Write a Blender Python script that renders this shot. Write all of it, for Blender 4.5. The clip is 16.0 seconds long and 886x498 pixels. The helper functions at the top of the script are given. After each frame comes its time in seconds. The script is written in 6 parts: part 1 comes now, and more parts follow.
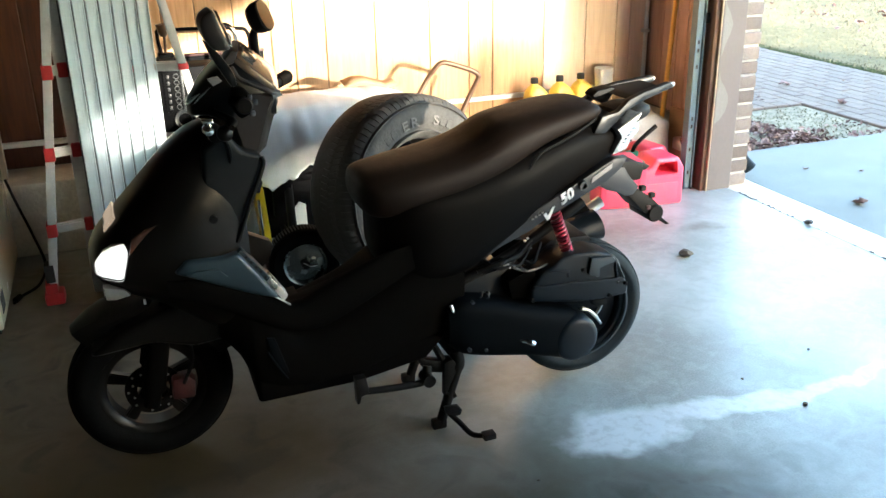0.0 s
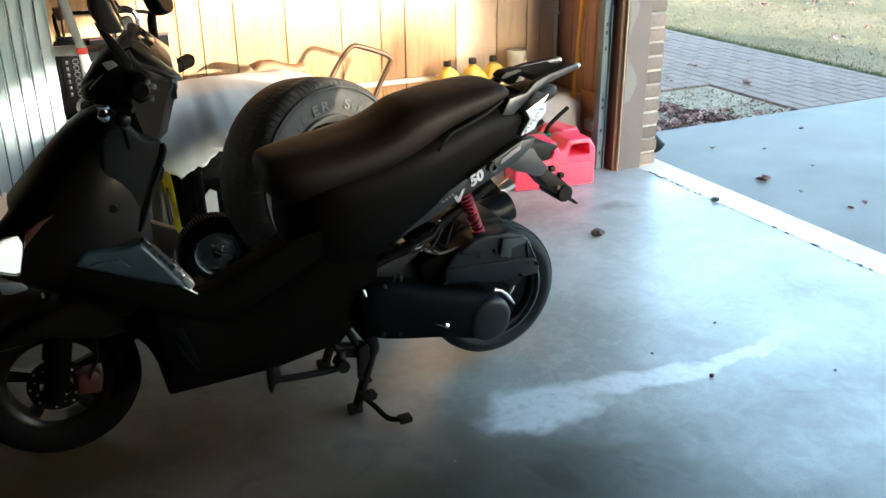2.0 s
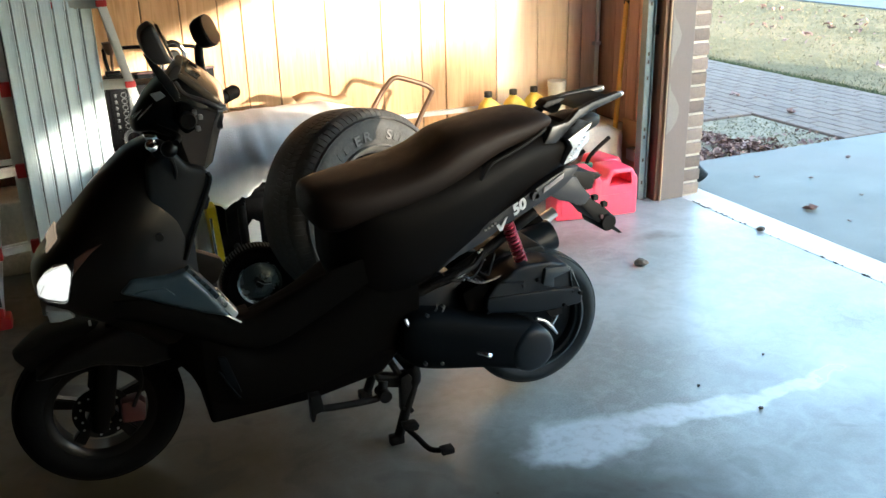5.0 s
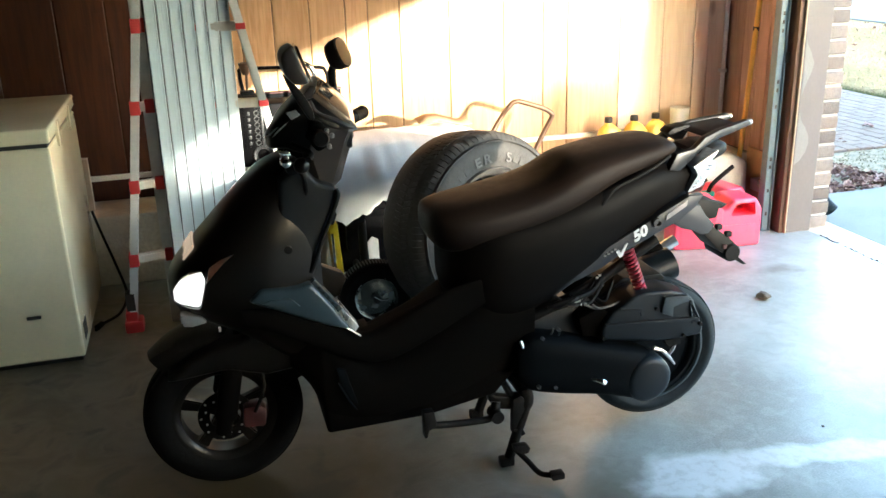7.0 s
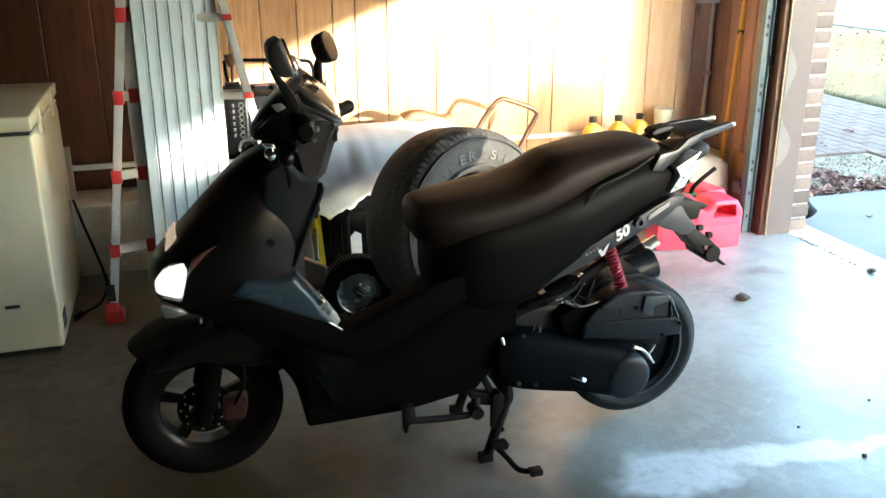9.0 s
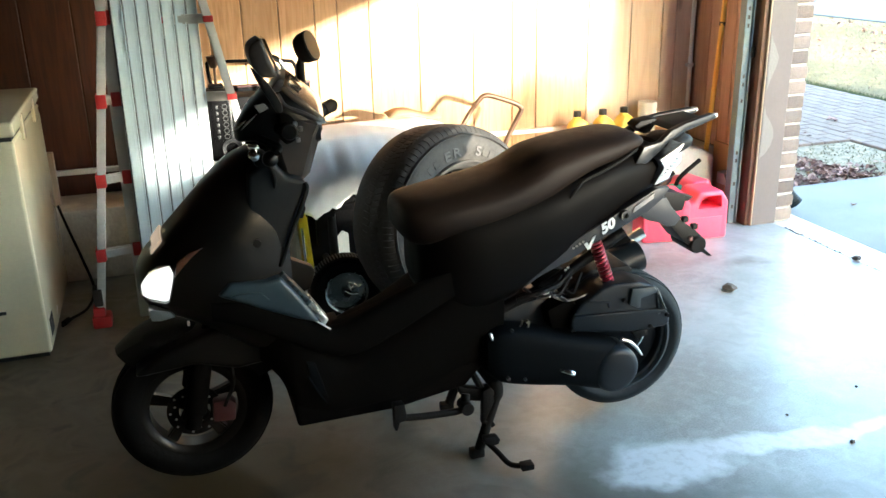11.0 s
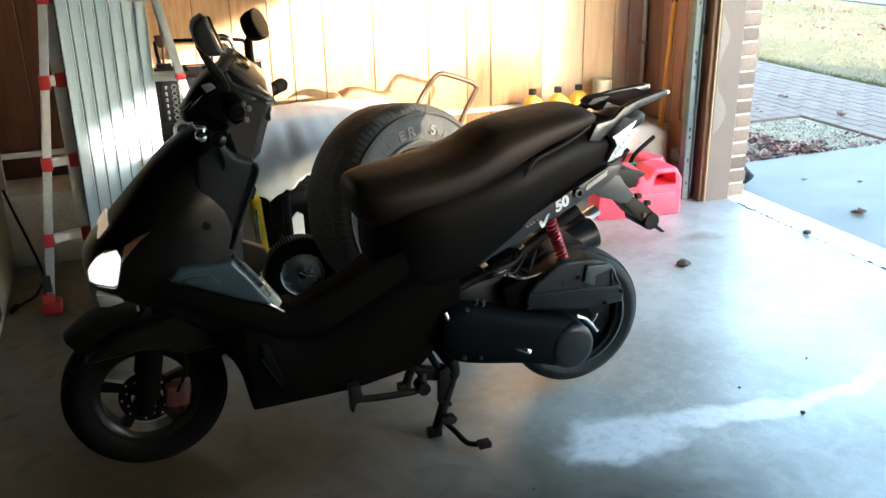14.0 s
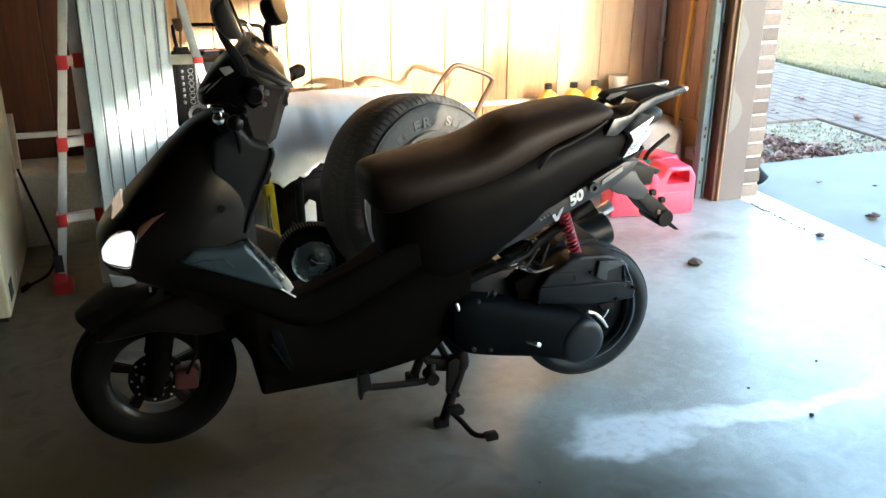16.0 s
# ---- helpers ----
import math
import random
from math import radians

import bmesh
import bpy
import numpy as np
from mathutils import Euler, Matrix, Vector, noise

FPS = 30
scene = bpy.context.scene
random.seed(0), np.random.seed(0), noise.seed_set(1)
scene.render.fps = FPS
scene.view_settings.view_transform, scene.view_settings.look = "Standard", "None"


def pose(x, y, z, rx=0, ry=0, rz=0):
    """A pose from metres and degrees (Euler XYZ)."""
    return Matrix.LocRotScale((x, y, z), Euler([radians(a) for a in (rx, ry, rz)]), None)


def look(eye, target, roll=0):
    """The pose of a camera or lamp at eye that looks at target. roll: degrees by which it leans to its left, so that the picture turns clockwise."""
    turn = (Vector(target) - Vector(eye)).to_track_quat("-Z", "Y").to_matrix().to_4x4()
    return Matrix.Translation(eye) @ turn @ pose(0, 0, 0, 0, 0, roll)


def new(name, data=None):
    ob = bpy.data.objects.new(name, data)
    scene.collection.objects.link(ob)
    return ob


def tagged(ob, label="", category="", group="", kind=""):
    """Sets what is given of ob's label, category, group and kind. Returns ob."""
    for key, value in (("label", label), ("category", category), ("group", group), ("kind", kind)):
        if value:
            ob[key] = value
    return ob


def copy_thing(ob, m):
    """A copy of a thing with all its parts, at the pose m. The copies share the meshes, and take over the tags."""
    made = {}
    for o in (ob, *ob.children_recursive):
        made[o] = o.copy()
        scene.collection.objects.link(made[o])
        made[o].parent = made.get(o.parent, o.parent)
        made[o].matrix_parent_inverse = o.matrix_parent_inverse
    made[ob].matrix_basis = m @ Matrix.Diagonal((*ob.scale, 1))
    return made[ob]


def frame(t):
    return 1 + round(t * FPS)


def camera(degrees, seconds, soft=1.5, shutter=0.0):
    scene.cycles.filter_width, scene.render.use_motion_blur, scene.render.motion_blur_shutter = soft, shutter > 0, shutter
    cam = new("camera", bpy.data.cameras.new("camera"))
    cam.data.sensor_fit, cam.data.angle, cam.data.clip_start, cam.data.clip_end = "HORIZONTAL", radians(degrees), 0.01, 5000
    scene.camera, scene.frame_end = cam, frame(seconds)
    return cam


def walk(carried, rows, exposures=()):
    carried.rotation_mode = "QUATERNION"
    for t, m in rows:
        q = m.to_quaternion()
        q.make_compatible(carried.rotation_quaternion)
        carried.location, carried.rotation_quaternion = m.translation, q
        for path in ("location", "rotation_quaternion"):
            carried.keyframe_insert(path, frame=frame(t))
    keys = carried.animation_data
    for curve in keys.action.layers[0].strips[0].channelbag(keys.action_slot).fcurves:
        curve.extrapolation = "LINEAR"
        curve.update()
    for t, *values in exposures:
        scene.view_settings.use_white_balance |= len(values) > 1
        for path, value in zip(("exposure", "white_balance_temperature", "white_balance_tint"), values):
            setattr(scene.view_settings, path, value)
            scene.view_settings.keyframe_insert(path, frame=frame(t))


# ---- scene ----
cam = camera(53.0, 16.0)
PATH = [
    (0, (0.03, 0.178, 1.451), (0.669, 1.92, 0.706), -1.1),
    (0.5, (0.039, 0.167, 1.454), (0.742, 1.888, 0.716), -0.6),
    (1, (0.062, 0.173, 1.451), (0.839, 1.85, 0.687), -1.1),
    (1.5, (0.067, 0.173, 1.447), (0.851, 1.835, 0.657), -1.3),
    (2, (0.063, 0.169, 1.445), (0.854, 1.832, 0.666), -0.5),
    (2.5, (0.068, 0.172, 1.446), (0.867, 1.836, 0.676), -0.9),
    (3, (0.064, 0.173, 1.445), (0.854, 1.845, 0.681), -1.3),
    (5.5, (0.053, 0.181, 1.432), (0.711, 1.946, 0.76), -1.4),
    (6, (0.015, 0.165, 1.435), (0.469, 2.01, 0.811), -0.7),
    (6.5, (0.019, 0.168, 1.434), (0.509, 1.999, 0.796), -1.1),
    (7, (0.027, 0.171, 1.436), (0.527, 1.993, 0.78), -1.7),
    (7.5, (0.024, 0.168, 1.438), (0.527, 1.992, 0.791), -1.8),
    (8, (0.022, 0.164, 1.436), (0.552, 1.979, 0.787), -0.1),
    (10.5, (0.028, 0.168, 1.437), (0.582, 1.969, 0.766), -0.9),
    (11, (0.029, 0.16, 1.435), (0.589, 1.959, 0.766), -1.3),
    (11.5, (0.04, 0.153, 1.43), (0.643, 1.928, 0.734), -1.4),
    (12, (0.046, 0.16, 1.433), (0.678, 1.925, 0.734), -1.2),
    (12.5, (0.045, 0.163, 1.431), (0.655, 1.935, 0.732), -1.5),
    (13, (0.043, 0.161, 1.434), (0.659, 1.935, 0.746), -1.5),
    (13.5, (0.043, 0.168, 1.43), (0.677, 1.935, 0.74), -1.0),
    (14, (0.048, 0.167, 1.43), (0.687, 1.923, 0.716), -1.2),
    (14.5, (0.043, 0.166, 1.428), (0.655, 1.929, 0.712), -1.1),
    (15, (0.036, 0.177, 1.419), (0.636, 1.933, 0.671), 0.3),
    (15.5, (0.033, 0.181, 1.419), (0.636, 1.931, 0.662), 0.1),
    (16, (0.037, 0.171, 1.421), (0.656, 1.928, 0.694), 0.3),
]
walk(cam, [(t, look(eye, target, roll)) for t, eye, target, roll in PATH], exposures=[(0.0, 4.70, 5850, 6), (0.6, 4.58, 5850, 6), (1.4, 4.38, 5850, 6), (3.2, 4.02, 5850, 6), (5.2, 4.32, 5850, 6), (6.0, 4.48, 5850, 6), (7.0, 4.86, 5850, 6), (11.5, 4.84, 5850, 6), (12.3, 4.72, 5850, 6), (14.5, 4.68, 5850, 6), (16.0, 4.80, 5850, 6)])

# ---------------------------------------------------------------- light
SUN_TURN, SUN_RISE = 66.7, 8.42      # degrees from the door's axis, above the horizon
world = bpy.data.worlds.new("sky")
scene.world = world
world.use_nodes = True
wn = world.node_tree.nodes
sky = wn.new("ShaderNodeTexSky")
sky.sky_type = "NISHITA"
sky.sun_disc = False
sky.sun_elevation = radians(SUN_RISE)
sky.sun_rotation = radians(90 + SUN_TURN)
wn["Background"].inputs["Strength"].default_value = 0.15
world.node_tree.links.new(sky.outputs[0], wn["Background"].inputs["Color"])

toward = Vector((math.cos(radians(SUN_TURN)) * math.cos(radians(SUN_RISE)),
                 -math.sin(radians(SUN_TURN)) * math.cos(radians(SUN_RISE)),
                 math.sin(radians(SUN_RISE))))
sun_data = bpy.data.lights.new("sun", "SUN")
sun_data.energy = 1.8
sun_data.angle = radians(0.9)
sun_data.color = (1.0, 0.86, 0.66)
sun = new("sun", sun_data)
sun.matrix_world = look(toward * 60, (0, 0, 0))


# ---------------------------------------------------------------- materials
def material(name, color, rough=0.5, metal=0.0, vary=0.15, scale=8.0, bump=0.1, grain=80.0,
             dirt=None, dirt_amount=0.0, island=0.0, coat=0.0, stretch=(1, 1, 1), spec=0.5):
    """Two scales of colour variation, roughness variation and fine relief."""
    m = bpy.data.materials.new(name)
    m.use_nodes = True
    n, l = m.node_tree.nodes, m.node_tree.links
    b = n["Principled BSDF"]
    tc = n.new("ShaderNodeTexCoord")
    mp = n.new("ShaderNodeMapping")
    mp.inputs["Scale"].default_value = stretch
    l.new(tc.outputs["Object"], mp.inputs["Vector"])
    big = n.new("ShaderNodeTexNoise")
    big.inputs["Scale"].default_value, big.inputs["Detail"].default_value = scale, 6
    small = n.new("ShaderNodeTexNoise")
    small.inputs["Scale"].default_value, small.inputs["Detail"].default_value = grain, 4
    l.new(mp.outputs[0], big.inputs["Vector"])
    l.new(mp.outputs[0], small.inputs["Vector"])
    mixed = n.new("ShaderNodeMath")
    mixed.operation = "MULTIPLY_ADD"
    l.new(small.outputs[0], mixed.inputs[0])
    mixed.inputs[1].default_value = 0.45
    l.new(big.outputs[0], mixed.inputs[2])
    ramp = n.new("ShaderNodeMapRange")
    ramp.inputs[1].default_value, ramp.inputs[2].default_value = 0.45, 1.0
    ramp.inputs[3].default_value, ramp.inputs[4].default_value = 1 - vary, 1 + vary
    l.new(mixed.outputs[0], ramp.inputs[0])
    col = n.new("ShaderNodeVectorMath")
    col.operation = "SCALE"
    col.inputs[0].default_value = color
    l.new(ramp.outputs[0], col.inputs["Scale"])
    out = col.outputs[0]
    if island:
        info = n.new("ShaderNodeObjectInfo")
        hv = n.new("ShaderNodeHueSaturation")
        mr = n.new("ShaderNodeMapRange")
        mr.inputs[3].default_value, mr.inputs[4].default_value = 1 - island, 1 + island
        l.new(info.outputs["Random"], mr.inputs[0])
        l.new(mr.outputs[0], hv.inputs["Value"])
        l.new(out, hv.inputs["Color"])
        out = hv.outputs[0]
    if dirt:
        dn = n.new("ShaderNodeTexNoise")
        dn.inputs["Scale"].default_value, dn.inputs["Detail"].default_value = scale * 0.6, 8
        l.new(tc.outputs["Object"], dn.inputs["Vector"])
        dr = n.new("ShaderNodeMapRange")
        dr.inputs[1].default_value, dr.inputs[2].default_value = 0.5, 0.72
        dr.inputs[4].default_value = dirt_amount
        l.new(dn.outputs[0], dr.inputs[0])
        mx = n.new("ShaderNodeMix")
        mx.data_type = "RGBA"
        l.new(dr.outputs[0], mx.inputs["Factor"])
        l.new(out, mx.inputs["A"])
        mx.inputs["B"].default_value = (*dirt, 1)
        out = mx.outputs["Result"]
    l.new(out, b.inputs["Base Color"])
    rr = n.new("ShaderNodeMapRange")
    rr.inputs[3].default_value, rr.inputs[4].default_value = max(0.02, rough - 0.12), min(1, rough + 0.12)
    l.new(big.outputs[0], rr.inputs[0])
    l.new(rr.outputs[0], b.inputs["Roughness"])
    b.inputs["Metallic"].default_value = metal
    b.inputs["Specular IOR Level"].default_value = spec
    b.inputs["Coat Weight"].default_value = coat
    b.inputs["Coat Roughness"].default_value = 0.08
    if bump:
        bp = n.new("ShaderNodeBump")
        bp.inputs["Strength"].default_value, bp.inputs["Distance"].default_value = bump, 0.01
        l.new(small.outputs[0], bp.inputs["Height"])
        l.new(bp.outputs[0], b.inputs["Normal"])
    return m


def wood_material(name, light, dark, knots=True, island=0.16, rough=0.5):
    """Upright boards with stretched grain, knots and a tone of their own."""
    m = bpy.data.materials.new(name)
    m.use_nodes = True
    n, l = m.node_tree.nodes, m.node_tree.links
    b = n["Principled BSDF"]
    tc, info = n.new("ShaderNodeTexCoord"), n.new("ShaderNodeObjectInfo")
    off = n.new("ShaderNodeVectorMath")
    off.operation = "MULTIPLY_ADD"
    cmb = n.new("ShaderNodeCombineXYZ")
    for k in range(3):
        l.new(info.outputs["Random"], cmb.inputs[k])
    l.new(cmb.outputs[0], off.inputs[0])
    off.inputs[1].default_value = (13, 17, 29)
    l.new(tc.outputs["Object"], off.inputs[2])
    mp = n.new("ShaderNodeMapping")
    mp.inputs["Scale"].default_value = (14, 14, 1.1)
    l.new(off.outputs[0], mp.inputs["Vector"])
    grain = n.new("ShaderNodeTexNoise")
    grain.inputs["Scale"].default_value, grain.inputs["Detail"].default_value = 3.0, 8
    grain.inputs["Distortion"].default_value = 1.2
    l.new(mp.outputs[0], grain.inputs["Vector"])
    cr = n.new("ShaderNodeValToRGB")
    cr.color_ramp.elements[0].position, cr.color_ramp.elements[0].color = 0.32, (*dark, 1)
    cr.color_ramp.elements[1].position, cr.color_ramp.elements[1].color = 0.62, (*light, 1)
    l.new(grain.outputs[0], cr.inputs[0])
    out = cr.outputs[0]
    if knots:
        vm = n.new("ShaderNodeMapping")
        vm.inputs["Scale"].default_value = (4.2, 4.2, 1.5)
        l.new(off.outputs[0], vm.inputs["Vector"])
        vo = n.new("ShaderNodeTexVoronoi")
        vo.inputs["Scale"].default_value = 1.0
        l.new(vm.outputs[0], vo.inputs["Vector"])
        kr = n.new("ShaderNodeMapRange")
        kr.inputs[1].default_value, kr.inputs[2].default_value = 0.05, 0.10
        kr.inputs[3].default_value, kr.inputs[4].default_value = 0.75, 0.0
        l.new(vo.outputs["Distance"], kr.inputs[0])
        mx = n.new("ShaderNodeMix")
        mx.data_type = "RGBA"
        l.new(kr.outputs[0], mx.inputs["Factor"])
        l.new(out, mx.inputs["A"])
        mx.inputs["B"].default_value = (dark[0] * 0.45, dark[1] * 0.4, dark[2] * 0.4, 1)
        out = mx.outputs["Result"]
    hv = n.new("ShaderNodeHueSaturation")
    mr = n.new("ShaderNodeMapRange")
    mr.inputs[3].default_value, mr.inputs[4].default_value = 1 - island, 1 + island
    l.new(info.outputs["Random"], mr.inputs[0])
    l.new(mr.outputs[0], hv.inputs["Value"])
    l.new(out, hv.inputs["Color"])
    l.new(hv.outputs[0], b.inputs["Base Color"])
    b.inputs["Roughness"].default_value = rough
    bp = n.new("ShaderNodeBump")
    bp.inputs["Strength"].default_value, bp.inputs["Distance"].default_value = 0.15, 0.004
    l.new(grain.outputs[0], bp.inputs["Height"])
    l.new(bp.outputs[0], b.inputs["Normal"])
    return m


def concrete_floor():
    """Trowelled grey slab: mottled, with dark oil stains, brown smears, painted-in shade and one pale washed trail."""
    m = bpy.data.materials.new("garage_concrete")
    m.use_nodes = True
    n, l = m.node_tree.nodes, m.node_tree.links
    b = n["Principled BSDF"]
    tc = n.new("ShaderNodeTexCoord")

    def noise_at(scale, detail=6, distort=0.0):
        k = n.new("ShaderNodeTexNoise")
        k.inputs["Scale"].default_value, k.inputs["Detail"].default_value = scale, detail
        k.inputs["Distortion"].default_value = distort
        l.new(tc.outputs["Object"], k.inputs["Vector"])
        return k

    def math_node(op, a, bb=None, c=None):
        k = n.new("ShaderNodeMath")
        k.operation = op
        for i, v in enumerate((a, bb, c)):
            if v is None:
                continue
            if isinstance(v, (int, float)):
                k.inputs[i].default_value = v
            else:
                l.new(v, k.inputs[i])
        return k.outputs[0]

    def span(v, a, bb, c, d):
        k = n.new("ShaderNodeMapRange")
        k.inputs[1].default_value, k.inputs[2].default_value, k.inputs[3].default_value, k.inputs[4].default_value = a, bb, c, d
        l.new(v, k.inputs[0])
        return k.outputs[0]

    def mix(f, a, bb):
        k = n.new("ShaderNodeMix")
        k.data_type = "RGBA"
        l.new(f, k.inputs["Factor"])
        for s, v in (("A", a), ("B", bb)):
            if isinstance(v, tuple):
                k.inputs[s].default_value = (*v, 1)
            else:
                l.new(v, k.inputs[s])
        return k.outputs["Result"]

    # wobbled coordinates for blots with ragged rims
    wob = noise_at(7.0, 9)
    shift = n.new("ShaderNodeVectorMath")
    shift.operation = "MULTIPLY_ADD"
    l.new(wob.outputs["Color"], shift.inputs[0])
    shift.inputs[1].default_value = (0.22, 0.16, 0)
    l.new(tc.outputs["Object"], shift.inputs[2])
    back = n.new("ShaderNodeVectorMath")
    back.operation = "SUBTRACT"
    l.new(shift.outputs[0], back.inputs[0])
    back.inputs[1].default_value = (0.11, 0.08, 0)

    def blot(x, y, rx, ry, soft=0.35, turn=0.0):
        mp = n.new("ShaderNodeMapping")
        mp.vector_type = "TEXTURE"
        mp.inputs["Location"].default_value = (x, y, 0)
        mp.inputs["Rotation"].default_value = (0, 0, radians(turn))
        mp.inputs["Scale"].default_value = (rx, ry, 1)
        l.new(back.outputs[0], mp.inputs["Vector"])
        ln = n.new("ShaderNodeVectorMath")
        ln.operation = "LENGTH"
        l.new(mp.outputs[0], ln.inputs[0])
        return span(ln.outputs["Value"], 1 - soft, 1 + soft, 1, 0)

    base = noise_at(1.6, 9)
    cloud = noise_at(5.5, 9, 0.6)
    fine = noise_at(160, 3)
    col = mix(span(base.outputs[0], 0.35, 0.68, 0, 1), (0.165, 0.186, 0.176), (0.375, 0.432, 0.432))
    col = mix(span(cloud.outputs[0], 0.52, 0.76, 0, 0.4), col, (0.165, 0.178, 0.160))
    col = mix(span(fine.outputs[0], 0.35, 0.7, 0, 0.3), col, (0.46, 0.45, 0.42))
    mid = noise_at(17, 8, 1.0)
    col = mix(span(mid.outputs[0], 0.46, 0.74, 0, 0.18), col, (0.55, 0.585, 0.58))
    col = mix(span(mid.outputs[0], 0.50, 0.26, 0, 0.18), col, (0.16, 0.145, 0.12))
    broad = noise_at(2.6, 8, 0.8)
    col = mix(span(broad.outputs[0], 0.52, 0.72, 0, 0.42), col, (0.23, 0.265, 0.255))
    # real stains, plus large left-hand blots painted for shade and warm bounce
    grime_shade = 0.0
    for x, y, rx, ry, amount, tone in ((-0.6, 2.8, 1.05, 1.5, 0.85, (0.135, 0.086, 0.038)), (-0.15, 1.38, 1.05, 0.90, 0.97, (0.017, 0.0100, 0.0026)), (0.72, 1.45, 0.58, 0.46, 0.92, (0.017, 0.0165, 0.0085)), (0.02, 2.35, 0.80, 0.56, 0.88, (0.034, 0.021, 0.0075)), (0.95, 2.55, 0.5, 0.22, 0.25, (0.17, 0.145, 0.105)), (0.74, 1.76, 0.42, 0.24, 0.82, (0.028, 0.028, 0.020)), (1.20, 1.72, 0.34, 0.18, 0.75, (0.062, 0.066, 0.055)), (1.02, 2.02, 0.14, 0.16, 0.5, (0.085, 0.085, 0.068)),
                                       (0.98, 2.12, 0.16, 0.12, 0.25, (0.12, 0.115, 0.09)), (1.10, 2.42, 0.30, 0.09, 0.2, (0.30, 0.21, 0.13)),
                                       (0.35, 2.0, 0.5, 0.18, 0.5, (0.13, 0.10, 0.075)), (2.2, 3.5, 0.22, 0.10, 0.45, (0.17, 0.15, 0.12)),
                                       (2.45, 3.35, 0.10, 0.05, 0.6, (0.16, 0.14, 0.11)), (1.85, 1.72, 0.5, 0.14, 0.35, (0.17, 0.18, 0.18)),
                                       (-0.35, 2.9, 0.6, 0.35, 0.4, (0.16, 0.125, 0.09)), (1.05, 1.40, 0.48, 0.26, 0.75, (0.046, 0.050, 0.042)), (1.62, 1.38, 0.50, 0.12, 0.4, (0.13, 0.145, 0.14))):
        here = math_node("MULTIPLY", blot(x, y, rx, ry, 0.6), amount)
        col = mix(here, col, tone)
        grime_shade = math_node("MAXIMUM", grime_shade, here)
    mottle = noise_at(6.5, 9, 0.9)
    col = mix(math_node("MULTIPLY", span(mottle.outputs[0], 0.48, 0.66, 0, 0.5), grime_shade), col, (0.050, 0.036, 0.014))
    col = mix(math_node("MULTIPLY", span(mottle.outputs[0], 0.46, 0.34, 0, 0.6), grime_shade), col, (0.022, 0.021, 0.014))
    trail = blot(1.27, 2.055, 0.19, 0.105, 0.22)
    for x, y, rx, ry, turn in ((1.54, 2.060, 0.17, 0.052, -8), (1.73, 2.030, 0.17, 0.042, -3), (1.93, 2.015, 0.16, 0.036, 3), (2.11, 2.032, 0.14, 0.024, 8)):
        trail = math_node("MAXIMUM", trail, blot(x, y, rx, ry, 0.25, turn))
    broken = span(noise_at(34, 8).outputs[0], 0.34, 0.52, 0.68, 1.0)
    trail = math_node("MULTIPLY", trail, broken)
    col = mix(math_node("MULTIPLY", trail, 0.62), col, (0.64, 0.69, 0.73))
    l.new(col, b.inputs["Base Color"])
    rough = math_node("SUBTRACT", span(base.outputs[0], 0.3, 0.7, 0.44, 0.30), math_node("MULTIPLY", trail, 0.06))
    l.new(rough, b.inputs["Roughness"])
    l.new(span(grime_shade, 0, 1, 0.6, 0.08), b.inputs["Specular IOR Level"])
    bp = n.new("ShaderNodeBump")
    bp.inputs["Strength"].default_value, bp.inputs["Distance"].default_value = 0.12, 0.006
    l.new(math_node("MULTIPLY_ADD", fine.outputs[0], 0.4, cloud.outputs[0]), bp.inputs["Height"])
    l.new(bp.outputs[0], b.inputs["Normal"])
    return m


def glass_material(name, color=(1, 1, 1), rough=0.05):
    m = bpy.data.materials.new(name)
    m.use_nodes = True
    b = m.node_tree.nodes["Principled BSDF"]
    b.inputs["Base Color"].default_value = (*color, 1)
    b.inputs["Roughness"].default_value = rough
    b.inputs["Transmission Weight"].default_value = 1.0
    b.inputs["IOR"].default_value = 1.45
    return m


def piece_material(name, tones, rough=0.85):
    """Small loose pieces in one mesh: each takes a tone of its own."""
    m = bpy.data.materials.new(name)
    m.use_nodes = True
    n, l = m.node_tree.nodes, m.node_tree.links
    b = n["Principled BSDF"]
    geo = n.new("ShaderNodeNewGeometry")
    ramp = n.new("ShaderNodeValToRGB")
    ramp.color_ramp.interpolation = "LINEAR"
    els = ramp.color_ramp.elements
    while len(els) < len(tones):
        els.new(0.5)
    for k, tone in enumerate(tones):
        els[k].position = k / (len(tones) - 1)
        els[k].color = (*tone, 1)
    l.new(geo.outputs["Random Per Island"], ramp.inputs[0])
    l.new(ramp.outputs[0], b.inputs["Base Color"])
    b.inputs["Roughness"].default_value = rough
    b.inputs["Specular IOR Level"].default_value = 0.25
    return m


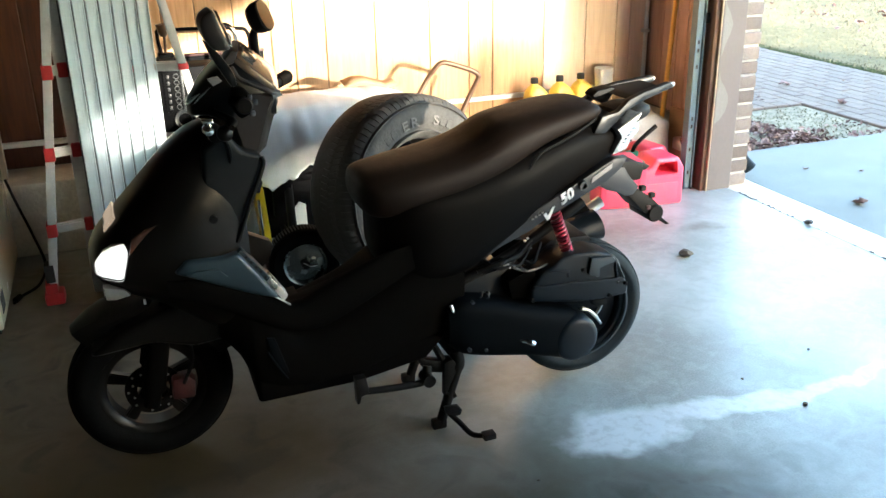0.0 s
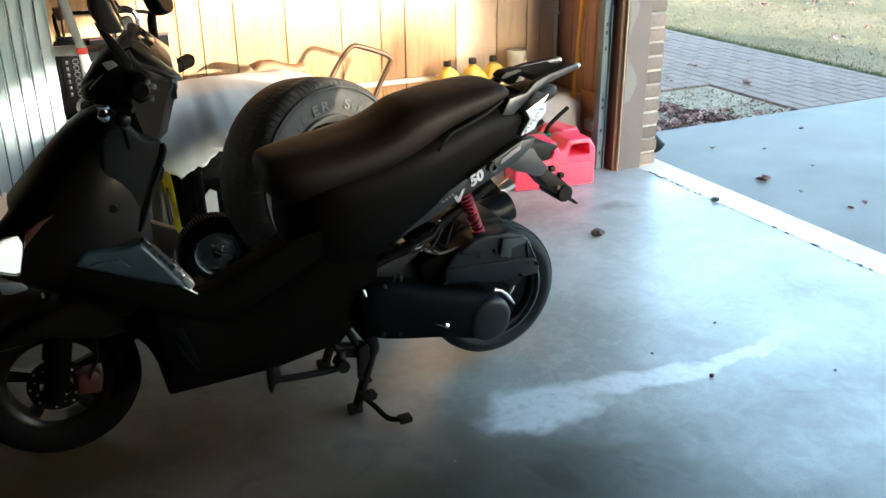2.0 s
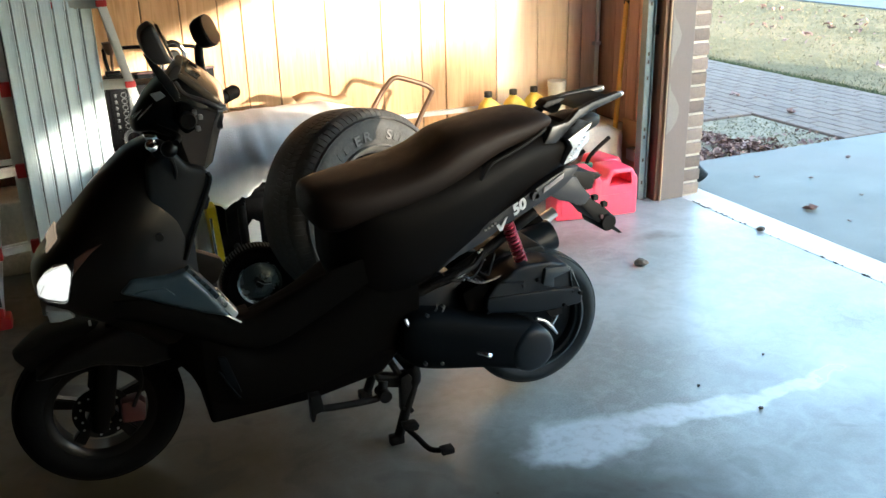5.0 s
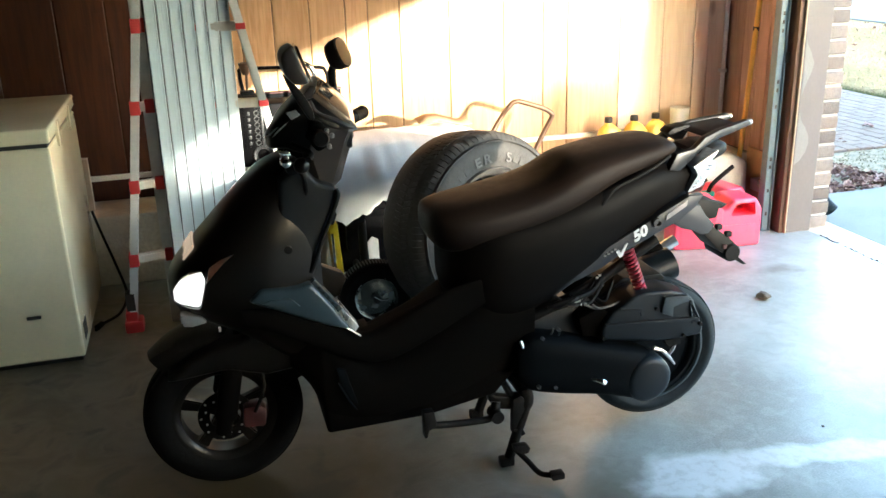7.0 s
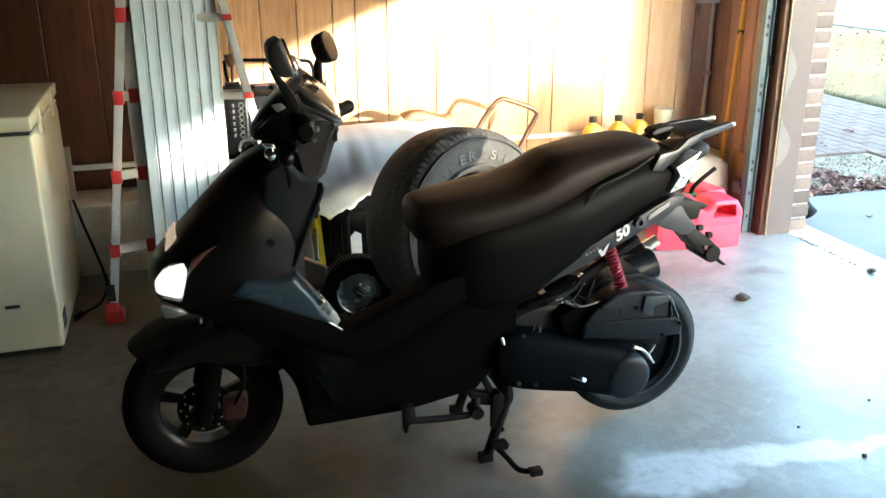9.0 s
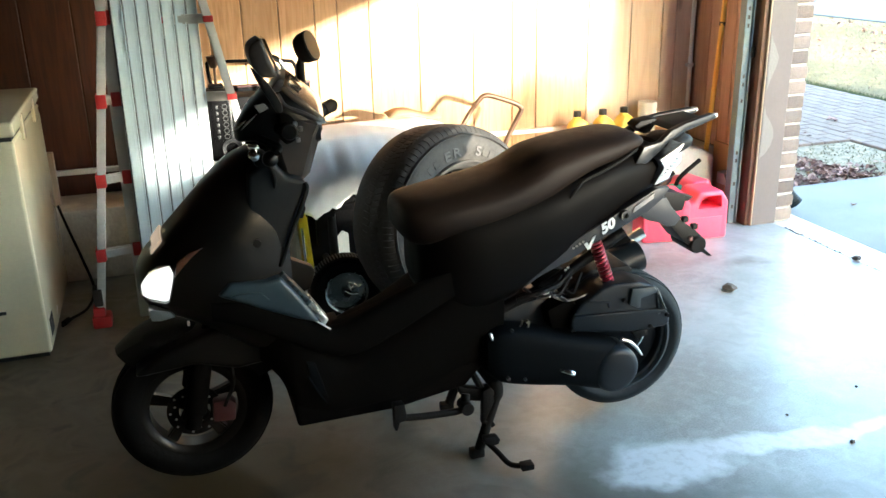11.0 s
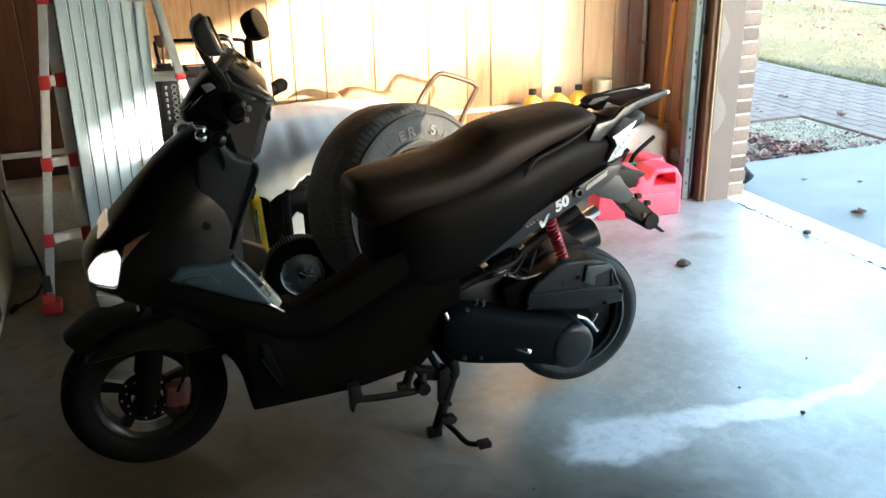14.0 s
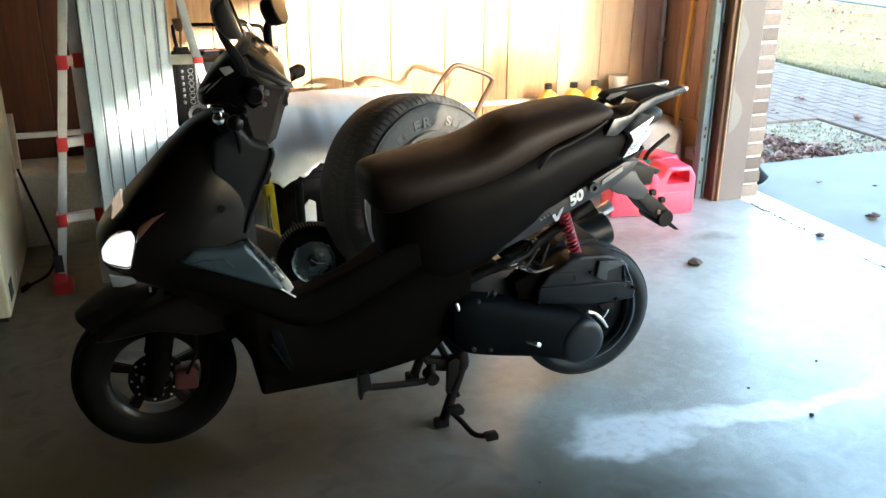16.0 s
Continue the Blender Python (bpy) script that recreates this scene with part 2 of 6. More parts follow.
def lawn_material():
    """Thin autumn turf: green and straw patches, bare flecks and a ragged nap."""
    m = bpy.data.materials.new("autumn_lawn")
    m.use_nodes = True
    n, l = m.node_tree.nodes, m.node_tree.links
    b = n["Principled BSDF"]
    tc = n.new("ShaderNodeTexCoord")
    col = None
    for scale, detail, lo, hi, amount, tone in ((0.45, 6, 0.40, 0.60, 0.95, (0.195, 0.156, 0.093)), (2.3, 8, 0.52, 0.72, 0.55, (0.118, 0.108, 0.056)),
                                                (7.0, 8, 0.54, 0.74, 0.55, (0.25, 0.19, 0.11)), (26.0, 6, 0.52, 0.74, 0.5, (0.085, 0.076, 0.036)), (60.0, 4, 0.55, 0.75, 0.5, (0.26, 0.225, 0.13))):
        k = n.new("ShaderNodeTexNoise")
        k.inputs["Scale"].default_value, k.inputs["Detail"].default_value = scale, detail
        k.inputs["Distortion"].default_value = 0.4
        l.new(tc.outputs["Object"], k.inputs["Vector"])
        r = n.new("ShaderNodeMapRange")
        r.inputs[1].default_value, r.inputs[2].default_value, r.inputs[4].default_value = lo, hi, amount
        l.new(k.outputs[0], r.inputs[0])
        mx = n.new("ShaderNodeMix")
        mx.data_type = "RGBA"
        l.new(r.outputs[0], mx.inputs["Factor"])
        if col is None:
            mx.inputs["A"].default_value = (0.120, 0.107, 0.060, 1)
        else:
            l.new(col, mx.inputs["A"])
        mx.inputs["B"].default_value = (*tone, 1)
        col = mx.outputs["Result"]
    l.new(col, b.inputs["Base Color"])
    b.inputs["Roughness"].default_value = 0.95
    b.inputs["Specular IOR Level"].default_value = 0.1
    bp = n.new("ShaderNodeBump")
    bp.inputs["Strength"].default_value, bp.inputs["Distance"].default_value = 0.9, 0.03
    l.new(k.outputs[0], bp.inputs["Height"])
    l.new(bp.outputs[0], b.inputs["Normal"])
    return m


M = {}
M["lawn"] = lawn_material()
M["leaf"] = piece_material("dry_leaf", ((0.060, 0.034, 0.032), (0.120, 0.074, 0.066), (0.20, 0.135, 0.125), (0.32, 0.235, 0.20)))
M["blade"] = piece_material("grass_blade", ((0.088, 0.082, 0.046), (0.105, 0.097, 0.058), (0.122, 0.110, 0.069), (0.145, 0.125, 0.082)))
M["edge_blade"] = piece_material("edge_grass_blade", ((0.032, 0.042, 0.018), (0.045, 0.060, 0.024), (0.062, 0.080, 0.034), (0.085, 0.094, 0.046)))
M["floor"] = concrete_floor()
M["drive"] = material("driveway_concrete", (0.140, 0.154, 0.145), 0.75, vary=0.3, scale=2.2, bump=0.25, grain=140, dirt=(0.13, 0.125, 0.12), dirt_amount=0.6)
M["apron"] = material("pale_apron_concrete", (0.62, 0.60, 0.55), 0.8, vary=0.15, scale=5, bump=0.2, grain=140, dirt=(0.45, 0.42, 0.36), dirt_amount=0.5)
M["curb"] = material("foundation_concrete", (0.60, 0.56, 0.47), 0.85, vary=0.25, scale=6, bump=0.4, grain=60, dirt=(0.36, 0.32, 0.25), dirt_amount=0.6)
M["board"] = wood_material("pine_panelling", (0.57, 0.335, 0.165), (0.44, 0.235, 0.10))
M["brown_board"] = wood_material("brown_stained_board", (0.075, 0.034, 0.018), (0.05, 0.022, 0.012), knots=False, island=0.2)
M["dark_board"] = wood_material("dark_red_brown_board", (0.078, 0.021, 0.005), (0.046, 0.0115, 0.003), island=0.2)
# same boards, lightened to stand in for light bounced in at the door
M["lit_board"] = wood_material("lit_peach_board", (0.82, 0.66, 0.53), (0.74, 0.57, 0.44), island=0.08)
M["corner_board"] = wood_material("brown_corner_board", (0.42, 0.26, 0.20), (0.33, 0.20, 0.145), knots=False, island=0.15)
M["pale_wood"] = wood_material("raw_wood_edge", (0.40, 0.31, 0.21), (0.30, 0.22, 0.14), knots=False)
M["trim"] = material("mauve_painted_trim", (0.112, 0.099, 0.098), 0.55, vary=0.08, scale=5, bump=0.08, grain=60)
M["peel"] = material("bare_primer_patch", (0.165, 0.158, 0.158), 0.7, vary=0.08, scale=10, bump=0.2)
M["brick"] = material("brown_brick", (0.165, 0.138, 0.124), 0.85, vary=0.3, scale=20, bump=0.5, grain=120, island=0.35)
M["mortar"] = material("pale_mortar", (0.46, 0.44, 0.41), 0.9, vary=0.15, scale=30, bump=0.5, grain=150)
M["paver"] = material("grey_paver", (0.112, 0.088, 0.074), 0.85, vary=0.25, scale=12, bump=0.4, grain=120, island=0.10)
M["soil"] = material("dark_soil", (0.095, 0.082, 0.066), 0.95, vary=0.5, scale=14, bump=0.8, grain=60)
M["bed"] = material("pale_dry_soil", (0.165, 0.150, 0.105), 0.95, vary=0.5, scale=14, bump=0.8, grain=60)
M["road"] = material("street_asphalt", (0.066, 0.080, 0.090), 0.85, vary=0.2, scale=2, bump=0.3)
M["plaster"] = material("painted_board", (0.30, 0.27, 0.20), 0.8, vary=0.1, scale=3, bump=0.1)
M["steel"] = material("galvanised_track", (0.125, 0.185, 0.23), 0.5, 0.3, vary=0.12, scale=20, bump=0.05)
M["alu"] = material("mill_aluminium", (0.62, 0.71, 0.755), 0.42, 0.15, vary=0.08, scale=18, bump=0.08, grain=200, stretch=(1, 1, 0.05))
M["ladder_alu"] = material("dull_ladder_aluminium", (0.64, 0.64, 0.62), 0.45, 0.3, vary=0.12, scale=12, bump=0.06)
# dark copy of the aluminium, shade of the plank's grooves put into colour
M["alu_dark"] = material("shadow_groove_aluminium", (0.05, 0.055, 0.06), 0.6, 0.2, vary=0.15)
M["red_plastic"] = material("red_ladder_plastic", (0.50, 0.03, 0.03), 0.45, vary=0.15)
M["can_red"] = material("red_fuel_plastic", (0.84, 0.070, 0.14), 0.38, vary=0.1, scale=10, bump=0.06, dirt=(0.6, 0.07, 0.09), dirt_amount=0.4)
M["can_green"] = material("green_spout_plastic", (0.03, 0.33, 0.20), 0.4)
M["yellow"] = material("yellow_plastic", (0.86, 0.62, 0.10), 0.42, vary=0.1)
M["yellow_paint"] = material("yellow_enamel", (0.82, 0.56, 0.01), 0.4, vary=0.1)
M["pole"] = material("yellow_varnished_pole", (0.72, 0.42, 0.07), 0.4, vary=0.15, stretch=(1, 1, 0.1))
M["white_plastic"] = material("white_plastic", (0.72, 0.72, 0.69), 0.45, vary=0.06)
M["sack"] = material("grey_white_sack", (0.34, 0.345, 0.35), 0.6, vary=0.15, scale=14, bump=0.3)
M["freezer"] = material("cream_enamel", (0.84, 0.73, 0.50), 0.22, vary=0.06, scale=3, bump=0.02, dirt=(0.48, 0.42, 0.30), dirt_amount=0.35, coat=0.45)
M["gasket"] = material("dark_gasket", (0.02, 0.018, 0.016), 0.7)
M["cloth"] = material("dusty_white_cloth", (0.90, 0.90, 0.90), 0.95, vary=0.06, scale=5, bump=0.3, grain=220, dirt=(0.42, 0.42, 0.42), dirt_amount=0.15)
M["card"] = material("brown_cardboard", (0.42, 0.28, 0.16), 0.9, vary=0.12)
M["rubber"] = material("tyre_rubber", (0.0026, 0.0025, 0.0024), 0.7, spec=0.04, vary=0.25, scale=12, bump=0.15, dirt=(0.0055, 0.005, 0.0045), dirt_amount=0.5)
# rear copy of the tyre rubber, lightened and blued for light from the door
M["rubber_doorlit"] = material("doorlit_rear_rubber", (0.0085, 0.0125, 0.0155), 0.6, spec=0.12, vary=0.25, scale=12, bump=0.12, dirt=(0.013, 0.016, 0.018), dirt_amount=0.5)
M["rubber_worn"] = material("dusty_truck_tyre", (0.062, 0.057, 0.052), 0.7, spec=0.25, vary=0.3, scale=9, bump=0.2, dirt=(0.062, 0.054, 0.047), dirt_amount=0.6)
M["letter"] = material("raised_sidewall_letter", (0.105, 0.098, 0.090), 0.7, vary=0.15)
M["black_gloss"] = material("black_gloss_panel", (0.0042, 0.0037, 0.0032), 0.32, vary=0.2, scale=10, bump=0.015, coat=0.03, spec=0.14)
M["black_plastic"] = material("black_textured_plastic", (0.0055, 0.0050, 0.0045), 0.55, vary=0.2, scale=14, bump=0.08, grain=300, spec=0.12)
M["cowl_brown"] = material("satin_black_brown_cowl", (0.030, 0.024, 0.021), 0.42, vary=0.15, scale=12, bump=0.05, grain=300, spec=0.25)
M["shield_grey"] = material("dark_grey_shield", (0.0075, 0.0088, 0.0098), 0.42, vary=0.15, scale=12, bump=0.03, spec=0.2)
M["body_black"] = material("satin_black_body", (0.0024, 0.0020, 0.0018), 0.5, vary=0.2, scale=12, bump=0.02, spec=0.045)
M["matt_black"] = material("matt_black_moulding", (0.0016, 0.0013, 0.0010), 0.85, vary=0.2, scale=14, bump=0.05, grain=300, spec=0.03)
M["blue_plastic"] = material("slate_grey_plastic", (0.018, 0.030, 0.038), 0.34, vary=0.15, scale=10, bump=0.03, spec=0.28)
M["seat"] = material("brown_black_vinyl", (0.0066, 0.0040, 0.0027), 0.6, spec=0.11, vary=0.2, scale=30, bump=0.12, grain=350)
M["engine"] = material("black_cast_engine", (0.0038, 0.0068, 0.0100), 0.42, 0.0, spec=0.2, vary=0.25, scale=18, bump=0.04, grain=200)
M["cover_black"] = material("black_cast_cover", (0.0009, 0.0016, 0.0024), 0.7, spec=0.05, vary=0.25, scale=18, bump=0.06, grain=160)
M["chrome"] = material("chrome", (0.80, 0.80, 0.80), 0.10, 1.0, vary=0.05, bump=0)
M["silver"] = material("brushed_silver_trim", (0.62, 0.60, 0.57), 0.30, 0.9, vary=0.1)
M["dark_steel"] = material("black_painted_steel", (0.0028, 0.0024, 0.002), 0.6, 0.0, spec=0.12, vary=0.3, scale=30, bump=0.15)
M["handle_metal"] = material("bronze_painted_tube", (0.12, 0.068, 0.04), 0.4, 0.4, vary=0.2)
M["spring"] = material("red_spring_enamel", (0.25, 0.008, 0.026), 0.35, vary=0.1)
M["caliper"] = material("red_brake_enamel", (0.034, 0.004, 0.004), 0.5)
M["dash"] = material("bronze_tinted_dash", (0.085, 0.062, 0.046), 0.22, vary=0.1, bump=0, coat=0.4)
M["tail_slate"] = material("slate_tail_plastic", (0.016, 0.018, 0.0215), 0.45, vary=0.12, scale=12, bump=0.05, grain=300, spec=0.3)
M["rail_black"] = material("satin_black_rail", (0.0065, 0.0074, 0.0088), 0.40, vary=0.12, scale=12, bump=0.03, spec=0.3)
M["rim_slate"] = material("dark_slate_rim", (0.020, 0.029, 0.035), 0.38, 0.2, vary=0.15, scale=20, bump=0.03)
M["amber_dark"] = material("brown_amber_lens", (0.055, 0.021, 0.012), 0.2, vary=0.15, bump=0, coat=0.4)
M["decal"] = material("white_decal", (0.55, 0.56, 0.58), 0.4, vary=0.05)
M["decal_grey"] = material("grey_decal", (0.16, 0.15, 0.15), 0.4, vary=0.1)
M["dial"] = material("dull_dial_ring", (0.016, 0.018, 0.020), 0.4, vary=0.1)
M["amber"] = material("amber_lens", (0.70, 0.52, 0.40), 0.12, 0.5, vary=0.1, bump=0)
M["clear"] = glass_material("clear_lens", (0.95, 0.97, 1.0), 0.06)
M["lamp_shell"] = material("milky_clear_plastic", (0.22, 0.25, 0.28), 0.15, vary=0.3, scale=40, bump=0.1, coat=0.5)
M["smoke"] = glass_material("smoked_lens", (0.35, 0.40, 0.42), 0.08)
M["mirror"] = material("mirror_glass", (0.50, 0.46, 0.40), 0.06, 1.0, vary=0.02, bump=0)
M["black_metal"] = material("black_equipment_case", (0.0025, 0.0025, 0.003), 0.55, spec=0.05, vary=0.2)
M["pressed_rim"] = material("dull_pressed_rim", (0.11, 0.125, 0.12), 0.25, 0.85, vary=0.25, scale=25)
M["cable"] = material("black_cable", (0.004, 0.0038, 0.0036), 0.6, spec=0.1)
M["drain"] = material("dark_drain_hose", (0.008, 0.014, 0.018), 0.6, spec=0.2, vary=0.2)
M["leaf_green"] = material("hedge_leaf", (0.07, 0.10, 0.03), 0.7, vary=0.4, scale=2)
M["bark"] = material("tree_bark", (0.14, 0.105, 0.08), 0.9, vary=0.4, scale=8, bump=0.8, grain=30)
# emission stands in for sunlight caught by the headlamp reflector
lamp = bpy.data.materials.new("sun_glow_headlamp")
lamp.use_nodes = True
lamp.node_tree.nodes["Principled BSDF"].inputs["Base Color"].default_value = (0.9, 0.88, 0.8, 1)
lamp.node_tree.nodes["Principled BSDF"].inputs["Emission Color"].default_value = (1.0, 0.93, 0.80, 1)
lamp.node_tree.nodes["Principled BSDF"].inputs["Emission Strength"].default_value = 0.06
M["lamp"] = lamp
# emission that imitates a warm highlight along the nose edge
nose_glint = lamp.copy()
nose_glint.name = "warm_position_lamp"
nose_glint.node_tree.nodes["Principled BSDF"].inputs["Base Color"].default_value = (0.10, 0.05, 0.024, 1)
nose_glint.node_tree.nodes["Principled BSDF"].inputs["Emission Color"].default_value = (1.0, 0.72, 0.48, 1)
nose_glint.node_tree.nodes["Principled BSDF"].inputs["Emission Strength"].default_value = 0.018
M["nose_glint"] = nose_glint


# ---------------------------------------------------------------- mesh helpers
def mesh_object(name, bm, mat, smooth=True, recalc=True):
    if recalc:
        bmesh.ops.recalc_face_normals(bm, faces=bm.faces[:])
    me = bpy.data.meshes.new(name)
    bm.to_mesh(me)
    bm.free()
    if mat:
        me.materials.append(mat)
    if smooth:
        me.shade_smooth()
        me.set_sharp_from_angle(angle=radians(38))
    return new(name, me)


def part(name, bm, mat, parent, label="", smooth=True):
    ob = mesh_object(name, bm, mat, smooth)
    ob.parent = parent
    if label:
        ob["label"] = label
    return ob


def thing(name, at, label, category, group="", kind=""):
    ob = new(name)
    ob.location = at
    ob.empty_display_size = 0.1
    return tagged(ob, label, category, group, kind)


def box(bm, lo, hi, bevel=0.0, seg=2):
    c = [(a + b) / 2 for a, b in zip(lo, hi)]
    s = [abs(b - a) for a, b in zip(lo, hi)]
    r = bmesh.ops.create_cube(bm, size=1, matrix=Matrix.Translation(c) @ Matrix.Diagonal((*s, 1)))
    if bevel:
        es = list({e for v in r["verts"] for e in v.link_edges})
        bmesh.ops.bevel(bm, geom=es, offset=bevel, segments=seg, profile=0.6, affect="EDGES")
    return bm


def obox(lo, hi, bevel=0.0, seg=2):
    return box(bmesh.new(), lo, hi, bevel, seg)


def cyl(bm, p0, p1, r0, r1=None, n=16):
    p0, p1 = Vector(p0), Vector(p1)
    d = p1 - p0
    m = Matrix.Translation((p0 + p1) / 2) @ d.to_track_quat("Z", "Y").to_matrix().to_4x4()
    bmesh.ops.create_cone(bm, cap_ends=True, segments=n, radius1=r0, radius2=r0 if r1 is None else r1, depth=d.length, matrix=m)
    return bm


def smooth_path(pts, steps=6):
    """Catmull-Rom points through pts."""
    p = [Vector(q) for q in pts]
    p = [2 * p[0] - p[1]] + p + [2 * p[-1] - p[-2]]
    out = []
    for i in range(1, len(p) - 2):
        for k in range(steps):
            t = k / steps
            a, b, c, d = p[i - 1], p[i], p[i + 1], p[i + 2]
            out.append(0.5 * ((2 * b) + (c - a) * t + (2 * a - 5 * b + 4 * c - d) * t * t + (3 * b - a - 3 * c + d) * t ** 3))
    return out + [p[-2]]


def tube(bm, pts, r, n=10, closed=False):
    """A round bar along pts; r is one radius or one for each point."""
    pts = [Vector(p) for p in pts]
    rs = r if isinstance(r, (list, tuple)) else [r] * len(pts)
    rings, up = [], None
    for i, p in enumerate(pts):
        a = pts[i - 1] if i or closed else p
        b = pts[(i + 1) % len(pts)] if i + 1 < len(pts) or closed else p
        t = (b - a).normalized()
        if up is None:
            up = t.orthogonal().normalized()
        up = (up - t * up.dot(t)).normalized()
        side = t.cross(up)
        rings.append([bm.verts.new(p + rs[i] * (math.cos(2 * math.pi * k / n) * up + math.sin(2 * math.pi * k / n) * side)) for k in range(n)])
    for i in range(len(rings) - (0 if closed else 1)):
        a, b = rings[i], rings[(i + 1) % len(rings)]
        for k in range(n):
            bm.faces.new((a[k], a[(k + 1) % n], b[(k + 1) % n], b[k]))
    if not closed:
        bm.faces.new(rings[0][::-1])
        bm.faces.new(rings[-1])
    return bm


def otube(pts, r, n=10, closed=False):
    return tube(bmesh.new(), pts, r, n, closed)


def rings_skin(bm, rings, caps=True):
    vr = [[bm.verts.new(p) for p in ring] for ring in rings]
    n = len(vr[0])
    for a, b in zip(vr, vr[1:]):
        for k in range(n):
            bm.faces.new((a[k], a[(k + 1) % n], b[(k + 1) % n], b[k]))
    if caps:
        bm.faces.new(vr[0][::-1])
        bm.faces.new(vr[-1])
    return bm


def loft(stations, n=20, power=2.6, y=0.0, fine=3):
    """A body along x. Stations: x, top, bottom, half width (and an own y). Sections are rounded boxes."""
    st = [s if len(s) > 4 else (*s, y) for s in stations]
    pts = np.array(st, float)
    xs = np.linspace(0, len(st) - 1, (len(st) - 1) * fine + 1)
    dense = []
    for q in xs:
        i = min(int(q), len(st) - 2)
        t = q - i
        p0, p1, p2, p3 = pts[max(i - 1, 0)], pts[i], pts[i + 1], pts[min(i + 2, len(st) - 1)]
        dense.append(0.5 * (2 * p1 + (p2 - p0) * t + (2 * p0 - 5 * p1 + 4 * p2 - p3) * t * t + (3 * p1 - p0 - 3 * p2 + p3) * t ** 3))
    rings = []
    for x, top, bot, hw, yy in dense:
        ring = []
        for k in range(n):
            a = 2 * math.pi * (k + 0.5) / n
            c, s = math.cos(a), math.sin(a)
            ring.append((x, yy + hw * math.copysign(abs(c) ** (2 / power), c), (top + bot) / 2 + (top - bot) / 2 * math.copysign(abs(s) ** (2 / power), s)))
        rings.append(ring)
    return rings_skin(bmesh.new(), rings)


def slab(outline, y0, y1, bevel=0.008, seg=2):
    """An outline in x and z, drawn out from y0 to y1 with softened edges."""
    bm = bmesh.new()
    f = bm.faces.new([bm.verts.new((x, y0, z)) for x, z in outline])
    r = bmesh.ops.extrude_face_region(bm, geom=[f])
    bmesh.ops.translate(bm, verts=[v for v in r["geom"] if isinstance(v, bmesh.types.BMVert)], vec=(0, y1 - y0, 0))
    bmesh.ops.recalc_face_normals(bm, faces=bm.faces[:])
    if bevel:
        bmesh.ops.bevel(bm, geom=bm.edges[:], offset=bevel, segments=seg, profile=0.6, affect="EDGES")
    return bm


def lathe(profile, n=48, axis="y", at=(0, 0, 0), closed=True):
    """Turns a profile of (radius, along) about an axis."""
    bm = bmesh.new()
    rings = []
    for k in range(n):
        a = 2 * math.pi * k / n
        ring = []
        for r, h in profile:
            c, s = r * math.cos(a), r * math.sin(a)
            p = {"y": (c, h, s), "z": (c, s, h), "x": (h, c, s)}[axis]
            ring.append(bm.verts.new(Vector(p) + Vector(at)))
        rings.append(ring)
    m = len(profile)
    for k in range(n):
        a, b = rings[k], rings[(k + 1) % n]
        for i in range(m if closed else m - 1):
            j = (i + 1) % m
            bm.faces.new((a[i], b[i], b[j], a[j]))
    return bm


def text_mesh(body, size, depth, bold=0.0):
    """Letters of the built-in font as a bmesh, in the x-z plane facing -y, from the origin."""
    cu = bpy.data.curves.new("letters", "FONT")
    cu.body, cu.size, cu.extrude, cu.offset = body, size, depth, bold
    ob = bpy.data.objects.new("letters", cu)
    scene.collection.objects.link(ob)
    dg = bpy.context.evaluated_depsgraph_get()
    me = bpy.data.meshes.new_from_object(ob.evaluated_get(dg))
    bm = bmesh.new()
    bm.from_mesh(me)
    bpy.data.objects.remove(ob)
    bpy.data.meshes.remove(me)
    bmesh.ops.rotate(bm, verts=bm.verts[:], cent=(0, 0, 0), matrix=Matrix.Rotation(radians(90), 3, "X"))
    return bm

# ---------------------------------------------------------------- the garage
W = 4.48          # panelled wall
XI = 2.838        # inner face of the door wall
YO = 3.79         # side of the door opening
LEFT, BACK, TOP = -5.2, -6.0, 2.5
NEAR = -3.40      # other side of the door opening
HEAD = 1.845      # underside of the door's header


def setting(name, bm, mat, label, smooth=False):
    return tagged(mesh_object(name, bm, mat, smooth), label, name.split("_")[0], kind="structure")


floor = setting("floor", obox((LEFT, BACK, -0.2), (2.93, W + 0.1, 0)), M["floor"], "mottled grey concrete garage slab with oil stains and painted-in shade")
apron = setting("pavement_apron", obox((2.942, -3.0, -0.2), (3.125, 3.95, -0.004), 0.004), M["apron"], "pale concrete apron strip along the garage threshold")
driveway = setting("road_driveway", obox((3.129, -3.4, -0.2), (9.0, 4.335, -0.006), 0.004), M["drive"], "grey weathered concrete driveway slab")
joint = setting("trim_joint", obox((2.929, BACK, -0.06), (2.943, 3.80, -0.012)), M["soil"], "dark dirt-filled joint along the threshold")
bm = bmesh.new()
rnd = random.Random(4)
for k in range(60):
    y = rnd.uniform(1.0, 3.78)
    r = rnd.uniform(0.002, 0.006)
    bmesh.ops.create_icosphere(bm, subdivisions=1, radius=r, matrix=Matrix.Translation((2.936 + rnd.gauss(0, 0.006), y, r * 0.5)) @ Matrix.Diagonal((1, rnd.uniform(1, 4), 0.7, 1)))
tagged(mesh_object("threshold_debris", bm, M["soil"]), "dark grit and leaf crumbs along the threshold joint", "debris", kind="stuff")

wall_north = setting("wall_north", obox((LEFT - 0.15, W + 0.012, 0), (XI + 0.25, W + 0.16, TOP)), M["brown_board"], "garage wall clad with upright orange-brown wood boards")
# unseen side wall, rear wall and ceiling, coloured dark to hold down bounce
wall_west = setting("wall_west", obox((LEFT - 0.15, BACK, 0), (LEFT, W + 0.01, TOP)), M["brown_board"], "unseen dark brown boarded garage wall, kept dark to cut bounced light")
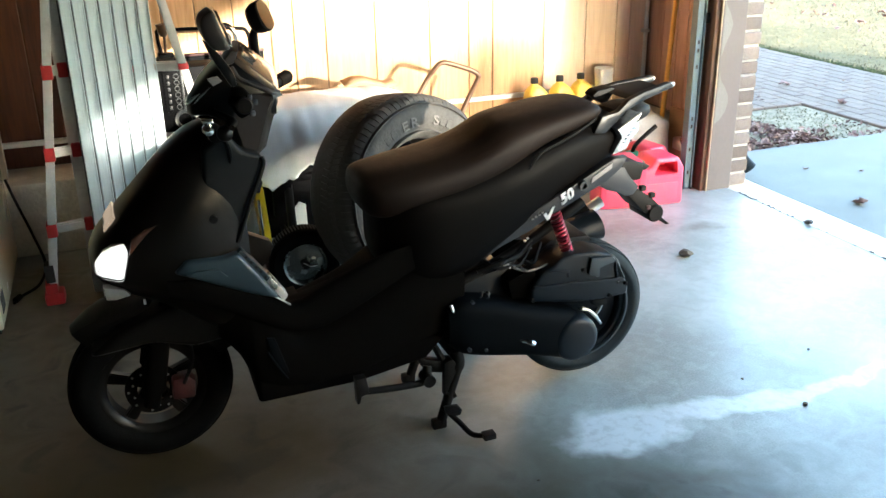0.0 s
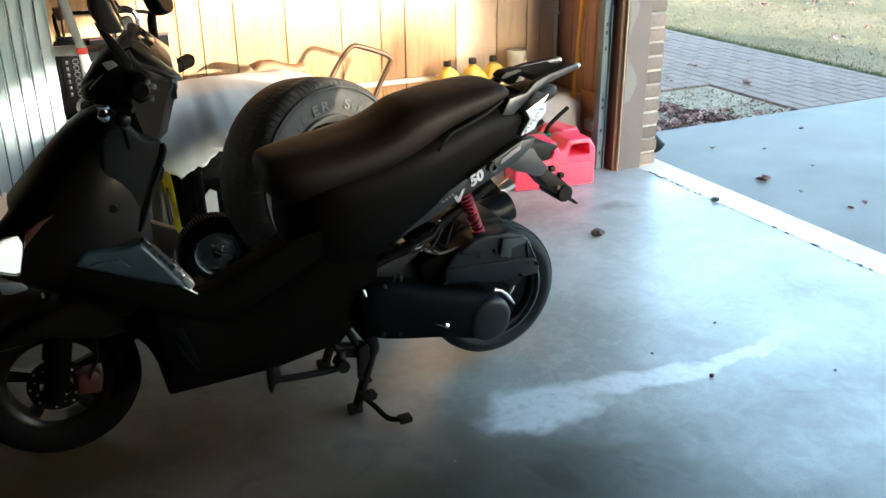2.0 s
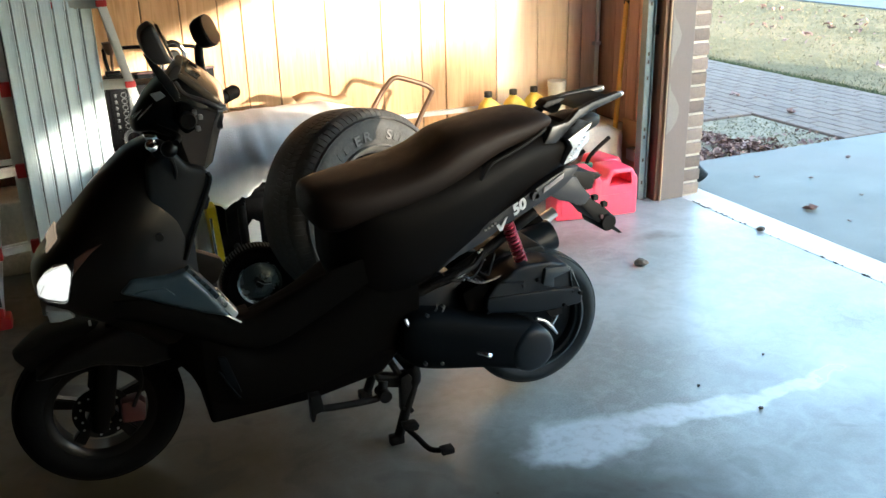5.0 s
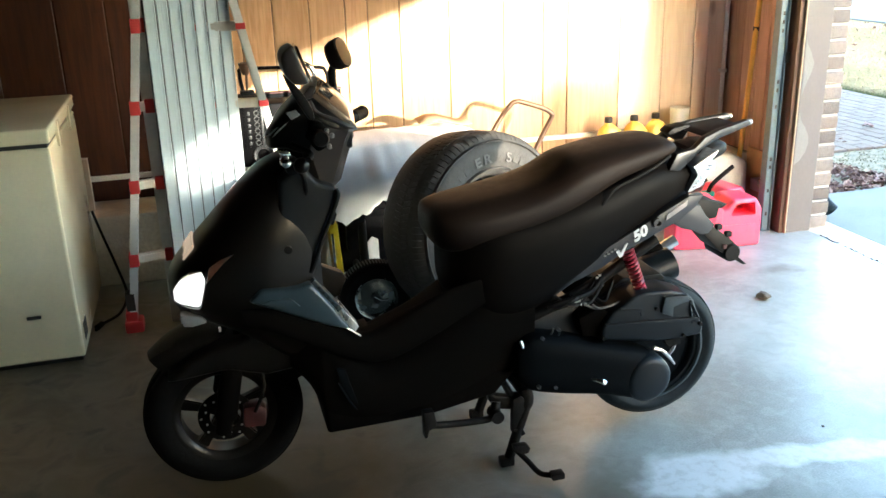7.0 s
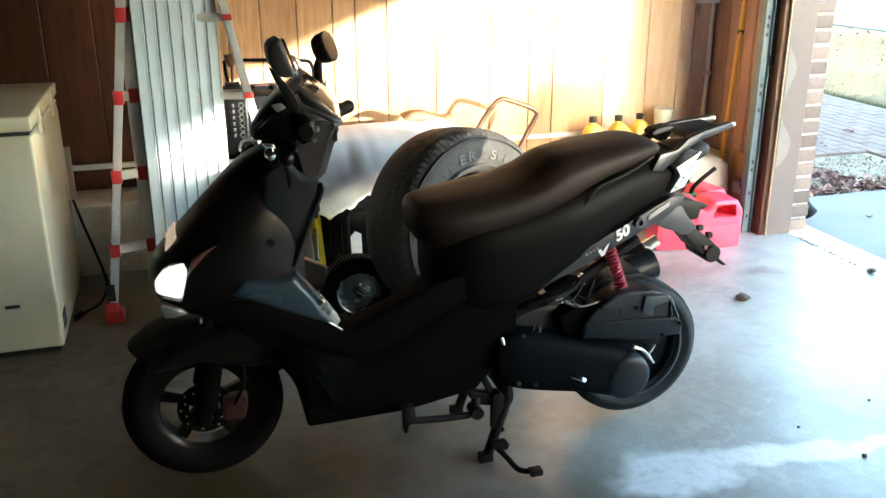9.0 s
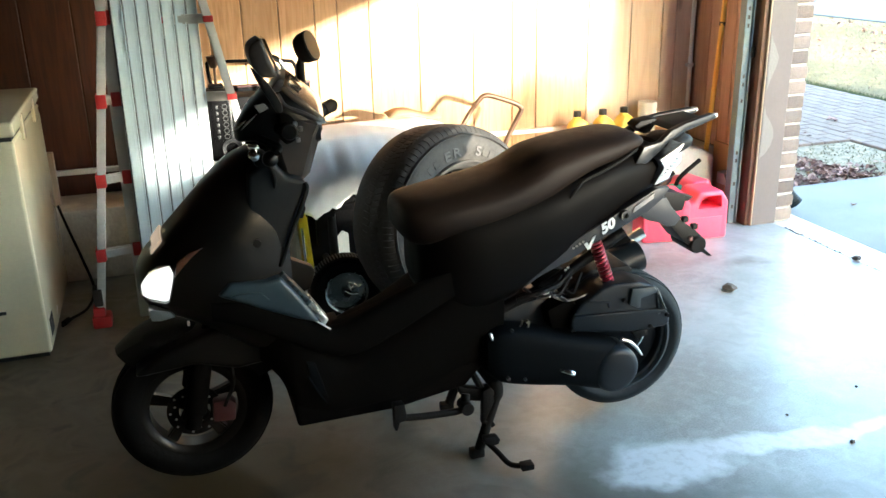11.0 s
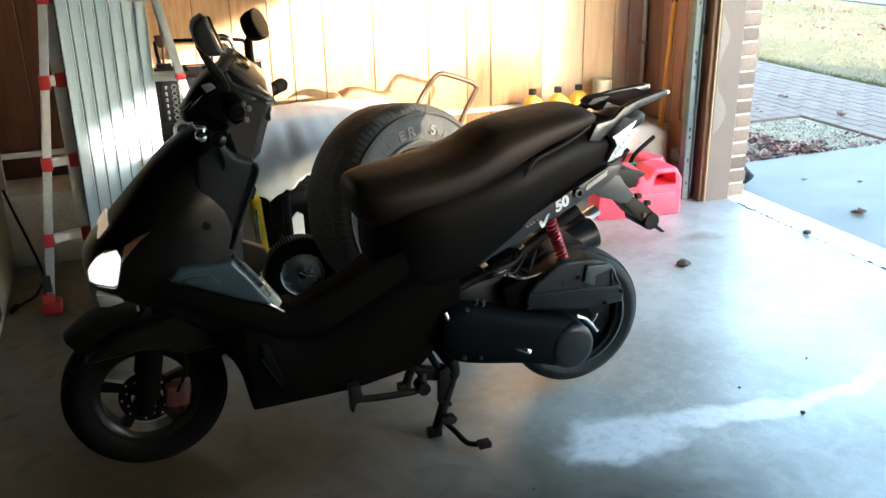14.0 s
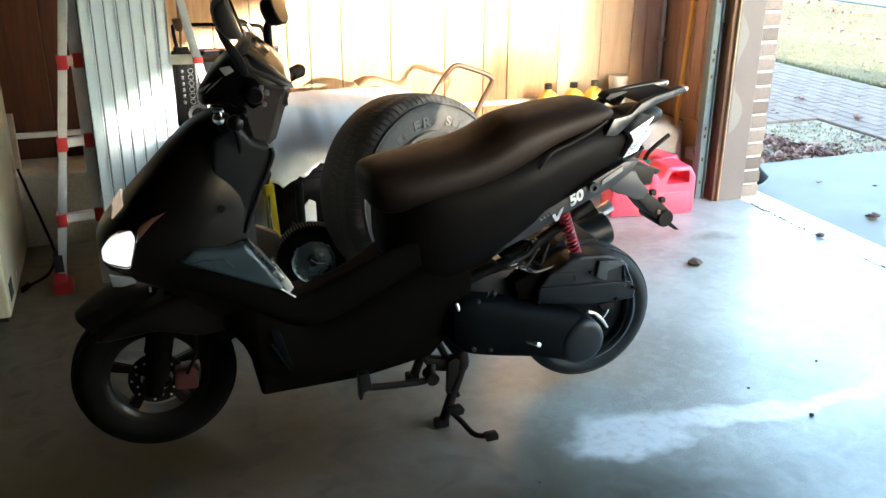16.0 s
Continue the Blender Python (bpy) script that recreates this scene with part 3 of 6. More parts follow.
wall_south = setting("wall_south", obox((LEFT - 0.15, BACK - 0.15, 0), (XI + 0.25, BACK, TOP)), M["brown_board"], "unseen dark brown boarded rear garage wall, kept dark to cut bounced light")
ceiling = setting("ceiling", obox((LEFT - 0.15, BACK - 0.15, TOP), (XI + 0.25, W + 0.16, TOP + 0.12)), M["brown_board"], "unseen dark brown boarded garage ceiling, kept dark to cut bounced light")
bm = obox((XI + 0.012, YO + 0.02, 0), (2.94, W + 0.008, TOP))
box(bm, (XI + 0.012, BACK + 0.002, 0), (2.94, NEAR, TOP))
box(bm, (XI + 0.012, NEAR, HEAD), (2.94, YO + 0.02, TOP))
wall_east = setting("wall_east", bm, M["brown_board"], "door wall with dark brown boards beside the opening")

curb = setting("baseboard_curb", obox((LEFT, 4.2, 0), (XI, W + 0.005, 0.325), 0.008), M["curb"], "rough concrete foundation ledge under the wood boards")
rail = setting("trim_rail", obox((LEFT, W - 0.028, 0.425), (XI - 0.004, W - 0.001, 0.448), 0.003), M["white_plastic"], "thin pale cable rail along the boards")

# door jamb: painted board, raw split edge, bare patches
jamb = setting("trim_jamb", obox((2.806, YO, -0.002), (2.945, YO + 0.085, HEAD), 0.004), M["trim"], "mauve-brown painted door jamb with bare patches")
part("raw_edge", obox((2.796, YO - 0.003, 0.0), (2.804, YO + 0.045, HEAD), 0.002), M["pale_wood"], jamb, "split raw wooden edge")
part("inner_board", obox((2.772, YO + 0.012, 0.0), (2.795, YO + 0.09, HEAD), 0.003), M["brown_board"], jamb, "dark brown stop board")


def bare_patch(outline):
    bm = bmesh.new()
    f = bm.faces.new([bm.verts.new((x, YO - 0.0005, z)) for x, z in outline])
    r = bmesh.ops.extrude_face_region(bm, geom=[f])
    bmesh.ops.translate(bm, verts=[v for v in r["geom"] if isinstance(v, bmesh.types.BMVert)], vec=(0, -0.002, 0))
    return bm


part("bare_patch", bare_patch([(2.810, 0.35), (2.84, 0.37), (2.868, 0.41), (2.880, 0.45), (2.876, 0.49), (2.855, 0.53), (2.825, 0.57), (2.815, 0.61), (2.811, 0.60)]), M["peel"], jamb)
part("bare_patch", bare_patch([(2.812, 0.68), (2.832, 0.74), (2.858, 0.80), (2.866, 0.84), (2.845, 0.89), (2.820, 0.93), (2.811, 0.97)]), M["peel"], jamb)
part("bare_patch", bare_patch([(2.87, 1.28), (2.90, 1.31), (2.90, 1.38), (2.88, 1.42), (2.865, 1.36)]), M["peel"], jamb)
head_trim = setting("trim_head", obox((2.806, NEAR + 0.002, HEAD - 0.02), (2.945, YO - 0.002, HEAD + 0.001), 0.003), M["trim"], "painted head board over the door opening")

# ---------------------------------------------------------------- things along the panelled wall
bm = obox((-1.42, 3.405, 0.02), (-0.466, 4.19, 0.805), 0.012, 3)
freezer = thing("chest_freezer", (-0.94, 3.8, 0), "cream enamelled chest freezer with a closed lid", "freezer")


def under(parent, name, bm, mat, label="", smooth=True):
    """A part given in world coordinates under a thing that stands elsewhere, unturned."""
    bmesh.ops.translate(bm, verts=bm.verts[:], vec=-Vector(parent.location))
    return part(name, bm, mat, parent, label, smooth)


under(freezer, "body", bm, M["freezer"])
under(freezer, "gasket", obox((-1.41, 3.415, 0.803), (-0.474, 4.18, 0.822), 0.003), M["gasket"], "dark rubber gasket")
freezer_lid = under(freezer, "lid", obox((-1.425, 3.398, 0.82), (-0.460, 4.195, 0.872), 0.012, 3), M["freezer"])
under(freezer, "badge", obox((-0.640, 3.399, 0.190), (-0.592, 3.407, 0.202), 0.002), M["gasket"], "small dark badge")
under(freezer, "plinth", obox((-1.40, 3.425, 0.0), (-0.48, 4.17, 0.025)), M["gasket"], "dark recessed plinth")
for k in range(6):
    under(freezer, "vent_slot", obox((-0.4675, 3.46 + k * 0.016, 0.06), (-0.4645, 3.468 + k * 0.016, 0.13)), M["gasket"])
for y in (3.6, 3.95):
    under(freezer, "hinge", obox((-0.468, y, 0.77), (-0.456, y + 0.05, 0.86), 0.003), M["freezer"]).parent = freezer_lid

bowl = thing("black_bowl", (-0.88, 3.78, 0.872), "dark round dish standing on the freezer lid", "bowl")
part("dish", lathe([(0.0, 0.0), (0.10, 0.0), (0.125, 0.012), (0.13, 0.03), (0.115, 0.03), (0.09, 0.016), (0.0, 0.014)], 32, "z", closed=False), M["black_plastic"], bowl)
part("knob", lathe([(0.0, 0.014), (0.05, 0.016), (0.055, 0.07), (0.03, 0.12), (0.0, 0.125)], 24, "z", closed=False), M["drain"], bowl)

socket = thing("wall_socket_box", (-0.845, W, 1.12), "pale surface socket box with a conduit on dark boards", "socket")
part("box", obox((-0.055, -0.045, -0.06), (0.055, 0.0, 0.06), 0.006), M["plaster"], socket)
part("conduit", otube([(0.01, -0.02, -0.06), (0.012, -0.02, -0.40)], 0.010), M["plaster"], socket)

switch = thing("light_switch_box", (2.790, W, 1.155), "white surface switch box with a conduit running down", "light switch")
switch_box = part("box", obox((-0.080, -0.05, -0.06), (0.044, 0.0, 0.09), 0.006), M["white_plastic"], switch)
for dx in (-0.03, 0.012):
    part("toggle", obox((dx, -0.062, -0.005), (dx + 0.012, -0.05, 0.02), 0.002), M["white_plastic"], switch_box)
part("conduit", otube([(0.026, -0.018, -0.06), (0.026, -0.018, -0.40), (0.024, -0.018, -0.70)], 0.012), M["white_plastic"], switch)
part("clip", obox((0.004, -0.03, -0.44), (0.046, 0.0, -0.42), 0.003), M["silver"], switch, "metal conduit clip")


def ladder():
    """A-frame ladder opened along the wall: two units of stiles and rungs, red joints and feet."""
    t = thing("folding_ladder", (0.0, 3.65, 0.0), "aluminium folding ladder with red plastic joints standing open", "ladder")

    def left_at(z, far):
        return Vector((-0.134 if far else -0.310 + 0.1395 * z, 0.035 if far else 0.0, z))

    def right_at(z, far):
        return Vector((0.455 - 0.20 * z - (0.17 if far else 0), 0.035 if far else 0.0, z))

    for at in (left_at, right_at):
        for far in (False, True):
            bm = bmesh.new()
            plain = far and at is left_at
            a, b = at(0.003 if plain else 0.05, far), at(2.05, far)
            q = (b - a).to_track_quat("Z", "Y").to_matrix().to_4x4()
            bmesh.ops.create_cube(bm, size=1, matrix=Matrix.Translation((a + b) / 2) @ q @ Matrix.Diagonal((0.055, 0.030, (b - a).length, 1)))
            bmesh.ops.bevel(bm, geom=bm.edges[:], offset=0.004, segments=2, affect="EDGES")
            part("stile", bm, M["ladder_alu"], t)
            if plain:
                continue
            f = at(0.0, far)
            foot = bmesh.new()
            box(foot, (f.x - 0.028, f.y - 0.045, 0), (f.x + 0.045, f.y + 0.035, 0.05), 0.012)
            box(foot, (f.x - 0.02, f.y - 0.035, 0.045), (f.x + 0.025, f.y + 0.03, 0.085), 0.008)
            part("foot", foot, M["red_plastic" if at is left_at and not far else "gasket"], t, "red plastic foot" if at is left_at and not far else "black rubber foot")
            part("foot_band", obox((f.x - 0.012, f.y - 0.0295, 0.09), (f.x + 0.022, f.y + 0.0295, 0.16), 0.002), M["gasket"], t, "dark label band")
        for z in (0.295, 0.586, 0.882, 1.176, 1.47, 1.765) if at is left_at else (0.288, 0.578, 0.868, 1.158, 1.448, 1.738):
            a, b = at(z, False), at(z, True)
            bm = bmesh.new()
            q = (b - a).to_track_quat("Z", "X").to_matrix().to_4x4()
            bmesh.ops.create_cube(bm, size=1, matrix=Matrix.Translation((a + b) / 2) @ q @ Matrix.Diagonal((0.034, 0.030, (b - a).length, 1)))
            bmesh.ops.bevel(bm, geom=bm.edges[:], offset=0.005, segments=2, affect="EDGES")
            part("rung", bm, M["ladder_alu"], t)
            for e in (a, b):
                part("joint", obox((e.x - 0.0185, e.y - 0.031, z - (0.026 if at is left_at else 0.012)), (e.x + 0.0185, e.y + 0.031, z + (0.026 if at is left_at else 0.012)), 0.005), M["red_plastic"], t, "red plastic joint")
    part("hinge", obox((-0.16, -0.035, 2.0), (0.09, 0.08, 2.12), 0.02), M["red_plastic"], t, "red hinge block")
    return t


ladder()


def plank():
    """Ribbed aluminium scaffold board leaning almost upright in front of the ladder."""
    t = thing("aluminium_work_plank", (0.0, 3.60, 0.0), "ribbed aluminium work plank leaning upright on the ladder", "plank")
    t.matrix_basis = pose(-0.118, 3.585, 0.02, -2.0, 0.6, 9)
    wide, high = 0.308, 2.4
    part("deck", obox((0, 0.006, 0), (wide, 0.028, high)), M["alu_dark"], t, "shadowed grooves")
    n = 7
    step = wide / n
    for k in range(n):
        bm = bmesh.new()
        x = k * step
        box(bm, (x + 0.0024, -0.006, 0), (x + step - 0.0024, 0.007, high), 0.001, 1)
        part("rib", bm, M["alu"], t)
        part("lip", obox((x + step - 0.0075, -0.011, 0), (x + step - 0.0045, -0.005, high)), M["alu"], t)
    part("end_cap", obox((-0.004, -0.014, -0.02), (wide + 0.004, 0.034, 0.03), 0.004), M["silver"], t, "bolted end cap")
    for x in (0.02, 0.05, wide - 0.04):
        part("bolt", cyl(bmesh.new(), (x, -0.013, 0.008), (x, -0.020, 0.008), 0.007, n=8), M["dark_steel"], t)


plank()

crate = thing("white_storage_box", (0.36, 4.06, 0), "white plastic storage box standing by the wall", "box")
part("tub", obox((-0.22, -0.12, 0), (0.20, 0.13, 0.50), 0.02, 3), M["white_plastic"], crate)
part("lid", obox((-0.235, -0.135, 0.50), (0.215, 0.14, 0.535), 0.01), M["white_plastic"], crate)

stereo = thing("black_stereo_tower", (0.335, 4.06, 0.535), "black stereo tower with round dials on a white box", "stereo")
part("case", obox((-0.13, -0.06, 0), (0.10, 0.10, 0.265), 0.006), M["black_metal"], stereo)
part("front_panel", obox((-0.115, -0.068, 0.085), (-0.03, -0.06, 0.255), 0.003), M["black_metal"], stereo)
for k in range(6):
    z = 0.105 + k * 0.0255
    part("dial", lathe([(0.0085, -0.066), (0.0115, -0.066), (0.0115, -0.076), (0.0085, -0.076)], 20, "y", (-0.062, 0, z)), M["dial"], stereo)
    part("slider", obox((-0.100, -0.074, z - 0.008), (-0.090, -0.067, z + 0.006), 0.001), M["dial"], stereo)
part("speaker", lathe([(0.026, -0.062), (0.042, -0.062), (0.042, -0.072), (0.03, -0.070)], 28, "y", (-0.045, 0, 0.05)), M["dial"], stereo)
part("tape_deck", obox((-0.125, -0.05, 0.265), (-0.01, 0.05, 0.30), 0.006), M["black_plastic"], stereo)
part("meter_strip", obox((-0.045, -0.074, 0.09), (-0.036, -0.067, 0.25), 0.001), M["dial"], stereo)
lamp_clip = thing("clip_lamp", (0.25, 4.07, 0.835), "small dark brass clip lamp standing on the stereo", "lamp")
part("foot", obox((-0.03, -0.025, 0), (0.03, 0.025, 0.018), 0.005), M["cable"], lamp_clip)
part("stem", otube([(0.0, 0, 0.015), (0.004, 0, 0.09)], 0.006, 8), M["handle_metal"], lamp_clip)
part("shade", lathe([(0.012, 0.085), (0.020, 0.10), (0.028, 0.135), (0.024, 0.135), (0.008, 0.10)], 20, "z"), M["handle_metal"], lamp_clip, "dull brass shade")

screen = thing("black_framed_panel", (0.52, 4.26, 0.325), "dark framed panel standing on the concrete ledge", "panel")
part("panel", obox((-0.26, -0.02, 0.0), (0.16, 0.02, 0.48), 0.004), M["black_metal"], screen)
part("edge", obox((-0.265, -0.022, 0.48), (0.165, 0.022, 0.487), 0.002), M["caliper"], screen, "dark red top edge")
part("carry_bar", otube(smooth_path([(-0.27, 0, 0.46), (-0.285, 0.0, 0.575), (-0.25, 0.0, 0.595), (0.04, 0.0, 0.585), (0.10, 0.0, 0.56), (0.105, 0, 0.46)], 5), 0.008), M["black_metal"], screen)
tubes = thing("bent_chrome_frame", (0.53, 4.0, 0), "bent chrome tube frame standing among the boxes", "tube frame")
part("tube", otube(smooth_path([(0.002, 0.0, 0.0), (0.002, 0.0, 0.5), (0.002, 0, 0.87), (-0.004, 0.0, 0.93), (-0.030, 0.0, 0.958), (-0.058, 0, 0.955), (-0.09, 0.02, 0.90), (-0.10, 0.03, 0.0)], 6), 0.010, 12), M["chrome"], tubes)
part("knob", lathe([(0.0, -0.02), (0.022, -0.02), (0.026, 0.0), (0.022, 0.02), (0.0, 0.02)], 18, "y", (-0.04, 0.0, 0.905), closed=False), M["gasket"], tubes, "dark round knob")

jug_at = ((2.118, 4.37), (2.264, 4.37), (2.395, 4.38))


def jug():
    t = thing("yellow_oil_jug", (jug_at[0][0], jug_at[0][1], 0.325), "yellow plastic motor oil jug with a black cap", "oil jug", "jugs on the ledge")
    part("body", loft([(-0.071, 0.11, 0.02, 0.03), (-0.064, 0.15, 0.004, 0.04), (-0.035, 0.178, 0.0, 0.043), (0.0, 0.176, 0.0, 0.044), (0.035, 0.150, 0.0, 0.043), (0.060, 0.115, 0.004, 0.04), (0.070, 0.08, 0.02, 0.03)], 16, 3.2), M["yellow"], t)
    neck = part("neck", lathe([(0.0, 0.15), (0.03, 0.155), (0.018, 0.185), (0.018, 0.195), (0, 0.195)], 16, "z", (-0.022, 0, 0), closed=False), M["yellow"], t)
    part("cap", lathe([(0.0, 0.187), (0.02, 0.187), (0.021, 0.190), (0.020, 0.215), (0.0, 0.217)], 16, "z", (-0.022, 0, 0), closed=False), M["gasket"], neck, "black screw cap")
    part("label", obox((-0.035, -0.0455, 0.03), (0.032, -0.042, 0.10), 0.002), M["decal"], t, "pale paper label")
    return t


first = jug()
for x, y in jug_at[1:]:
    copy_thing(first, pose(x, y, 0.325, 0, 0, random.Random(x).uniform(-12, 12)))
pot = thing("white_plastic_tub", (2.516, 4.38, 0.325), "white plastic tub with a lid on the ledge", "tub")
part("body", lathe([(0.0, 0.0), (0.045, 0.0), (0.048, 0.20), (0.0, 0.20)], 24, "z", closed=False), M["white_plastic"], pot)
part("lid", lathe([(0.0, 0.20), (0.051, 0.20), (0.051, 0.235), (0.0, 0.237)], 24, "z", closed=False), M["white_plastic"], pot)

sack = thing("white_plastic_sack", (2.60, 4.115, 0), "creased greyish plastic sack behind the fuel cans", "sack")
bm = loft([(-0.15, 0.30, 0.0, 0.05), (-0.135, 0.345, 0.0, 0.075), (-0.03, 0.365, 0.0, 0.08), (0.06, 0.36, 0.0, 0.08), (0.12, 0.33, 0.0, 0.075), (0.14, 0.28, 0.0, 0.05)], 28, 6)
for v in bm.verts:
    v.co += 0.016 * noise.noise_vector(v.co * 11) * (1 if v.co.z > 0.03 else 0)
part("sack", bm, M["sack"], sack)


def fuel_can(at, turn, sx, label, spout):
    """Moulded jerrycan: body with hollow handle on a sloping top, ribs, a neck and a spout."""
    t = thing("fuel_can", at, label, "fuel can", "fuel cans")
    t.matrix_basis = pose(*at, 0, 0, turn)
    w, d, h = 0.125 * sx, 0.085, 0.185
    bm = slab([(-w, 0), (w, 0), (w, h), (w * 0.72, h + 0.055), (-w * 0.25, h + 0.055), (-w * 0.45, h + 0.01), (-w * 0.9, h), (-w, h - 0.02)], -d, d, 0.016, 3)
    body = part("body", bm, M["can_red"], t)
    cut = bpy.data.meshes.new("hollow")
    cb = slab([(w * 0.72, h - 0.028), (w * 0.66, h + 0.033), (-w * 0.14, h + 0.033), (-w * 0.3, h - 0.028)], -d - 0.02, d * 0.55, 0.008, 2)
    cb.to_mesh(cut)
    cb.free()
    co = bpy.data.objects.new("hollow", cut)
    scene.collection.objects.link(co)
    co.matrix_world = t.matrix_basis
    mod = body.modifiers.new("hollow", "BOOLEAN")
    mod.object, mod.operation, mod.solver = co, "DIFFERENCE", "EXACT"
    bpy.context.view_layer.update()
    me = bpy.data.meshes.new_from_object(body.evaluated_get(bpy.context.evaluated_depsgraph_get()))
    body.modifiers.remove(mod)
    body.data = me
    bpy.data.objects.remove(co)
    me.shade_smooth()
    me.set_sharp_from_angle(angle=radians(35))
    part("panel", obox((-w * 0.75, -d - 0.003, 0.025), (w * 0.75, -d + 0.004, 0.115), 0.004), M["can_red"], t)
    part("collar", lathe([(0, 0), (0.032, 0), (0.032, 0.028), (0, 0.03)], 18, "z", (-w * 0.68, 0, h - 0.002), closed=False), M["can_green"], t, "green screw collar")
    x = -w * 0.68
    if spout:
        part("spout", otube(smooth_path([(x, 0, h + 0.02), (x + 0.01, -0.01, h + 0.06), (x + 0.05, -0.02, h + 0.10), (x + 0.12, -0.03, h + 0.15)], 4), 0.011), M["black_plastic"], t, "black pouring spout")
    part("strap", otube([(x, -0.034, h + 0.005), (x + 0.02, -0.06, h - 0.01), (x + 0.05, -0.07, h - 0.04)], 0.003), M["black_plastic"], t)
    return t


fuel_can((2.462, 3.775, 0), -4, 1.0, "red plastic fuel can standing beside the door jamb", False)
fuel_can((2.285, 3.80, 0), -12, 0.95, "red plastic fuel can with a green spout collar", True)
fuel_can((2.515, 3.952, 0), 8, 0.85, "red plastic fuel can behind two others", True)

pole = thing("yellow_broom_pole", (2.746, 4.17, 0), "yellow varnished broom pole leaning in the corner", "broom pole")
part("shaft", otube([(0.02, 0.03, 0.0), (0.0, -0.085, 1.1), (-0.005, -0.14, 1.7)], 0.013, 14), M["pole"], pole)
part("band", otube([(0.003, -0.070, 0.97), (0.003, -0.073, 0.99)], 0.0142, 14), M["gasket"], pole)

meter = thing("grey_metal_box", (XI, 3.99, 0.20), "small grey metal sensor box on the brown boards", "electrical box")
part("case", obox((-0.085, -0.045, -0.03), (0.012, 0.055, 0.03), 0.004), M["silver"], meter)
part("eye", cyl(bmesh.new(), (-0.05, -0.045, 0.0), (-0.05, -0.055, 0.0), 0.018, n=16), M["gasket"], meter, "dark round lens")
part("bracket", obox((-0.03, -0.05, -0.05), (0.012, -0.044, 0.045), 0.002), M["silver"], meter)

low_board = thing("leaning_board_offcut", (XI - 0.012, 4.11, 0), "pale brown board offcut against the door wall", "board")
part("board", obox((-0.012, -0.19, 0), (0.008, 0.07, 0.36), 0.004), M["card"], low_board)

# garage door track
track = thing("garage_door_track", (2.727, 3.875, 0), "upright galvanised steel garage door track with bolts", "door track")
bm = bmesh.new()
for lo, hi in (((-0.010, -0.012, 0), (0.020, -0.008, 2.2)), ((-0.012, -0.010, 0), (-0.008, 0.035, 2.2)), ((0.018, -0.010, 0), (0.022, 0.035, 2.2)), ((-0.010, 0.033, 0), (-0.004, 0.037, 2.2)), ((0.006, 0.033, 0), (0.020, 0.037, 2.2))):
    box(bm, lo, hi)
part("channel", bm, M["steel"], track, smooth=False)
part("angle", obox((0.024, -0.022, 0), (0.030, 0.030, 2.2)), M["steel"], track)
for z in (0.08, 0.20, 0.32, 0.36, 0.62, 0.70, 0.74, 0.98, 1.02, 1.06, 1.30):
    part("slot", obox((0.000, -0.0135, z), (0.010, -0.0118, z + 0.018)), M["gasket"], track, "dark punched slot")
for z in (0.84, 1.32):
    part("bracket", obox((0.026, -0.030, z), (0.064, -0.022, z + 0.05), 0.002), M["dark_steel"], track, "rusty bracket")


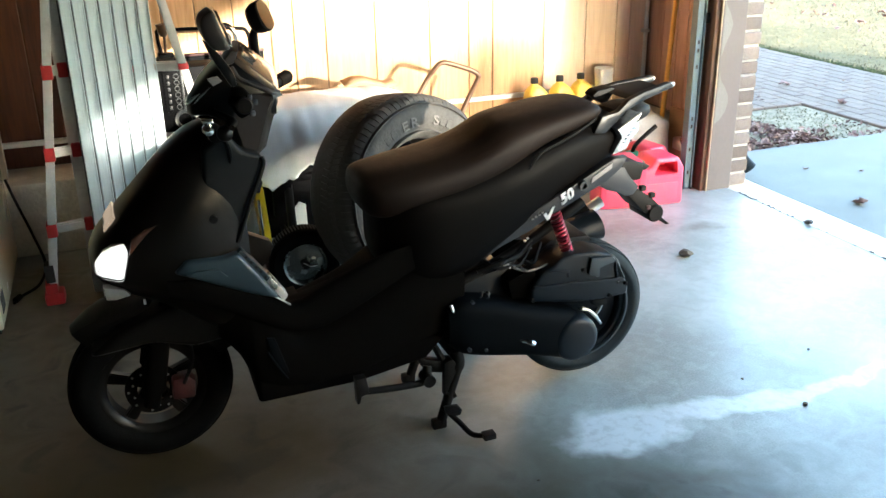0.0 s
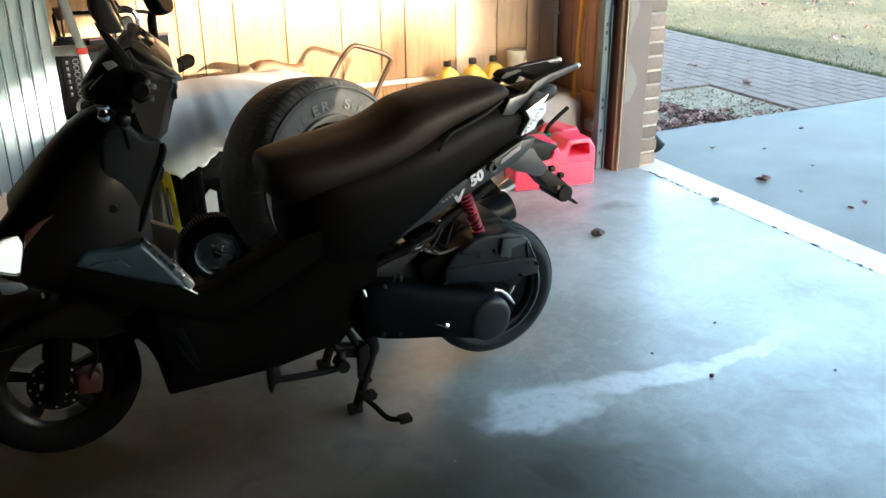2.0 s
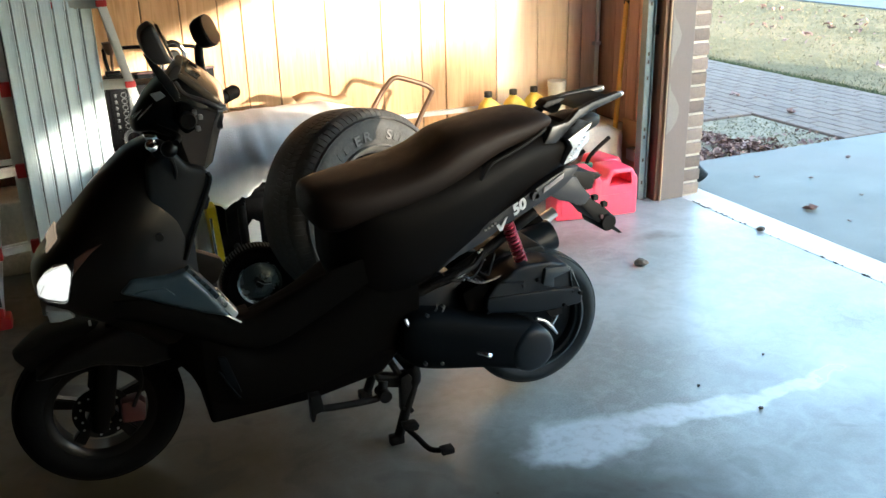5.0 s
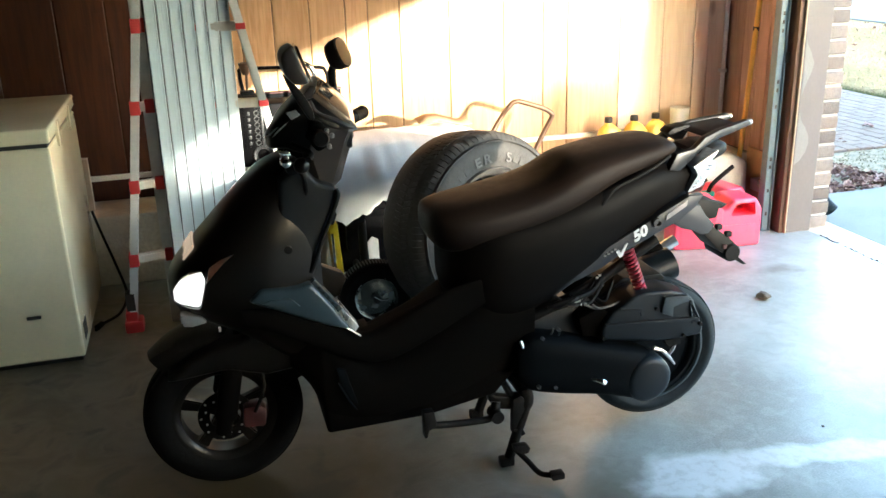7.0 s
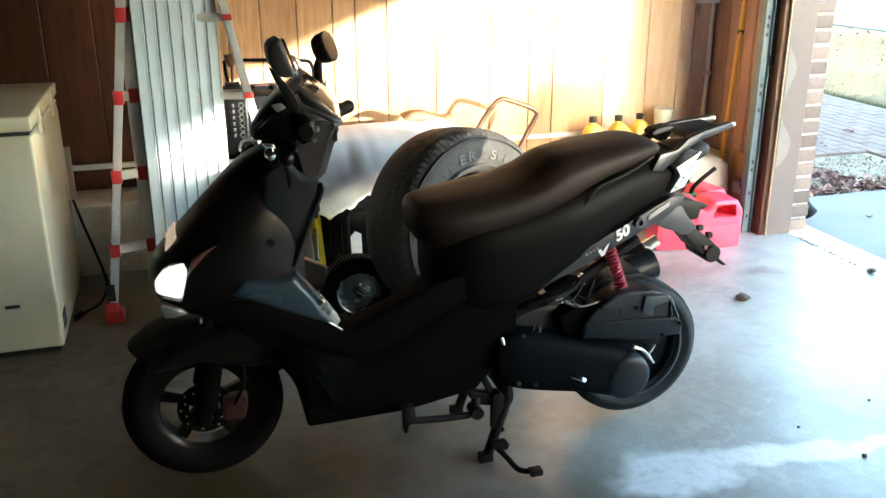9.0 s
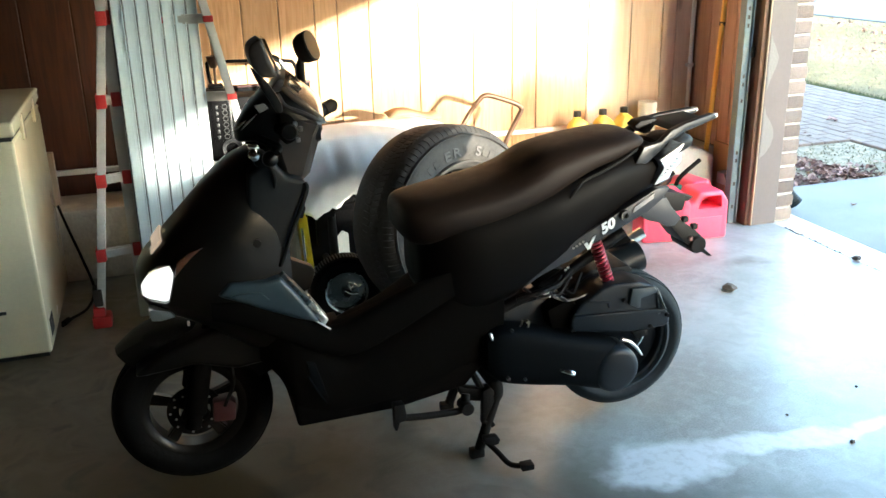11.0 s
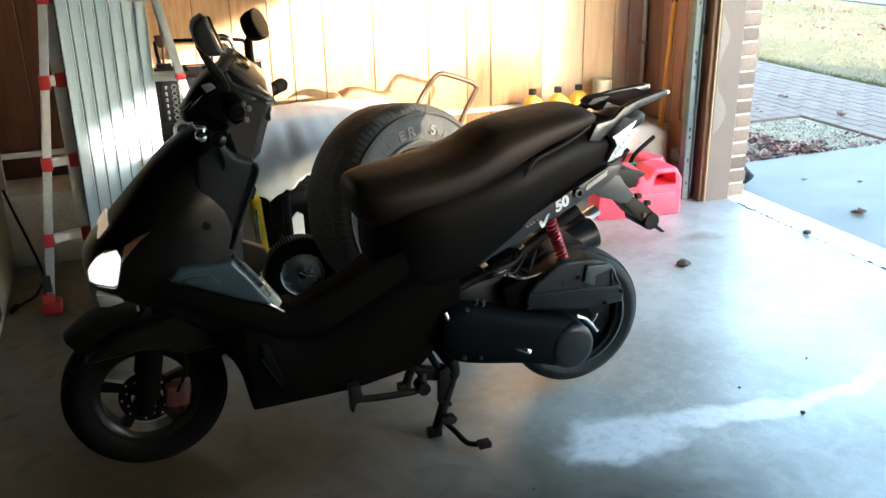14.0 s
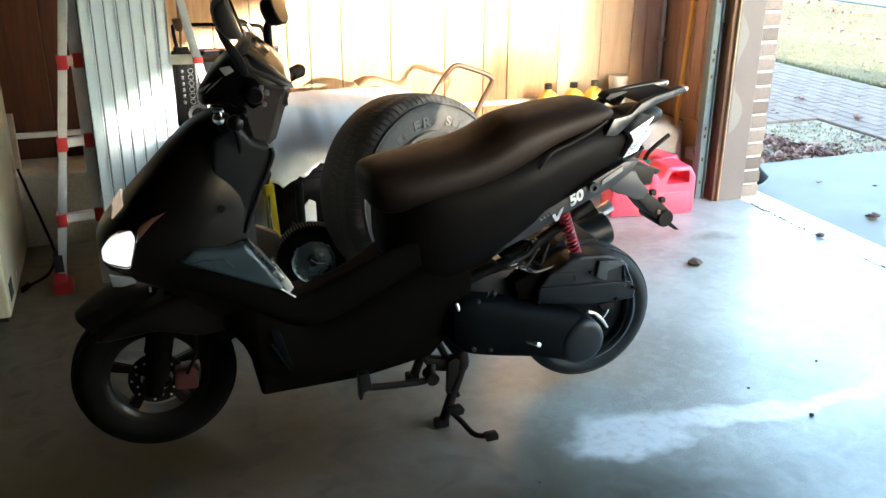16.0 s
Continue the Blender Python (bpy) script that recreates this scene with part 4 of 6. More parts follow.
# ---------------------------------------------------------------- truck tyre
def truck_tyre():
    t = thing("truck_tyre", (1.035, 3.35, 0), "large worn truck tyre with raised sidewall letters, leaning upright", "tyre")
    R, ri = 0.373, 0.210
    t.matrix_basis = pose(1.045, 3.33, 0.0, -7, 0, 22) @ Matrix.Translation((0, -0.022, R - 0.004)) @ Matrix.Diagonal((1, 1.2, 1, 1))
    prof = [(ri, -0.085), (ri + 0.012, -0.098), (ri + 0.03, -0.104), (ri + 0.07, -0.117), (ri + 0.11, -0.117), (R - 0.032, -0.107), (R - 0.024, -0.097), (R - 0.010, -0.084), (R - 0.006, -0.076),
            (R, -0.05), (R + 0.001, 0.0), (R, 0.05), (R - 0.004, 0.085), (R - 0.014, 0.098), (R - 0.03, 0.106), (ri + 0.09, 0.117), (ri + 0.03, 0.104), (ri, 0.085), (ri - 0.004, 0.07),
            (ri + 0.02, 0.06), (R - 0.025, 0.07), (R - 0.022, 0.0), (R - 0.025, -0.07), (ri + 0.02, -0.06), (ri - 0.004, -0.07)]
    part("carcass", lathe(prof, 96), M["rubber_worn"], t)
    # tread: shoulder lugs and zigzag ribs
    lug = bmesh.new()
    rim_pts = [(R - 0.030, -0.1065), (R - 0.014, -0.0985), (R - 0.004, -0.0865), (R - 0.0005, -0.074), (R - 0.020, -0.074)]
    face = lug.faces.new([lug.verts.new((r, y, -0.0106)) for r, y in rim_pts])
    grown = bmesh.ops.extrude_face_region(lug, geom=[face])
    bmesh.ops.translate(lug, verts=[v for v in grown["geom"] if isinstance(v, bmesh.types.BMVert)], vec=(0, 0, 0.0212))
    lug_data = mesh_object("lug_pattern", lug, M["rubber_worn"])
    inner = bmesh.new()
    box(inner, (R - 0.004, -0.018, -0.0108), (R + 0.0025, 0.018, 0.0108), 0.0015, 1)
    rib_data = mesh_object("rib_pattern", inner, M["rubber_worn"])
    count = 94
    for k in range(count):
        a = 2 * math.pi * k / count
        for y, da, data, name, tw in ((0.0, 0, lug_data, "shoulder_lug", 0), (-0.034, 0.4, rib_data, "tread_block", 14), (0.008, 0.1, rib_data, "tread_block", -14)):
            ob = new(name, data.data)
            ob.parent = t
            ang = a + da * 2 * math.pi / count
            ob.matrix_basis = Matrix.Rotation(-ang, 4, "Y") @ Matrix.Translation((0, y, 0)) @ Matrix.Translation((R, 0, 0)) @ Matrix.Rotation(radians(tw), 4, "X") @ Matrix.Translation((-R, 0, 0))
    bpy.data.objects.remove(lug_data)
    bpy.data.objects.remove(rib_data)
    for r in (ri + 0.026, ri + 0.128):
        part("sidewall_ring", lathe([(r - 0.003, -0.104), (r, -0.1175), (r + 0.004, -0.1175), (r + 0.007, -0.104)], 96), M["rubber_worn"], t)
    # raised lettering follows the sidewall
    for ch, deg in (("E", 103), ("R", 94), ("S", 71)):
        bm = text_mesh(ch, 0.050, 0.0015, 0.001)
        for v in bm.verts:
            x, z = v.co.x - 0.021, v.co.z
            v.co = Vector((x * 1.25, v.co.y - 0.118, z))
        bmesh.ops.translate(bm, verts=bm.verts[:], vec=(0, 0, ri + 0.052))
        bmesh.ops.rotate(bm, verts=bm.verts[:], cent=(0, 0, 0), matrix=Matrix.Rotation(radians(90 - deg), 3, "Y"))
        part("letter", bm, M["letter"], t, "raised pale letter")
    for deg in (124, 117, 66, 59):
        bm = obox((-0.013, -0.1178, ri + 0.054), (0.013, -0.115, ri + 0.086), 0.0005, 1)
        bmesh.ops.rotate(bm, verts=bm.verts[:], cent=(0, 0, 0), matrix=Matrix.Rotation(radians(90 - deg), 3, "Y"))
        part("worn_letter", bm, M["rubber_worn"], t)
    return t


truck_tyre()


# ---------------------------------------------------------------- covered mower behind the tyre
mower = thing("covered_garden_machine", (0.85, 3.85, 0), "black wheeled garden machine under a cloth, with a yellow guard", "garden machine")
under(mower, "chassis", slab([(0.53, 0.16), (1.25, 0.14), (1.30, 0.40), (1.1, 0.54), (0.60, 0.52), (0.53, 0.36)], 3.76, 4.10, 0.02), M["black_metal"], "black steel chassis")
under(mower, "engine_block", obox((0.66, 3.74, 0.22), (0.80, 3.84, 0.44), 0.02), M["black_metal"])
under(mower, "engine_fin", obox((0.62, 3.72, 0.34), (0.86, 3.82, 0.37), 0.006), M["black_metal"])
under(mower, "bracket", slab([(0.58, 0.20), (0.63, 0.20), (0.68, 0.42), (0.58, 0.44)], 3.70, 3.76, 0.006), M["black_metal"])
under(mower, "yellow_guard", slab([(0.508, 0.12), (0.546, 0.12), (0.530, 0.36), (0.492, 0.36)], 3.62, 3.70, 0.005), M["yellow_paint"], "bright yellow guard bar")
under(mower, "cover_strip", obox((0.452, 3.66, 0.14), (0.486, 3.72, 0.38), 0.006), M["white_plastic"], "pale plastic strip")
# added white plate, imitates sunlit background seen through a gap
under(mower, "sunlit_gap_plate", slab([(0.640, 0.10), (0.718, 0.10), (0.716, 0.235), (0.690, 0.250), (0.668, 0.225), (0.640, 0.215)], 3.722, 3.732, 0.002), M["white_plastic"], "white plate added in place of a sunlit gap behind the wheel")
under(mower, "front_plate", slab([(0.552, 0.10), (0.80, 0.10), (0.80, 0.42), (0.70, 0.47), (0.60, 0.44), (0.552, 0.38)], 3.736, 3.75, 0.004), M["black_metal"], "black sheet-metal front plate")
under(mower, "rod", otube([(0.505, 3.612, 0.32), (0.512, 3.61, 0.10)], 0.006), M["chrome"])
for x, y in ((0.615, 3.34), (1.28, 3.86)):
    prof = [(0.082, -0.035), (0.098, -0.046), (0.120, -0.048), (0.136, -0.036), (0.141, -0.01), (0.141, 0.01), (0.136, 0.036), (0.120, 0.048), (0.098, 0.046), (0.082, 0.035)]
    wt = under(mower, "wheel_tyre", lathe(prof, 48, "y", (x, y, 0.141)), M["rubber"])
    for k in range(72):
        a = 2 * math.pi * k / 72
        b2 = obox((0.128, -0.024, -0.0028), (0.1418, 0.024, 0.0028))
        bmesh.ops.rotate(b2, verts=b2.verts[:], cent=(0, 0, 0), matrix=Matrix.Rotation(-a, 3, "Y"))
        bmesh.ops.translate(b2, verts=b2.verts[:], vec=(x, y, 0.141))
        under(mower, "wheel_lug", b2, M["rubber_worn"]).parent = wt
    rim = under(mower, "wheel_rim", lathe([(0.0, -0.026), (0.02, -0.030), (0.055, -0.018), (0.072, -0.020), (0.076, -0.044), (0.084, -0.048), (0.084, 0.03), (0.0, 0.03)], 40, "y", (x, y, 0.141), closed=False), M["pressed_rim"], "dull silver pressed rim")
    rim.parent = wt
    nut = under(mower, "axle_nut", cyl(bmesh.new(), (x, y - 0.055, 0.141), (x, y - 0.02, 0.141), 0.016, 0.018, 8), M["dark_steel"])
    nut.parent = wt
    pin = under(mower, "split_pin", otube([(x - 0.01, y - 0.054, 0.155), (x + 0.012, y - 0.056, 0.140), (x + 0.042, y - 0.052, 0.136)], 0.004, 6), M["chrome"])
    pin.parent = wt
under(mower, "axle", cyl(bmesh.new(), (0.615, 3.37, 0.141), (0.615, 3.85, 0.141), 0.014), M["dark_steel"])
under(mower, "fork_arm", otube([(0.60, 3.40, 0.15), (0.62, 3.55, 0.26), (0.66, 3.80, 0.34)], 0.018), M["dark_steel"])
under(mower, "handle", otube(smooth_path([(1.08, 4.02, 0.14), (1.395, 4.19, 0.552), (1.480, 4.20, 0.665), (1.520, 4.20, 0.692), (1.560, 4.20, 0.684), (1.665, 4.20, 0.646), (1.705, 4.20, 0.618), (1.700, 4.20, 0.590), (1.619, 4.19, 0.45), (1.42, 4.06, 0.14)], 5), 0.0125, 10), M["handle_metal"], "bronze tubular push handle")


def cloth():
    """Sheet draped over the machine: top, rolled front edge and an uneven hem."""
    t = thing("white_cover_cloth", (0.85, 3.85, 0.6), "dusty white cloth draped over the garden machine", "cloth")
    bm = bmesh.new()
    nu, nv = 56, 34
    grid = []
    for i in range(nu + 1):
        u = i / nu
        x = 0.40 + 1.0 * u
        row = []
        hem = 0.315 + 0.19 * u + 0.05 * max(0, u - 0.25) + 0.018 * math.sin(u * 23) + 0.010 * math.sin(u * 61) + 0.006 * math.sin(u * 131)
        top = 0.615 + 0.03 * u - 0.10 * max(0, u - 0.72) / 0.28
        for j in range(nv + 1):
            v = j / nv
            if v < 0.4:
                k = v / 0.4
                y, z = 4.19 - 0.36 * k, top - 0.015 * (1 - k) + 0.02 * math.sin(k * 3.1)
            else:
                k = (v - 0.4) / 0.6
                z = top - (top - hem) * k ** 1.15
                y = 3.83 - 0.135 * math.sin(min(1, k * 1.5) * math.pi / 2)
            p = Vector((x, y, z))
            fold = 0.010 * noise.noise(Vector((x * 7, z * 2.5, y * 3))) + 0.004 * noise.noise(Vector((x * 24, z * 9, 3)))
            p += Vector((0, -fold * (0.3 + v), fold * 0.9 * (1 - v * 0.5)))
            row.append(bm.verts.new(p - Vector((0.85, 3.85, 0.6))))
        grid.append(row)
    for i in range(nu):
        for j in range(nv):
            bm.faces.new((grid[i][j], grid[i + 1][j], grid[i + 1][j + 1], grid[i][j + 1]))
    ob = part("sheet", bm, M["cloth"], t)
    mod = ob.modifiers.new("thickness", "SOLIDIFY")
    mod.thickness = 0.004
    return t


cloth()
flap = thing("cardboard_flap", (1.12, 4.08, 0.645), "bent brown cardboard flap lying on the cloth", "cardboard")
bm = bmesh.new()
q = [[bm.verts.new((-0.12 + 0.05 * i, 0.05 * j - 0.03, 0.018 * math.sin(i * 1.1) + 0.006 * j)) for j in range(3)] for i in range(6)]
for i in range(5):
    for j in range(2):
        bm.faces.new((q[i][j], q[i + 1][j], q[i + 1][j + 1], q[i][j + 1]))
ob = part("sheet", bm, M["card"], flap)
ob.modifiers.new("thickness", "SOLIDIFY").thickness = 0.004

cord = thing("power_cord", (-0.40, 4.0, 0), "black power cord trailing down to the floor", "cable")
part("lead", otube(smooth_path([(-0.06, 0.19, 0.36), (-0.03, 0.17, 0.25), (0.01, 0.12, 0.13), (0.05, 0.0, 0.03), (0.03, -0.16, 0.006), (-0.03, -0.26, 0.006), (-0.055, -0.32, 0.006)], 6), 0.006, 8), M["cable"], cord)
part("plug", cyl(bmesh.new(), (-0.05, -0.31, 0.012), (-0.035, -0.275, 0.012), 0.012, n=10), M["cable"], cord)

stick = thing("pale_wood_offcut", (-0.49, 4.30, 0.325), "pale wooden offcut standing on the ledge", "offcut")
part("block", obox((-0.035, 0.0, 0.0), (0.03, 0.05, 0.24), 0.004), M["pale_wood"], stick)


def pebble(name, at, r, seed, label, mat):
    rnd = random.Random(seed)
    bm = bmesh.new()
    bmesh.ops.create_icosphere(bm, subdivisions=2, radius=r)
    for v in bm.verts:
        v.co *= 1 + 0.35 * noise.noise(v.co * (1.4 / r) + Vector((seed, 0, 0)))
        v.co.z *= 0.55
    low = min(v.co.z for v in bm.verts)
    for v in bm.verts:
        v.co.z -= low
    ob = tagged(mesh_object(name, bm, mat), label, name.split("_")[-1])
    ob.location = at
    ob.rotation_euler = (0, 0, rnd.uniform(0, 6))
    return ob


pebble("dirt_clod", (2.192, 3.089, 0), 0.028, 2, "dark clod of dirt on the concrete floor", M["soil"])
pebble("dirt_clod", (2.934, 3.194, 0), 0.020, 5, "dark clod of dirt on the threshold", M["soil"])
pebble("dirt_clod", (0.93, 1.93, 0), 0.004, 6, "tiny crumb of grit on the floor", M["soil"])
for k, (x, y) in enumerate(((1.758, 2.158), (2.088, 2.235), (2.205, 1.82))):
    pebble("dirt_clod", (x, y, 0), 0.005, 8 + k, "tiny crumb of grit on the floor", M["soil"])
pebble("dirt_clod", (1.837, 1.965, 0), 0.008, 7, "tiny crumb of grit on the floor", M["soil"])


def dry_leaf(at, size, seed, label):
    rnd = random.Random(seed)
    bm = bmesh.new()
    rows = []
    for i in range(7):
        u = i / 6
        w = math.sin(math.pi * min(1, u * 0.95 + 0.04)) * 0.5 * (1 + 0.35 * math.sin(i * 2.3 + seed))
        rows.append([bm.verts.new((size * (u - 0.5), size * w * s, size * (0.10 + 0.28 * abs(s) * (0.5 + rnd.random()) + 0.10 * math.sin(u * 5 + seed)))) for s in (-1, -0.4, 0.4, 1)])
    for a, b in zip(rows, rows[1:]):
        for k in range(3):
            bm.faces.new((a[k], a[k + 1], b[k + 1], b[k]))
    low = min(v.co.z for v in bm.verts)
    for v in bm.verts:
        v.co.z -= low
    ob = tagged(mesh_object("fallen_leaf", bm, M["leaf"]), label, "leaf", "leaves on the driveway")
    ob.modifiers.new("thickness", "SOLIDIFY").thickness = 0.001
    ob.location = at
    ob.rotation_euler = (0, 0, rnd.uniform(0, 6))


for k, (x, y, s) in enumerate(((3.375, 3.334, 0.07), (3.444, 2.856, 0.03), (3.556, 2.874, 0.028), (3.538, 3.906, 0.03), (3.785, 3.752, 0.025), (3.782, 3.40, 0.02), (3.41, 3.124, 0.02), (4.295, 3.978, 0.03), (4.94, 5.74, 0.08), (4.3, 3.2, 0.06), (3.55, 2.60, 0.05), (5.0, 3.6, 0.06), (4.86, 5.05, 0.07), (3.3, 1.9, 0.05))):
    dry_leaf((x, y, -0.005 if y < 4.3 else 0.004), s, k + 3, "curled brown leaf lying on the concrete")

hose = thing("corrugated_drain_pipe", (3.20, 3.95, 0.0), "dark corrugated drain pipe end at the brick wall", "drain pipe")
bm = bmesh.new()
pts, rad = [], []
for k in range(40):
    u = k / 39
    pts.append((-0.055 + 0.05 * u * u, 0.05 - 0.05 * u, 0.155 - 0.125 * u))
    rad.append(0.018 + 0.018 * u + (0.004 if k % 3 == 0 else 0))
part("pipe", tube(bm, pts, rad, 18), M["drain"], hose)

# ---------------------------------------------------------------- outside
bm = bmesh.new()
n = 40
xs = [-60 + 160 * (i / n) for i in range(n + 1)]
ys = [-70 + 170 * (i / n) for i in range(n + 1)]
g = [[bm.verts.new((x, y, -0.05)) for y in ys] for x in xs]
for i in range(n):
    for j in range(n):
        bm.faces.new((g[i][j], g[i + 1][j], g[i + 1][j + 1], g[i][j + 1]))
ground = setting("ground", bm, M["lawn"], "autumn lawn, yellow-green and patchy, running to the horizon")
far = setting("ground_far", obox((-900, -900, -0.4), (900, 900, -0.12)), M["lawn"], "far open lawn")
street = setting("road_street", obox((11.05, -90, -0.2), (14.35, 100, -0.03)), M["road"], "pale grey street beyond the lawn")

bed = setting("ground_leaf_bed", obox((3.06, 4.338, -0.2), (4.632, 5.19, -0.018)), M["bed"], "dark soil bed covered with fallen leaves")
bm = bmesh.new()
rnd = random.Random(11)


def leaf_piece(x, y, z, size, tilt):
    m = Matrix.Translation((x, y, z)) @ Euler((rnd.uniform(-tilt, tilt), rnd.uniform(-tilt, tilt), rnd.uniform(0, 6.3))).to_matrix().to_4x4()
    v = [bm.verts.new(m @ Vector(p)) for p in ((-size, 0, 0), (-0.2 * size, -0.55 * size, 0.3 * size), (size, 0, 0.1 * size), (-0.2 * size, 0.55 * size, 0.3 * size))]
    bm.faces.new((v[0], v[1], v[2]))
    bm.faces.new((v[0], v[2], v[3]))


for k in range(3400):
    y = 4.345 + 0.84 * rnd.random()
    x = 3.07 + 1.05 * rnd.random() ** 1.2 * (1.0 - 0.25 * (y - 4.345))
    if rnd.random() < 0.10:
        x, y = 3.3 + 1.3 * rnd.random(), 4.345 + 0.30 * rnd.random() ** 1.3
    if noise.noise(Vector((x * 5, y * 5, 7.0))) < -0.12:
        continue
    leaf_piece(x, y, rnd.uniform(-0.016, 0.004), rnd.uniform(0.012, 0.028), 0.8)
for k in range(60):
    leaf_piece(rnd.uniform(3.2, 5.9), rnd.uniform(5.2, 7.4), 0.0, rnd.uniform(0.010, 0.022), 0.5)
for k in range(260):
    leaf_piece(6.1 + 4.9 * rnd.random(), rnd.uniform(3.5, 16), -0.03, rnd.uniform(0.014, 0.030), 0.8)
for k in range(120):
    x, y = 6.4 + 4.4 * rnd.random() ** 0.7, rnd.uniform(4.0, 15.5)
    for j in range(rnd.choice((1, 1, 2, 3, 5))):
        leaf_piece(x + rnd.uniform(-0.06, 0.06), y + rnd.uniform(-0.05, 0.05), -0.025, rnd.uniform(0.026, 0.046), 0.9)
tagged(mesh_object("fallen_leaves", bm, M["leaf"], False, False), "fallen brown and mauve leaves on the soil bed and lawn", "leaves", kind="stuff")
bm = bmesh.new()
for k in range(32000):
    if k < 1500:
        x, y = rnd.uniform(3.3, 4.6), rnd.uniform(4.36, 5.17)
        if rnd.random() > (x - 3.3) / 0.9:
            continue
        h, z = rnd.uniform(0.006, 0.020), -0.019
    else:
        x, y = 6.0 + 5.0 * rnd.random() ** 1.3, rnd.uniform(3.2, 15.0)
        h, z = rnd.uniform(0.010, 0.032), -0.05
        if noise.noise(Vector((x * 0.8, y * 0.8, 2.0))) < rnd.uniform(-0.5, 0.25):
            h *= 0.6
    a = rnd.uniform(0, 6.3)
    w = rnd.uniform(0.003, 0.007)
    dx, dy = w * math.cos(a), w * math.sin(a)
    lx, ly = rnd.uniform(-0.025, 0.025), rnd.uniform(-0.025, 0.025)
    v = [bm.verts.new(p) for p in ((x - dx, y - dy, z), (x + dx, y + dy, z), (x + lx, y + ly, z + h))]
    bm.faces.new(v)
tagged(mesh_object("grass_blades", bm, M["blade"], False, False), "short ragged yellowing grass on the lawn", "grass", kind="stuff")
bm = bmesh.new()
for k in range(9000):
    y = rnd.uniform(3.4, 10.5)
    wide = 0.13 + 0.09 * noise.noise(Vector((y * 2.3, 0, 5.0)))
    x = 5.975 + wide * rnd.random() ** 1.2
    h, a, w = rnd.uniform(0.02, 0.065), rnd.uniform(0, 6.3), rnd.uniform(0.004, 0.009)
    dx, dy = w * math.cos(a), w * math.sin(a)
    bm.faces.new([bm.verts.new(p) for p in ((x - dx, y - dy, -0.05), (x + dx, y + dy, -0.05), (x + rnd.uniform(-0.03, 0.03), y + rnd.uniform(-0.03, 0.03), h - 0.05))])
tagged(mesh_object("edge_grass", bm, M["edge_blade"], False, False), "ragged green grass tufts along the paved path", "grass", kind="stuff")

# unseen hedge and trees beyond the drive, added to shape the light inside
def crown(bm, c, r, count, seed, leaf=0.16):
    rnd = random.Random(seed)
    for k in range(count):
        while True:
            p = Vector((rnd.uniform(-1, 1), rnd.uniform(-1, 1), rnd.uniform(-1, 1)))
            if p.length < 1 and noise.noise(p * 2.2 + Vector((seed, 0, 0))) > -0.22:
                break
        p = Vector(c) + Vector((p.x * r[0], p.y * r[1], p.z * r[2]))
        m = Matrix.Translation(p) @ Euler((rnd.uniform(0, 6), rnd.uniform(0, 6), rnd.uniform(0, 6))).to_matrix().to_4x4()
        s = leaf * rnd.uniform(0.6, 1.3)
        v = [bm.verts.new(m @ Vector(q)) for q in ((-s, 0, 0), (0, -0.45 * s, 0.1 * s), (s, 0, 0), (0, 0.45 * s, 0.1 * s))]
        bm.faces.new(v)


def tree(x, y, h, r, seed, low=0.2, count=1000, leaf=0.17):
    rnd = random.Random(seed)
    t = thing("garden_tree", (x, y, -0.05), "unseen leafy tree added beyond the driveway to block light", "tree", "trees beyond the driveway")
    bm = bmesh.new()
    tube(bm, [(0, 0, 0), (0.05, 0.02, h * 0.3), (-0.04, 0.05, h * 0.6), (0, 0, h * 0.9)], [0.20, 0.16, 0.11, 0.04], 10)
    for k in range(7):
        a = k * 2.4
        z = h * (0.35 + 0.07 * k)
        tube(bm, [(0, 0, z), (0.35 * r * math.cos(a), 0.35 * r * math.sin(a), z + 0.5), (0.8 * r * math.cos(a), 0.8 * r * math.sin(a), z + 0.9)], [0.07, 0.045, 0.015], 6)
    part("trunk", bm, M["bark"], t)
    bm = bmesh.new()
    crown(bm, (0, 0, h * (low + 1.04) / 2), (r, r, h * (1.04 - low) / 2), count, seed, leaf)
    part("crown", bm, M["leaf_green"], t, smooth=False)
    return t


tree(15.7, -30.0, 6.4, 1.9, 21)
tree(8.0, -16.4, 9.8, 4.8, 27, 0.48, 4600, 0.36)
hedge = thing("clipped_hedge", (9.5, -12.8, -0.05), "unseen tall green hedge added along the driveway to shape the sunlight", "hedge")
bm = bmesh.new()
crown_rnd = random.Random(31)


def top_at(y):
    """The uneven height of the added hedge, set to shape the sun patches."""
    return float(np.interp(y, (-20.4, -19.8, -19.1, -18.3, -18.05, -17.2, -16.8, -16.5, -16.1, -14.9, -13.0, -12.2, -12.05, -11.9, -10.6, -10.2), (5.8, 4.55, 4.38, 4.27, 4.14, 3.92, 3.76, 3.52, 3.46, 3.42, 3.40, 3.42, 3.50, 4.40, 4.40, 2.35)))


for k in range(17000):
    p = Vector((crown_rnd.uniform(-0.45, 0.45), crown_rnd.uniform(-14.9, 12.3), crown_rnd.uniform(0.05, 1)))
    p.z *= top_at(p.y - 12.8) + crown_rnd.gauss(0, 0.05)
    m = Matrix.Translation(p) @ Euler([crown_rnd.uniform(0, 6) for _ in range(3)]).to_matrix().to_4x4()
    s = crown_rnd.uniform(0.08, 0.16)
    bm.faces.new([bm.verts.new(m @ Vector(q)) for q in ((-s, 0, 0), (0, -0.5 * s, 0.1 * s), (s, 0, 0), (0, 0.5 * s, 0.1 * s))])
part("leaves", bm, M["leaf_green"], hedge, smooth=False)
